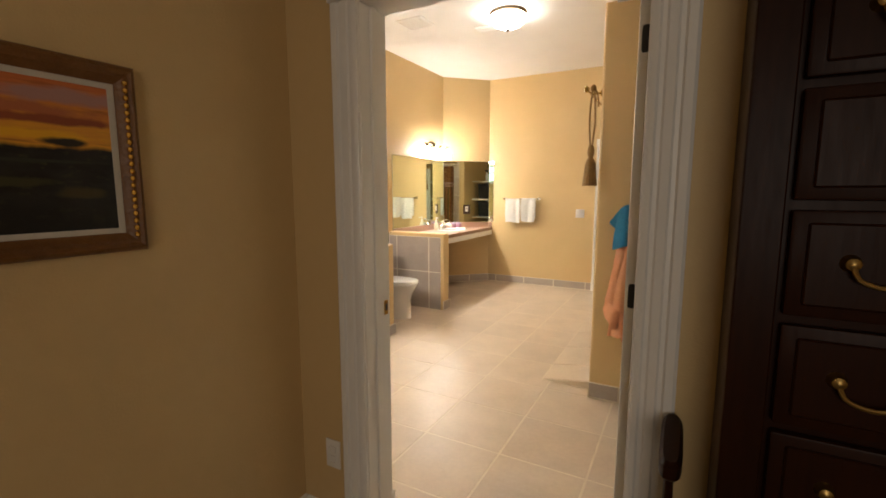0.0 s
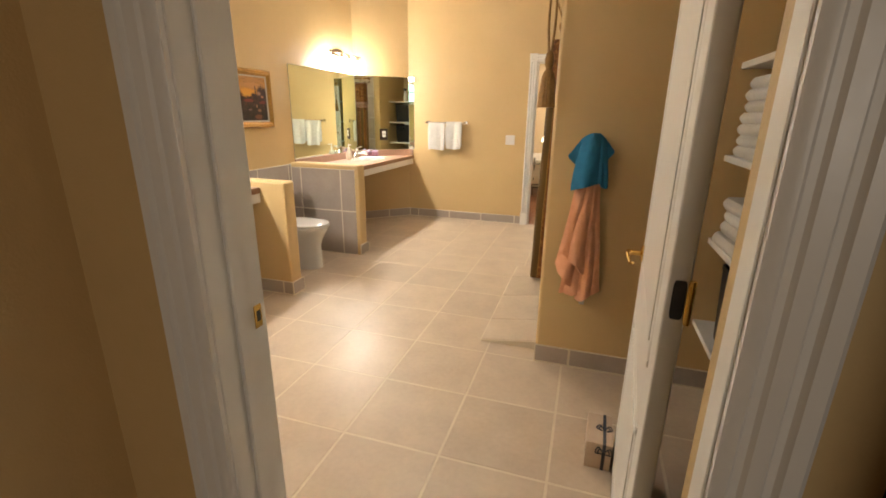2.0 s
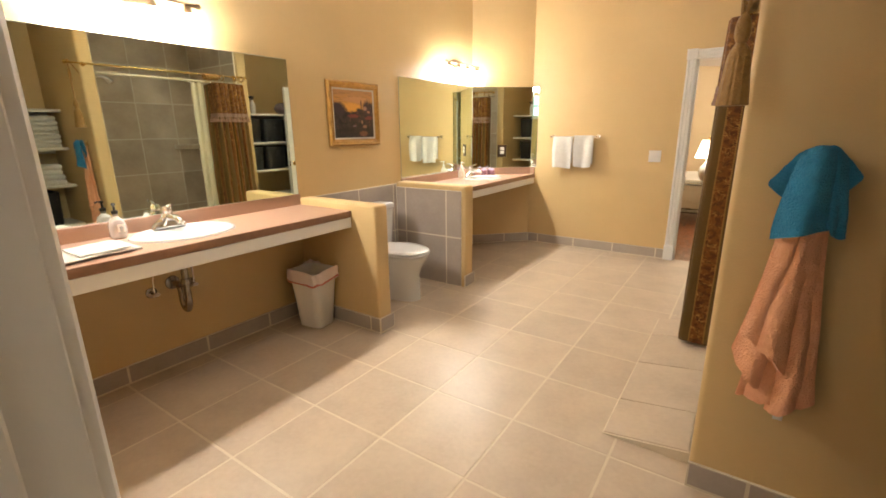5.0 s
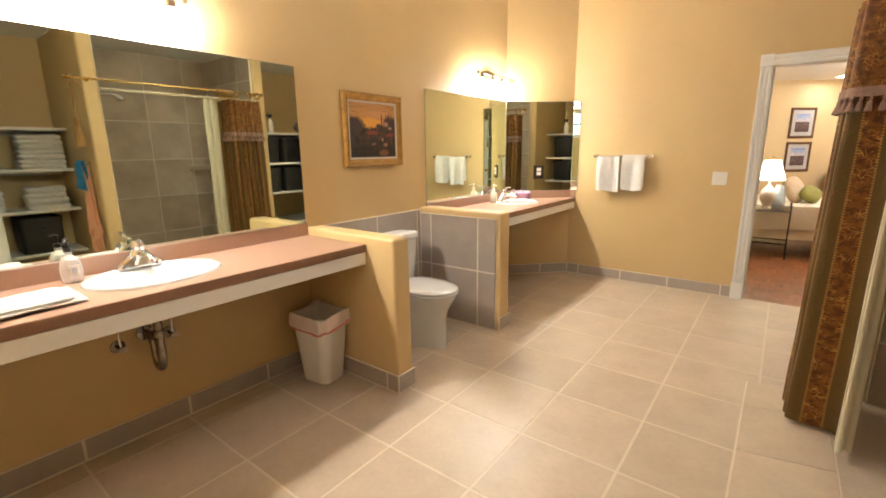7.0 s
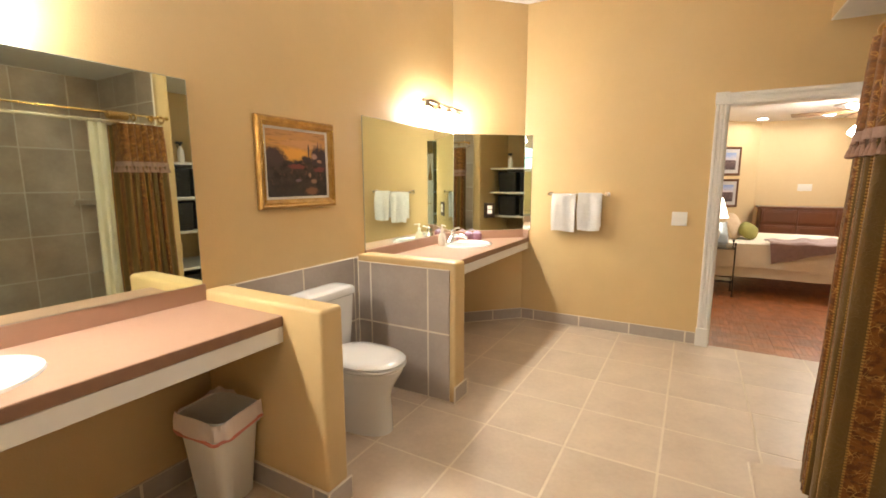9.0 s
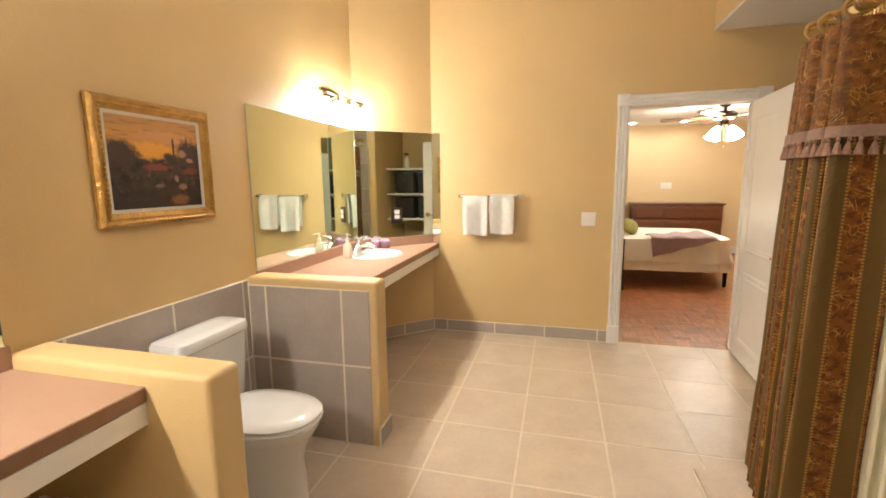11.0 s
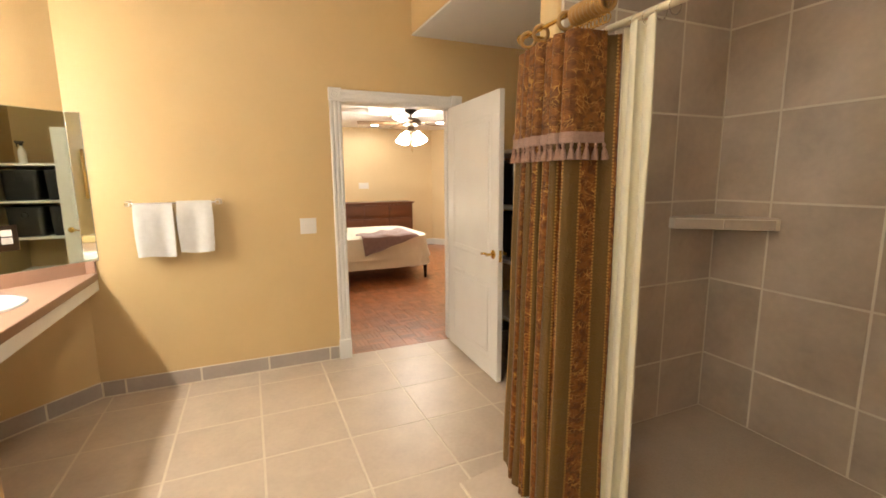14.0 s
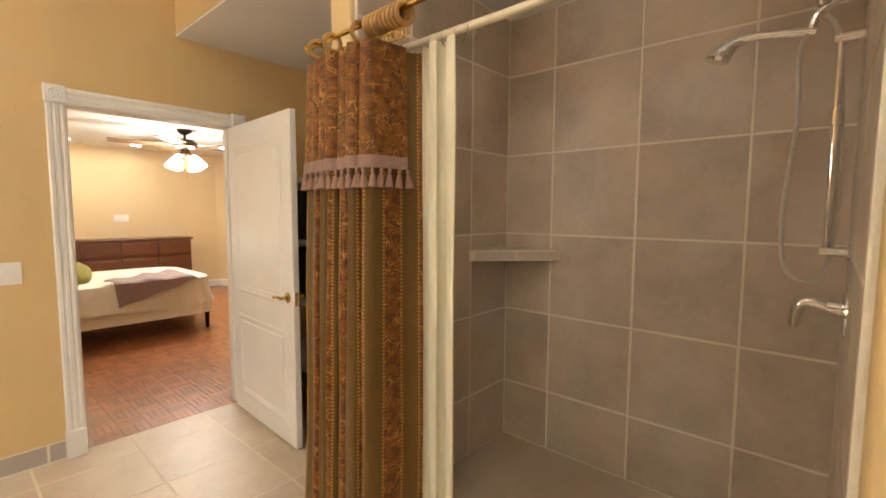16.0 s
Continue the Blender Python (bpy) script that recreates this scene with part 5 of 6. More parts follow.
# the gathered curtain: (x, y) of its folds from far side to near side, at the top and at the hem
def pleats(far, flat, near, front, back, count):
    """A flat stretch from y = far to flat, then tubular pleats with narrow gaps to y = near; the cloth's end turns back."""
    line = [(back + 0.02, far), (front + 0.030, far - 0.012), (front + 0.022, (far + flat) / 2), (front + 0.012, flat + 0.01)]
    w = (flat - near) / count
    for k in range(count):
        y0 = flat - k * w
        f = front - 0.012 * (k % 2)
        line += [(back + 0.008, y0 - 0.02 * w), (back + 0.025, y0 - 0.10 * w), (f + 0.035, y0 - 0.06 * w), (f + 0.004, y0 - 0.26 * w), (f, y0 - 0.50 * w), (f + 0.006, y0 - 0.76 * w), (f + 0.038, y0 - 0.93 * w)]
    return line + [(back, near - 0.004), (back + 0.035, near - 0.024), (back + 0.050, near - 0.046)]


TOPLINE = pleats(4.540, 4.425, 4.162, -0.508, -0.395, 5)
HEMLINE = pleats(4.570, 4.445, 4.138, -0.552, -0.410, 5)
CT, CH = 1.928, 0.075


def fold_curves():
    return smooth_path([(x, y, 0) for x, y in TOPLINE], 7), smooth_path([(x, y, 0) for x, y in HEMLINE], 7)


def drape(name, z_top, z_bot, material, parent, label, push=0.0, nv=40, thick=0.005, u0=0.0, u1=1.0):
    """A stretch of the gathered cloth between two heights, with UVs in metres of cloth."""
    A, B = fold_curves()
    i0, i1 = int(u0 * (len(A) - 1)), int(u1 * (len(A) - 1))
    A, B = A[i0:i1 + 1], B[i0:i1 + 1]
    cols = len(A) - 1
    length = [0.0]
    for p, q in zip(A, A[1:]):
        length.append(length[-1] + (q - p).length)

    def f(u, v):
        i = min(int(round(u * cols)), cols)
        z = z_top + (z_bot - z_top) * v
        t = min(max((CT - z) / (CT - CH), 0), 1)
        p = A[i].lerp(B[i], t ** 0.8)
        p += Vector((0.006 * noise.noise((i * 0.12, z * 2.2, 1.0)), 0.012 * noise.noise((i * 0.05, z * 1.6, 7.0)), 0)) * (0.4 + t)
        q = A[min(i + 1, cols)] - A[max(i - 1, 0)]
        nrm_ = Vector((q.y, -q.x, 0)).normalized()
        lift = 0.19 * max(0.0, 1 - (i + i0) / 18.0) * (1 if v > 0.999 else 0) if z_bot <= CH + 0.001 else 0.0
        return p - nrm_ * push * -1 + Vector((0, 0, z + lift * 0.6))
    bm = sheet(BM(), cols, nv, f, thick)
    uvl = bm.loops.layers.uv.new("UVMap")
    bm.verts.index_update()
    per = (nv + 1)
    total = (cols + 1) * per
    for fc in bm.faces:
        for lp in fc.loops:
            k = lp.vert.index if lp.vert.index >= 0 else 0
            k = k % total
            i, j = divmod(k, per)
            lp[uvl].uv = (length[min(i, cols)] + 0.03, z_top + (z_bot - z_top) * j / nv)
    return part(name, bm, material, parent, label, angle=80)


STRIPED = brocade("striped_brocade", (0.160, 0.052, 0.008), (0.085, 0.026, 0.004), (0.42, 0.23, 0.05), band=0.060, olive=(0.100, 0.054, 0.011))
PAISLEY = brocade("paisley_brocade", (0.165, 0.060, 0.010), (0.090, 0.032, 0.006), (0.42, 0.23, 0.05))
curtain = thing("shower_curtain", "brown and gold brocade curtain gathered at the side of the shower", "curtain", 0, 0, 0)
drape("curtain_panel", CT, CH, STRIPED, curtain, "striped brocade with woven scrolls", 0.0, 46)
val = drape("valance", CT + 0.012, 1.60, PAISLEY, curtain, "paisley brocade valance", 0.009, 14, u0=0.0, u1=0.96)
drape("trim_band", 1.600, 1.562, surf("mauve_braid", (0.30, 0.185, 0.14), (0.22, 0.13, 0.10), 60, 0.8, bump=0.5, bscale=200), val, "mauve braid", 0.014, 2, u0=0.0, u1=0.96)
A_, B_ = fold_curves()
TASSEL = surf("tassel_thread", (0.34, 0.20, 0.14), (0.22, 0.12, 0.08), 50, 0.8, bump=0.6, bscale=260)
bm0 = BM()
lathe(bm0, [(0.003, 0.0), (0.006, -0.006), (0.007, -0.012), (0.004, -0.017), (0.008, -0.026), (0.013, -0.05), (0.014, -0.060), (0.004, -0.061)], n=10)
tass_me = mesh_object("tassel", bm0, TASSEL)
first = True
last = None
for i in range(2, int(len(A_) * 0.96)):
    p = A_[i].lerp(B_[i], 0.18)
    q = A_[min(i + 1, len(A_) - 1)] - A_[i - 1]
    nn = Vector((q.y, -q.x, 0)).normalized()
    pos = p + nn * 0.020
    if last is not None and (pos - last).length < 0.026:
        continue
    last = pos.copy()
    if nn.x > 0.35:
        continue
    ob = tass_me if first else new("tassel", tass_me.data)
    first = False
    ob.matrix_basis = pose(pos.x, pos.y, 1.564, random.uniform(-6, 6), random.uniform(-6, 6), random.uniform(0, 180))
    ob.parent = val
# shower liner behind the curtain
liner = thing("shower_liner", "cream cloth shower liner hanging in soft folds", "curtain", 0, 0, 0)


def liner_f(u, v):
    t = v
    x = -0.345 + 0.026 * math.sin(u * 12) * (0.75 + 0.25 * t) - 0.01 * t + 0.006 * noise.noise((u * 6, v * 3, 0))
    y = 4.10 - 0.130 * u + 0.010 * math.sin(u * 24 + 1) + 0.03 * t * (u - 0.35) - 0.035 * t * u + 0.012 * noise.noise((u * 4, v * 4, 5))
    return (x, y, 1.945 - v * 1.865)


part("cloth", sheet(BM(), 70, 40, liner_f, 0.003), LINERCLOTH, liner)
for y in (4.07, 4.02, 3.97, 3.92):
    part("hook_ring", torus(BM(), (-0.335, y, 1.952), (0, 1, 0.1), 0.024, 0.002, 20, 6), CHROME, liner, "chrome hook ring")

# tieback with tassel at the near end of the rod
GOLDROPE = surf("gold_cord", (0.36, 0.20, 0.05), (0.23, 0.12, 0.03), 60, 0.6, bump=0.6, bscale=150)
tie = thing("tassel_tieback", "gold rope tieback with a large tassel hanging from the rod", "tieback", -0.405, 2.835, RZ)
for k, s in enumerate((-1, 1)):
    bm = BM()
    tube(bm, smooth_path([(s * 0.004, 0.0, 0.012), (s * 0.012, s * 0.01, -0.10), (s * 0.014, s * 0.006, -0.22), (s * 0.004, 0, -0.36)]), 0.0055, 8)
    part("rope", bm, GOLDROPE, tie)
bm = BM()
tube(bm, smooth_path([(0.0, 0.01, 0.010), (0.02, 0.04, -0.02), (0.02, 0.08, -0.09)]), 0.0055, 8)
lathe(bm, [(0.006, 0.03), (0.014, 0.022), (0.018, 0.008), (0.014, -0.006), (0.004, -0.012)], 0, 0, 0.0, 16)
part("knot", bm, GOLDROPE, tie)
part("tassel_head", lathe(BM(), [(0.004, -0.33), (0.016, -0.345), (0.021, -0.37), (0.020, -0.395), (0.013, -0.412), (0.022, -0.425), (0.030, -0.445), (0.031, -0.455)], n=24), GOLDROPE, tie)
bm = BM()
rings = []
for k in range(7):
    t = k / 6
    rr = 0.031 + 0.012 * t
    rings.append([(x * (1 + 0.05 * math.sin(i * 2.7)), y * (1 + 0.05 * math.cos(i * 2.3)), -0.452 - 0.135 * t) for i, (x, y, _) in enumerate(ring(0, 0, 0, rr, rr, 36))])
loft(bm, rings)
part("tassel_skirt", bm, GOLDROPE, tie, "gold fringe")

# shower fittings on the plumbing wall
WY = PY1 + 0.0155
fit = thing("hand_shower", "chrome hand shower with slide bar and hose on brown tiles", "hand shower", 0.44, WY, 0)
bm = BM()
tube(bm, [(0, 0.06, 1.30), (0, 0.06, 1.97)], 0.010, 14)
part("slide_bar", bm, CHROME, fit)
for z in (1.315, 1.955):
    bm = BM()
    tube(bm, [(0, 0.0, z), (0, 0.075, z)], 0.015, 14)
    tube(bm, [(0, 0.001, z), (0, 0.010, z)], 0.024, 18)
    part("bar_mount", bm, CHROME, fit)
bm = BM()
tube(bm, [(0, 0.06, 1.70), (0, 0.06, 1.745)], 0.017, 14)
part("slider", bm, CHROME, fit)
bm = BM()
tube(bm, [(0, 0.0, 2.06), (-0.01, 0.06, 2.07), (-0.02, 0.11, 2.045)], 0.010, 12)
tube(bm, [(0, 0.001, 2.06), (0, 0.010, 2.06)], 0.026, 18)
tube(bm, smooth_path([(-0.02, 0.10, 2.05), (-0.02, 0.12, 2.03), (-0.02, 0.13, 1.99)]), [0.013] * 12 + [0.013], 14)
lathe(bm, [(0.012, -0.02), (0.020, -0.01), (0.022, 0.01), (0.016, 0.03), (0.006, 0.04)], -0.02, 0.11, 2.075, 16)
part("diverter", bm, CHROME, fit)
bm = BM()
pts = smooth_path([(-0.02, 0.12, 1.985), (-0.022, 0.20, 1.995), (-0.024, 0.28, 2.005), (-0.026, 0.335, 1.995), (-0.028, 0.37, 1.965)])
tube(bm, pts, [0.013, 0.0135, 0.014, 0.0145, 0.015, 0.0145, 0.014, 0.0135, 0.0135, 0.0135, 0.0135, 0.014, 0.015, 0.0155, 0.016, 0.017, 0.019, 0.021, 0.024, 0.027, 0.030, 0.033, 0.034, 0.034, 0.033], 16)
hd = part("handset", bm, CHROME, fit)
bm = BM()
c = Vector((-0.029, 0.373, 1.962))
ax = Vector((-0.02, 0.35, -0.94)).normalized()
tube(bm, [c - ax * 0.012, c + ax * 0.008, c + ax * 0.018], [0.034, 0.040, 0.034], 24)
part("spray_face", bm, CHROME, hd)
bm = BM()
tube(bm, smooth_path([(-0.02, 0.115, 2.02), (-0.03, 0.155, 1.93), (-0.03, 0.15, 1.72), (-0.04, 0.17, 1.45), (-0.04, 0.16, 1.27), (-0.03, 0.11, 1.215), (0.0, 0.06, 1.25), (0.02, 0.04, 1.45), (0.01, 0.05, 1.80), (-0.005, 0.07, 1.98), (-0.015, 0.10, 2.03)]), 0.0068, 10)
part("hose", bm, surf("steel_hose", (0.62, 0.58, 0.50), (0.45, 0.42, 0.36), 120, 0.35, metal=0.7, bump=0.5, bscale=400), fit, "braided steel hose")
valve = thing("shower_valve", "chrome shower valve with curved lever handle", "shower valve", 0.44, WY, 1.13)
part("escutcheon", loft(BM(), [[(xx, d, zz) for xx, zz, _ in ring(0, 0, 0, r, r, 32)] for d, r in ((0.0, 0.082), (0.006, 0.080), (0.012, 0.06))]), CHROME, valve)
bm = BM()
tube(bm, [(0, 0.01, 0.01), (0, 0.045, 0.01)], 0.024, 18)
pts = smooth_path([(0, 0.04, 0.012), (0.0, 0.085, 0.022), (0, 0.115, 0.005), (0, 0.125, -0.035), (0, 0.125, -0.06)])
tube(bm, pts, [0.018 - 0.004 * i / len(pts) for i in range(len(pts))], 14)
part("handle", bm, CHROME, valve)

# ---- alcove shelves ----


def shelving(name, label, x0, x1, y0, y1, tops, posts):
    base = thing(name, label, "shelf unit", 0, 0, 0)
    for z in tops:
        part("shelf_board", box(BM(), x0, x1, y0, y1, z - 0.028, z, 0.003), WHITE, base)
        part("cleat", box(BM(), XB - 0.02, XB, y0, y1, z - 0.07, z - 0.029), WHITE, base)
    for y in posts:
        part("upright", box(BM(), x0 - 0.014, x0 - 0.0005, y - 0.016, y + 0.016, 0.0, tops[0] + 0.0, 0.002), WHITE, base)
    return base


SH1, SH2 = 0.42, 0.16
TOPS = (1.64, 1.24, 0.84, 0.40)
shelving("shelf_unit", "white alcove shelves with folded towels behind the entrance door", SH1, XB, Y1, PY0, TOPS, ())
shelving("shelf_unit", "white alcove shelves with black boxes beside the bedroom door", SH2, XB, QY1, YD, TOPS, (5.55,))


def crate(label, x, y, z, w, d, h, rz=0.0):
    """An open black storage box with a rim and hand slots; w along x, d along y."""
    base = thing("storage_box", label, "storage box", x, y, z, rz, "black boxes")
    part("box", loft(BM(), [ring(0, 0, zz, w / 2 * k, d / 2 * k, 40, 9) for zz, k in ((0, 0.90), (0.006, 0.92), (h - 0.02, 0.985), (h - 0.019, 1.0), (h, 1.0), (h, 0.96), (0.012, 0.88))]), BLACK, base)
    part("grip", torus(BM(), (-w / 2 * 0.985, 0, h * 0.72), (1, 0, 0.03), 0.03, 0.006, 16, 6), BLACK, base)
    return base


for yy in (5.02, 5.40, 5.86):
    crate("black plastic storage box on the alcove shelf", 0.44, yy, 1.24, 0.46, 0.35, 0.33)
    crate("black plastic storage box on the alcove shelf", 0.44, yy, 0.84, 0.46, 0.35, 0.33)
for yy in (5.02, 5.42):
    crate("large black plastic storage box on the floor", 0.46, yy, 0.0, 0.50, 0.37, 0.30)
for yy in (1.75, 2.15, 2.60):
    crate("black plastic storage box under the towels", 0.66, yy, 0.40, 0.42, 0.36, 0.36)
for yy in (1.60, 2.02):
    crate("black plastic storage box behind the entrance door", 0.66, yy, 1.24, 0.42, 0.36, 0.30)
folded_cloth("towel_stack", "tall stack of folded white bath towels on the shelf", 0.58, 2.715, 1.24, 0, 0.30, 0.37, 0.33, TERRYWHITE, 7)
folded_cloth("towel_stack", "folded green towels on the shelf", 0.60, 2.27, 1.24, 0, 0.30, 0.26, 0.12, TERRYGREEN, 2)
folded_cloth("towel_stack", "loose stack of folded white towels on the shelf", 0.58, 2.69, 0.84, 3, 0.30, 0.34, 0.22, TERRYWHITE, 4, jitter=0.02)
folded_cloth("towel_stack", "stack of folded white towels behind the entrance door", 0.60, 2.22, 0.84, -4, 0.30, 0.32, 0.20, TERRYWHITE, 4, jitter=0.02)
# spray bottle on the top shelf
sp = thing("spray_bottle", "white spray bottle with a black trigger on the top shelf", "spray bottle", 0.22, 5.08, TOPS[0])
part("bottle", lathe(BM(), [(0.033, 0.0), (0.036, 0.008), (0.036, 0.11), (0.030, 0.14), (0.014, 0.17), (0.013, 0.19)], n=24), PLASTIC, sp)
bm = lathe(BM(), [(0.016, 0.185), (0.016, 0.205), (0.011, 0.21)], n=18)
box(bm, -0.018, 0.018, -0.05, 0.025, 0.208, 0.236, 0.005)
tube(bm, smooth_path([(0, -0.03, 0.212), (0, -0.036, 0.19), (0, -0.03, 0.165)]), 0.005, 8)
part("trigger", bm, BLACK, sp, "black trigger head")
# folded dark towels over the top shelf by the door
plush = thing("plush_bundle", "grey and mauve bundle of cloth on the top shelf", "cloth", 0.30, 5.62, TOPS[0])
part("bundle", sheet(BM(), 28, 16, lambda u, v: ((0.10 + 0.02 * noise.noise((u * 5, v * 4, 1))) * math.cos(2 * math.pi * u) * math.sin(math.pi * min(max(v, 0.02), 0.98)),
                                               (0.12 + 0.03 * noise.noise((u * 4, v * 5, 3))) * math.sin(2 * math.pi * u) * math.sin(math.pi * min(max(v, 0.02), 0.98)),
                                               0.085 - 0.083 * math.cos(math.pi * v)), 0.006), surf("plush", (0.35, 0.27, 0.26), (0.12, 0.09, 0.10), 18, 0.9, bump=0.8, bscale=150), plush)

# gift box on the floor by the entrance door
gift = thing("gift_box", "kraft paper box printed with dark ribbons, on the floor", "box", 0.055, 2.285, 0.0, -1.6)
KRAFT = surf("kraft_paper", (0.52, 0.40, 0.30), (0.44, 0.33, 0.24), 14, 0.75)
INK = surf("ribbon_print", (0.045, 0.05, 0.065), None, 10, 0.6)
part("box", box(BM(), -0.125, -0.022, -0.14, 0.06, 0, 0.125, 0.003), KRAFT, gift)
bm = BM()
box(bm, -0.06, -0.047, -0.1415, -0.1402, 0.0, 0.125)
box(bm, -0.06, -0.047, -0.14, 0.06, 0.1252, 0.1265)
for s in (-1, 1):
    for a in (0.022, 0.032):
        tube(bm, smooth_path([(-0.054, -0.05, 0.127), (-0.054 + s * a * 0.6, -0.05 + a, 0.127), (-0.054 + s * a, -0.05 + a * 0.3, 0.127), (-0.054 + s * a * 0.4, -0.055, 0.127)]), 0.0022, 6)
        tube(bm, smooth_path([(-0.054, -0.142, 0.085), (-0.054 + s * a * 0.7, -0.142, 0.085 + a * 0.8), (-0.054 + s * a, -0.142, 0.085 - a * 0.1), (-0.054 + s * a * 0.3, -0.142, 0.08)]), 0.0022, 6)
part("ribbon_print", bm, INK, gift, "dark printed bow")

# ---- dressing room ----
for nm, prof in (("baseboard_dressing_west", ((-1.21, -2.6, 0), (0, 1, 0), 2.6 + Y0 - 0.012)),):
    structure(nm, extrude(BM(), [(0, 0), (0.016, 0), (0.016, 0.10), (0.010, 0.125), (0.004, 0.135), (0, 0.135)], prof[0], (1, 0, 0), (0, 0, 1), (0, prof[2], 0)), WHITE, "white moulded baseboard", "baseboard")
structure("baseboard_dressing_north", extrude(BM(), [(0, 0), (0.016, 0), (0.016, 0.10), (0.010, 0.125), (0.004, 0.135), (0, 0.135)], (-1.194, Y0 - 0.012, 0), (0, -1, 0), (0, 0, 1), (-0.99 + 1.194, 0, 0)), WHITE,
          "white moulded baseboard beside the casing", "baseboard")

chest = thing("tall_chest", "dark mahogany chest of drawers with brass pulls", "chest of drawers", 0.226, 0.93, 0)
CW, CD, CHT = 0.95, 0.208, 1.98
part("carcass", box(BM(), 0, CW, 0.012, CD, 0.291, CHT, 0.004), MAHOGANY, chest)
part("plinth", box(BM(), -0.01, CW + 0.01, -0.005, CD, 0.0, 0.290, 0.006), MAHOGANY, chest)
part("cornice", extrude(BM(), [(0, 0), (0.02, 0.0), (0.035, 0.03), (0.05, 0.05), (0.06, 0.085), (0, 0.085)], (-0.0, 0.0, CHT + 0.001), (0, -1, 0), (0, 0, 1), (CW, 0, 0)), MAHOGANY, chest)
for x in (0.0, CW - 0.07):
    bm = box(BM(), x, x + 0.07, -0.002, 0.0115, 0.2915, CHT, 0.003)
    part("stile", bm, MAHOGANY, chest)
z = 0.312
for i, h in enumerate((0.216,) * 7):
    dr = BM()
    box(dr, 0.080, CW - 0.080, -0.010, 0.013, z, z + h - 0.018, 0.006, 2)
    box(dr, 0.105, CW - 0.105, -0.014, -0.009, z + 0.022, z + h - 0.040, 0.004)
    d_ = part("drawer", dr, MAHOGANY, chest)
    if i == 5:
        z += h
        continue
    for x in (0.168, CW - 0.168 - 0.10):
        bm = BM()
        zz = z + h / 2 - 0.002
        for k in (0.0, 0.10):
            tube(bm, [(x + k, -0.012, zz), (x + k, -0.020, zz), (x + k, -0.032, zz), (x + k, -0.036, zz)], [0.017, 0.013, 0.011, 0.004], 14)
        tube(bm, smooth_path([(x, -0.030, zz - 0.004), (x + 0.012, -0.034, zz - 0.028), (x + 0.05, -0.036, zz - 0.038), (x + 0.088, -0.034, zz - 0.028), (x + 0.10, -0.030, zz - 0.004)]), 0.0045, 8)
        part("pull", bm, OLDBRASS, d_, "aged brass bail pull")
    z += h
# small dark stand by the casing
stand = thing("wooden_stand", "dark polished wooden stand with turned rails beside the chest", "stand", 0.138, 1.0, 0)
part("top_rail", loft(BM(), [ring(0, 0, z_, rx, ry, 24, 4) for z_, rx, ry in ((0.80, 0.018, 0.115), (0.81, 0.024, 0.125), (0.835, 0.024, 0.125), (0.845, 0.016, 0.115))]), MAHOGANY, stand)
for y_ in (-0.09, -0.03, 0.03, 0.09):
    part("spindle", lathe(BM(), [(0.008, 0.10), (0.013, 0.20), (0.009, 0.40), (0.013, 0.60), (0.008, 0.80)], 0, y_, 0, 12), MAHOGANY, stand)
part("foot_rail", box(BM(), -0.03, 0.03, -0.13, 0.13, 0.0, 0.10, 0.008), MAHOGANY, stand)

# ---- bedroom ----
COVER = surf("cream_coverlet", (0.80, 0.74, 0.62), (0.72, 0.66, 0.54), 9, 0.85, bump=0.35, bscale=60, sheen=0.2)
bed = thing("bed", "bed with cream scalloped coverlet and mauve throw", "bed", -0.30, 9.55, 0)
BL, BW = 1.10, 0.76   # half length along x, half width along y
part("mattress", loft(BM(), [ring(0, 0, z_, BL - 0.02, BW - 0.02, 48, 8) for z_ in (0.30, 0.34, 0.58)]), COVER, bed)
part("bed_base", box(BM(), -BL + 0.05, BL - 0.05, -BW + 0.06, BW - 0.06, 0.20, 0.299, 0.01), MAHOGANY, bed)


def cover_f(u, v, deep=0.39, wave=0.010, out_=0.0):
    a = 2 * math.pi * u
    c, s_ = math.cos(a), math.sin(a)
    e = 2 / 7
    px, py = math.copysign(abs(c) ** e, c), math.copysign(abs(s_) ** e, s_)
    if v < 0.35:
        k = v / 0.35
        return (px * BL * k, py * BW * k, 0.62 + 0.006 * noise.noise((px * 4 * k, py * 3 * k, 1)))
    t = (v - 0.35) / 0.65
    out = 1 + 0.045 * t * t + (0.02 * math.sin(a * 14) + 0.016 * math.sin(a * 23 + 1)) * t * 0.7
    drop = deep + wave * abs(math.sin(a * 16))
    rnd = min(t / 0.12, 1)
    return (px * (BL + 0.01 + out_) * out, py * (BW + 0.01 + out_) * out, 0.62 + out_ - 0.02 * rnd * rnd - (t ** 1.05) * drop)


part("coverlet", sheet(BM(), 160, 26, cover_f, 0.006), COVER, bed, "cream coverlet with scalloped hem")
part("top_tier", sheet(BM(), 160, 22, lambda u, v: cover_f(u, v, 0.27, 0.035, 0.012), 0.006), COVER, bed, "upper tier with deep scallops")
for x in (-BL + 0.08, BL - 0.06):
    for y in (-BW + 0.06, BW - 0.08):
        part("leg", lathe(BM(), [(0.018, 0.0), (0.022, 0.02), (0.028, 0.22)], x, y, 0, 12), MAHOGANY, bed)


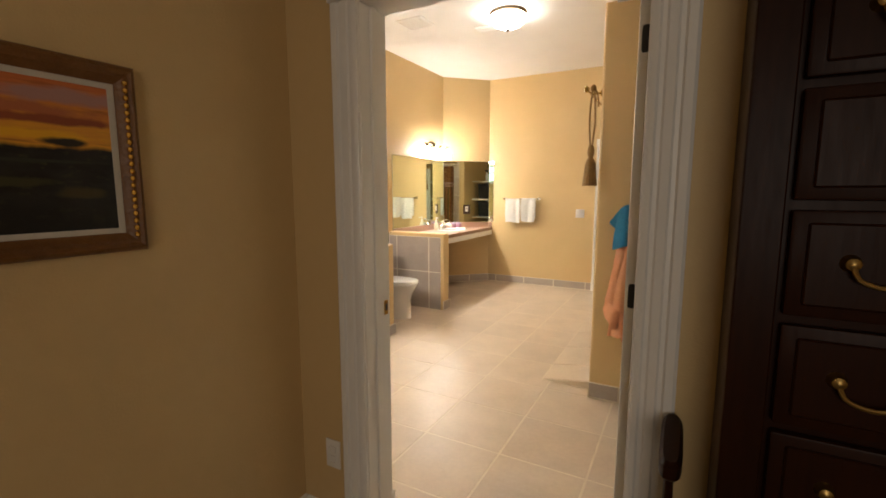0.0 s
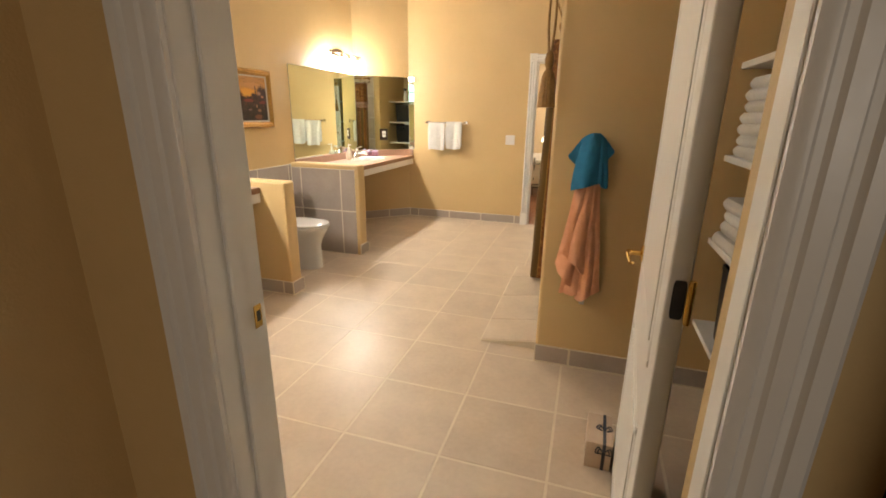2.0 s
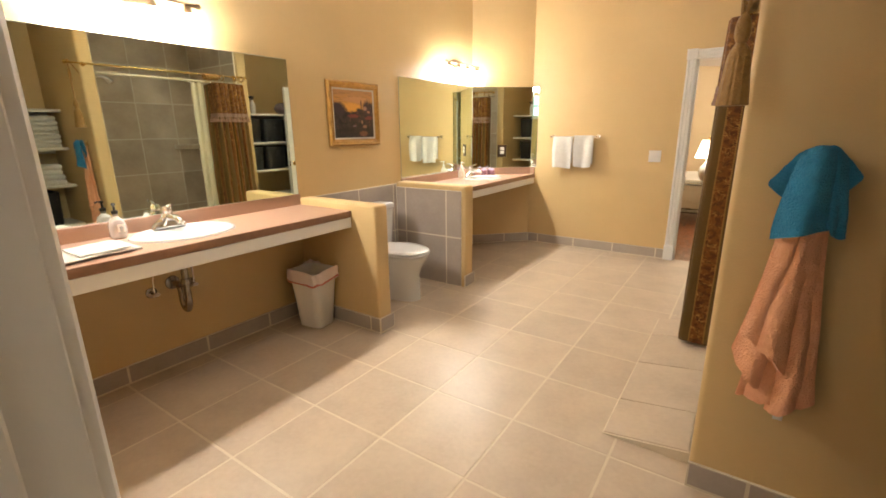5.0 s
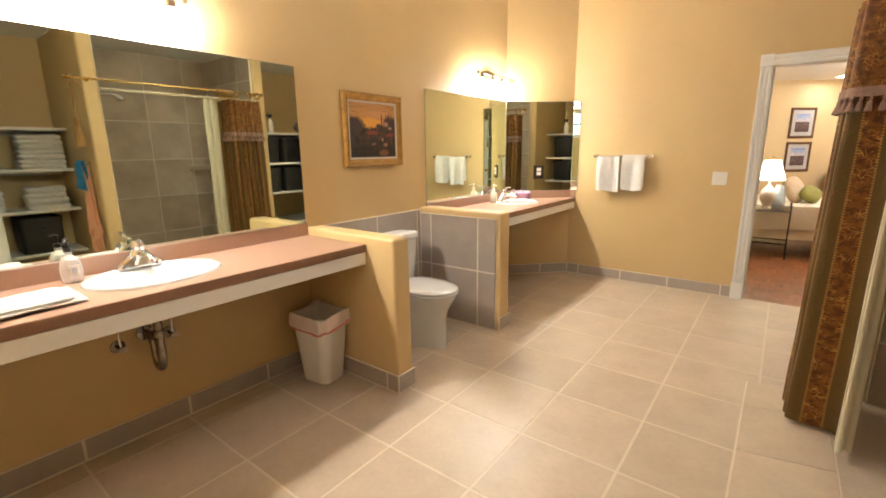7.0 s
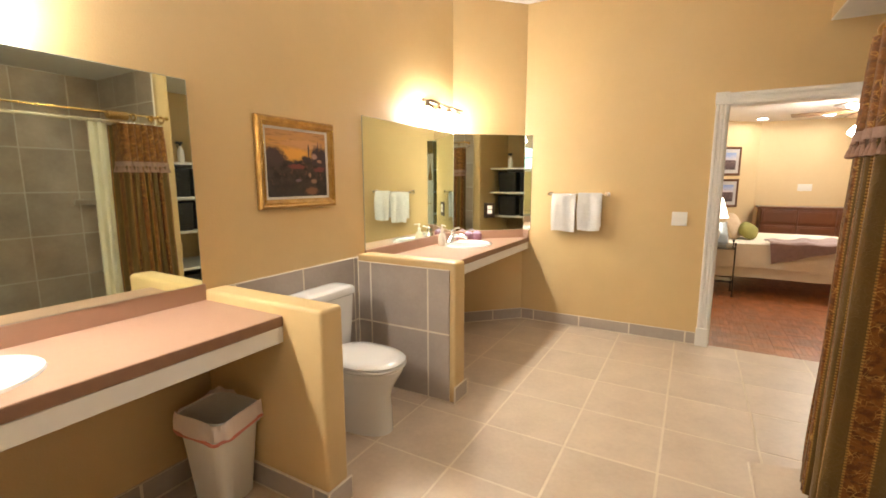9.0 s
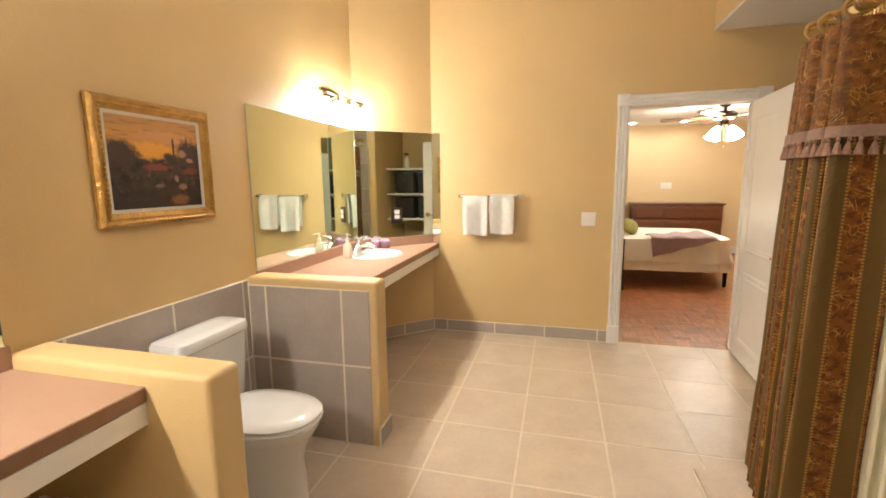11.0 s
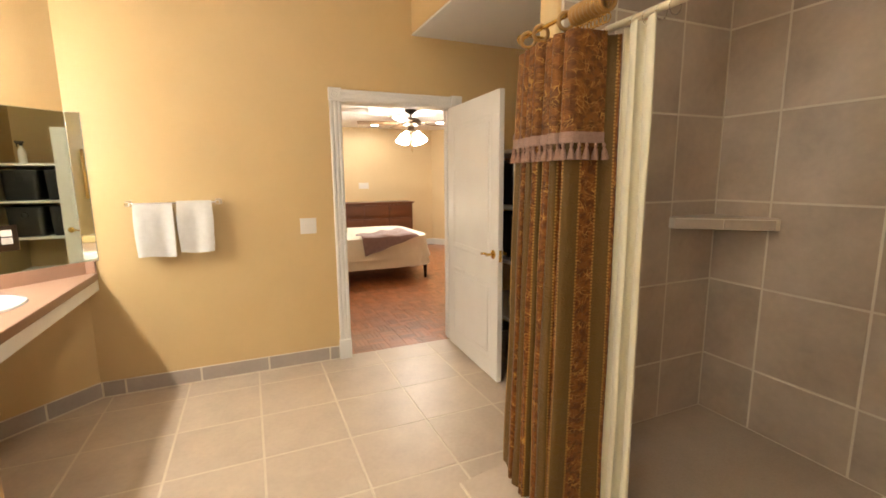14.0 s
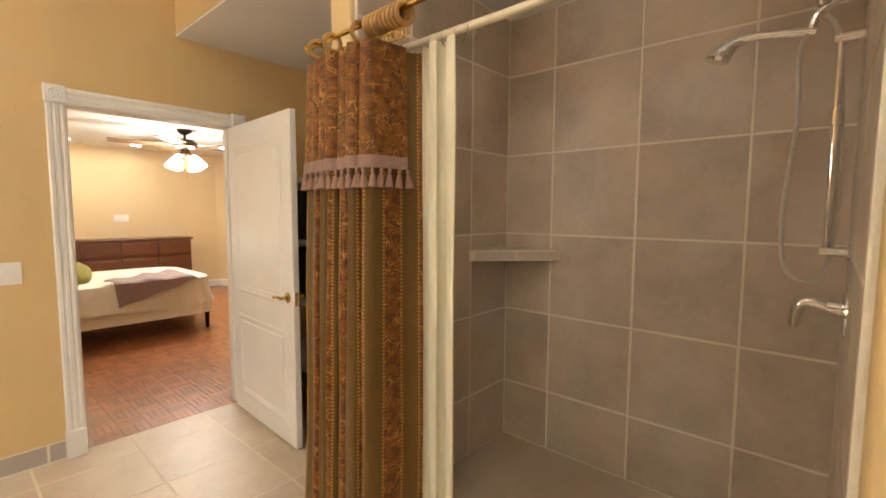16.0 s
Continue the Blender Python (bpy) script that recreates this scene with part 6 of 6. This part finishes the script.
def throw_f(u, v):
    x = 0.02 + 0.78 * u + 0.06 * v
    z = 0.652 + 0.012 * noise.noise((u * 6, v * 5, 2)) + 0.010 * math.sin(u * 14 + v * 4)
    if v > 0.5:
        t = (v - 0.5) * 2
        y = -BW - 0.045 - 0.02 * t
        z = 0.645 - t * (0.26 - 0.24 * u) + 0.006 * math.sin(u * 16)
    else:
        y = -BW - 0.02 + (0.5 - v) * 2 * (0.25 + 0.5 * u)
    return (x, y, z)


throw = thing("throw_blanket", "mauve throw blanket draped over the bed edge", "blanket", -0.26, 9.52, 0.018)
part("cloth", sheet(BM(), 44, 36, throw_f, 0.012), surf("mauve_throw", (0.30, 0.20, 0.19), (0.22, 0.145, 0.14), 20, 0.9, bump=0.5, bscale=120, sheen=0.3), throw)


def pillow(label, x, y, z, tilt, w, h, material):
    base = thing("pillow", label, "pillow", x, y, z)
    bm = BM()
    rings = []
    for q in range(9):
        t = q / 8 * 2 - 1
        k = math.sqrt(max(0.0, 1 - t * t)) ** 0.6
        rings.append([(px, t * 0.07, pz) for px, pz, _ in ring(0, 0, 0, w / 2 * max(k, 0.05), h / 2 * max(k, 0.05), 36, 3.2)])
    loft(bm, rings)
    bmesh.ops.transform(bm, matrix=pose(0, 0, h / 2 * 0.9, 0, tilt, 0) @ pose(0, 0, 0, 0, 0, 70), verts=bm.verts)
    part("cushion", bm, material, base)


pillow("beige tasselled pillow standing at the head of the bed", -0.56, 9.42, 0.63, -28, 0.46, 0.36, surf("beige_pillow", (0.56, 0.44, 0.30), (0.46, 0.34, 0.22), 16, 0.85, bump=0.4, bscale=80))
pillow("olive green pillow leaning at the head of the bed", -0.38, 9.40, 0.63, -58, 0.36, 0.24, surf("olive_pillow", (0.26, 0.24, 0.055), (0.20, 0.18, 0.04), 16, 0.85, bump=0.3, bscale=80))

dresser = thing("dresser", "long dark cherry dresser with panelled drawers along the wall", "dresser", -0.06, BY - 0.47, 0)
DW = 1.56
part("carcass", box(BM(), 0.02, DW - 0.02, 0.012, 0.455, 0.06, 0.945, 0.004), CHERRY, dresser)
part("top", box(BM(), -0.01, DW + 0.01, -0.02, 0.468, 0.946, 0.98, 0.008, 2), CHERRY, dresser)
part("plinth", box(BM(), 0.0, DW, -0.004, 0.46, 0.0, 0.06, 0.004), CHERRY, dresser)
for i in range(3):
    for j, (z0, z1) in enumerate(((0.08, 0.66), (0.69, 0.925))):
        bm = box(BM(), 0.04 + i * 0.50, 0.52 + i * 0.50, -0.008, 0.013, z0, z1, 0.005, 2)
        box(bm, 0.075 + i * 0.50, 0.485 + i * 0.50, -0.012, -0.007, z0 + 0.03, z1 - 0.03, 0.003)
        part("drawer", bm, CHERRY, dresser)

IRON = surf("wrought_iron", (0.03, 0.027, 0.025), (0.05, 0.045, 0.04), 30, 0.5, metal=0.6)
ns = thing("nightstand", "black iron nightstand with a glass top", "side table", -0.84, 8.60, 0)
for x in (-0.26, 0.26):
    for y in (-0.17, 0.17):
        bm = BM()
        tube(bm, [(x * 1.03, y * 1.03, 0.0), (x, y, 0.3), (x, y, 0.64)], 0.008, 8)
        lathe(bm, [(0.004, 0.64), (0.013, 0.65), (0.013, 0.66), (0.003, 0.675)], x, y, 0, 10)
        lathe(bm, [(0.016, 0.0), (0.016, 0.008), (0.008, 0.02)], x * 1.03, y * 1.03, 0, 10)
        part("leg", bm, IRON, ns)
for z_ in (0.59, 0.18):
    bm = BM()
    tube(bm, [(-0.26, -0.17, z_), (0.26, -0.17, z_)], 0.006, 8)
    tube(bm, [(-0.26, 0.17, z_), (0.26, 0.17, z_)], 0.006, 8)
    tube(bm, [(-0.26, -0.17, z_), (-0.26, 0.17, z_)], 0.006, 8)
    tube(bm, [(0.26, -0.17, z_), (0.26, 0.17, z_)], 0.006, 8)
    part("rail", bm, IRON, ns)
    part("glass_shelf", box(BM(), -0.25, 0.25, -0.16, 0.16, z_ + 0.007, z_ + 0.015), glass("shelf_glass_%d" % int(z_ * 100), (0.8, 0.9, 0.88)), ns, "clear glass")
lamp = thing("table_lamp", "white ceramic table lamp with a lit shade on the nightstand", "table lamp", -0.83, 8.56, 0.606)
part("base", lathe(BM(), [(0.05, 0.0), (0.055, 0.012), (0.035, 0.03), (0.075, 0.10), (0.088, 0.16), (0.075, 0.23), (0.030, 0.28), (0.012, 0.30), (0.010, 0.40)], n=28), PORCELAIN, lamp)
part("shade", lathe(BM(), [(0.155, 0.36), (0.085, 0.60), (0.082, 0.60), (0.150, 0.362)], n=32, cap0=False, cap1=False), SHADEGLOW, lamp, "lit white fabric shade")
part("finial", lathe(BM(), [(0.004, 0.40), (0.004, 0.61), (0.012, 0.62), (0.010, 0.64), (0.002, 0.655)], n=12), BRASS, lamp)
vase = thing("blue_vase", "pale blue glazed vase on the nightstand", "vase", -0.72, 8.70, 0.606)
part("body", lathe(BM(), [(0.05, 0.0), (0.075, 0.04), (0.07, 0.12), (0.055, 0.22), (0.045, 0.27), (0.05, 0.29)], n=28), surf("blue_glaze", (0.42, 0.50, 0.58), (0.50, 0.58, 0.65), 8, 0.2, coat=0.3), vase)
d45 = Vector((-1.8, -1.6, 0)).normalized()
for k, (zc, seed) in enumerate(((1.76, 1.3), (1.20, 5.2))):
    c = Vector((-0.1, BY, 0)) + d45 * 0.62
    framed("picture", "walnut-framed pale landscape print on the bedroom wall", c.x + 0.002, c.y - 0.002, zc, -48.4, 0.46, 0.50, 0.042,
           painting_material("print_%d" % k, (0.22, 0.32, 0.60), (0.60, 0.52, 0.50), (0.16, 0.10, 0.10), (0.36, 0.26, 0.22), seed, 0.06), WALNUT, surf("mat_board_%d" % k, (0.52, 0.50, 0.48), None, 10, 0.9), beads=False, depth=0.022, lw=0.062, scene_="small landscape under a blue sky", liner="wide pale mat board")
wall_plate("light_switch", "white switch plate on the bedroom wall", "light switch", 0.60, BY, 1.30, 0, 0.20, 0.118, 3)

fan = thing("ceiling_fan", "dark bronze ceiling fan with five blades and lit glass shades", "ceiling fan", 0.74, 9.35, 2.45)
fan.matrix_basis = fan.matrix_basis @ Matrix.Scale(1.28, 4)
part("canopy", lathe(BM(), [(0.065, 0), (0.066, -0.02), (0.03, -0.05), (0.012, -0.052), (0.012, -0.10)], n=24), BRONZE, fan)
part("motor", lathe(BM(), [(0.02, -0.09), (0.09, -0.10), (0.115, -0.125), (0.115, -0.165), (0.09, -0.185), (0.04, -0.19), (0.04, -0.225), (0.055, -0.235), (0.05, -0.27), (0.01, -0.275)], n=32), BRONZE, fan)
blade_bm = BM()
box(blade_bm, 0.17, 0.62, -0.062, 0.062, -0.004, 0.004, 0.002)
box(blade_bm, 0.08, 0.20, -0.018, 0.018, -0.008, -0.002, 0.002)
bl = part("blade", blade_bm, wood("fan_blade", (0.22, 0.12, 0.06), (0.15, 0.08, 0.04), 4), fan, "wooden fan blade")
bl.matrix_basis = pose(0, 0, -0.15, 8, 0, 20)
for k in range(1, 5):
    b2 = new("blade", bl.data)
    b2.parent = fan
    b2["label"] = "wooden fan blade"
    b2.matrix_basis = Matrix.Translation((0, 0, -0.15)) @ pose(0, 0, 0, 0, 0, 20 + 72 * k) @ pose(0, 0, 0, 8, 0, 0)
for k in range(4):
    a = math.radians(35 + 90 * k)
    bm = BM()
    pts = [Vector((math.cos(a) * r_, math.sin(a) * r_, z_)) for r_, z_ in ((0.045, -0.25), (0.085, -0.262), (0.12, -0.31), (0.15, -0.37))]
    tube(bm, [pts[0], pts[1]], 0.010, 10)
    arm_ = part("lamp_arm", bm, BRONZE, fan)
    bm = BM()
    tube(bm, pts[1:], [0.022, 0.045, 0.068], 20)
    part("shade", bm, FANGLOW, arm_, "lit frosted glass shade")
bm = BM()
tube(bm, [(0, 0, -0.27), (0.01, 0, -0.45)], 0.0012, 5)
lathe(bm, [(0.002, 0.0), (0.006, -0.01), (0.002, -0.025)], 0.01, 0, -0.45, 8)
part("pull_chain", bm, BRASS, fan)
for x, y in ((-0.15, 11.35), (0.72, 11.35), (1.75, 10.6)):
    dl = thing("downlight", "lit recessed ceiling downlight with a white ring", "downlight", x, y, 2.45, group="bedroom downlights")
    part("trim_ring", torus(BM(), (0, 0, -0.002), (0, 0, 1), 0.085, 0.010, 28, 8), WHITE, dl)
    part("lens", lathe(BM(), [(0.078, -0.001), (0.07, -0.005), (0.01, -0.006)], n=24), SPOT, dl, "glowing lens")

# ---- tiles of floor and walls ----
tiling(floor, (0, 0, 0), (1, 0, 0), (0, 1, 0), cuts(XL, 0.9, TX, T), cuts(Y0 + 0.006, YD + 0.038, TY, T), FLOORTILE, joint=0.008,
       skip=lambda x, y: (x > -0.2 and 3.1 < y < 4.6) or (x < -2.85 and y > 6.1))
# ramp
slope = Vector((0.361, 0, 0.048)).normalized()
tiling(ramp, (-0.735, RY0, 0.009), tuple(slope), (0, 1, 0), [(0.004, 0.360)], cuts(0.0, RY1 - RY0 - 0.004, TY - RY0, T), FLOORTILE, 0.004)
# shower walls: rows at the same heights all round
ROWS = cuts(0.048, ZS - 0.014, 0.392, 0.4573)
tiling(tile_back, (XB - 0.016, 0, 0), (0, -1, 0), (0, 0, 1), [(-b_, -a_) for a_, b_ in cuts(PY1 + 0.012, QY0 - 0.012, 4.306, T)], ROWS, SHOWERTILE, 0.007, 0.008)
tiling(tile_back, (0, QY0 - 0.016, 0), (1, 0, 0), (0, 0, 1), cuts(QX + 0.03, XB - 0.018, 0.545, T), ROWS, SHOWERTILE, 0.007, 0.008)
tiling(tile_back, (0, PY1 + 0.016, 0), (-1, 0, 0), (0, 0, 1), [(-b_, -a_) for a_, b_ in cuts(PX + 0.05, XB - 0.018, 0.545, T)], ROWS, SHOWERTILE, 0.007, 0.008)
# wainscot beside the toilet
wains = thing("wainscot_tiles", "grey square wall tiles around the toilet", "wall tiles", kind="structure")
bm = BM()
box(bm, XL, XL + 0.0098, 3.425, 4.425, 0, 0.898)
box(bm, XL, -2.355, 4.4148, 4.425, 0, 0.870)
box(bm, XL, -2.345, 3.425, 3.4352, 0, 0.875)
part("grout_bed", bm, WALLGROUT, wains, smooth=False)
WR = cuts(0.0, 0.90, 0.452, 0.455)
tiling(wains, (XL + 0.011, 0, 0), (0, 1, 0), (0, 0, 1), cuts(3.432, 4.418, 3.918, T), WR, GREYTILE, 0.005, 0.009)
tiling(wains, (0, 4.413, 0), (1, 0, 0), (0, 0, 1), cuts(XL + 0.012, -2.348, -2.967, T), [(a_, min(b_, 0.872)) for a_, b_ in WR], GREYTILE, 0.005, 0.009)
tiling(wains, (0, 3.437, 0), (-1, 0, 0), (0, 0, 1), [(-b_, -a_) for a_, b_ in cuts(XL + 0.012, -2.345, -2.60, T)], [(a_, min(b_, 0.876)) for a_, b_ in WR], GREYTILE, 0.005, 0.009)
# tile baseboards
BZ = [(0.004, 0.114)]


def base_run(name, o, u, length, first, label):
    base = thing(name, label, "baseboard", kind="structure")
    uu, w = Vector(u), Vector(u).cross(Vector((0, 0, 1)))
    part("mortar", extrude(BM(), [(0, 0), (length, 0), (length, 0.111), (0, 0.111)], o, uu, (0, 0, 1), w * 0.0108), WALLGROUT, base, smooth=False)
    tiling(base, tuple(Vector(o) + w * 0.012), uu, (0, 0, 1), cuts(0.0, length, first, T), BZ, GREYTILE, 0.007, 0.009)
    return base


base_run("baseboard_1", (XL, Y1, 0), (0, 1, 0), 3.285 - Y1, 2.48 - Y1, "grey tile baseboard under the counter")
base_run("baseboard_2", (XL + 0.02, 3.297, 0), (1, 0, 0), 0.757, 0.665, "grey tile baseboard on the low wall")
base_run("baseboard_3", (-2.325, 3.285, 0), (0, 1, 0), 0.152, 9.0, "grey tile baseboard on the low wall end")
base_run("baseboard_4", (-2.315, 4.407, 0), (0, 1, 0), 0.17, 9.0, "grey tile baseboard on the low wall end")
base_run("baseboard_5", (XL, 4.57, 0), (0, 1, 0), 1.27, 0.35, "grey tile baseboard under the corner counter")
base_run("baseboard_6", (XL + 0.004, 5.849, 0), (0.7152, 0.699, 0), 0.737, 0.42, "grey tile baseboard on the angled wall")
base_run("baseboard_7", (-2.55, YD, 0), (1, 0, 0), 2.55 - 0.968, 0.13, "grey tile baseboard beside the bedroom door")
base_run("baseboard_8", (PX - 0.002, PY0, 0), (1, 0, 0), 1.28, 0.199, "grey tile baseboard under the hanging towels")
base_run("baseboard_9", (0.125, YD, 0), (1, 0, 0), 0.75, 0.3, "grey tile baseboard in the alcove")
# mosaic parquet in the bedroom: squares of four strips, laid crosswise
SQ, STRIPS = 0.150, 4
SW_ = SQ / STRIPS
_strip = BM()
box(_strip, -SQ / 2 + 0.0006, SQ / 2 - 0.0006, -SW_ / 2 + 0.0006, SW_ / 2 - 0.0006, -0.012, 0, 0.001)
_sme = mesh_object("plank", _strip, PARQUET, False).data
_proto = bpy.data.objects["plank"]
made = 0
verts, faces = [], []
for row in range(int((BY - YD - 0.05) / SQ)):
    for col_ in range(int(4.8 / SQ)):
        cx, cy = -1.8 + col_ * SQ, YD + 0.04 + SQ / 2 + row * SQ
        for k in range(STRIPS):
            off = (k + 0.5) * SW_ - SQ / 2
            along = (row + col_) % 2
            x, y, dz = (cx, cy + off, random.uniform(-0.0010, 0.0)) if along else (cx + off, cy, random.uniform(-0.0010, 0.0))
            if row < 9 and abs(cx + 0.40) < 0.66 and made < 300:
                pl = _proto if made == 0 else new("plank", _sme)
                pl.matrix_basis = pose(x, y, dz, 0, 0, 0 if along else 90)
                pl.parent = _f
                made += 1
            else:
                hx, hy = (SQ / 2 - 0.0006, SW_ / 2 - 0.0006) if along else (SW_ / 2 - 0.0006, SQ / 2 - 0.0006)
                n0 = len(verts)
                for zz in (-0.012, dz):
                    verts += [(x - hx, y - hy, zz), (x + hx, y - hy, zz), (x + hx, y + hy, zz), (x - hx, y + hy, zz)]
                faces += [(n0 + 4, n0 + 5, n0 + 6, n0 + 7)] + [(n0 + a, n0 + (a + 1) % 4, n0 + 4 + (a + 1) % 4, n0 + 4 + a) for a in range(4)]
_me = bpy.data.meshes.new("planks_beyond")
_me.from_pydata(verts, [], faces)
_me.materials.append(PARQUETREST)
_rest = new("planks_beyond", _me)
_rest.parent = _f
tagged(_rest, kind="stuff")
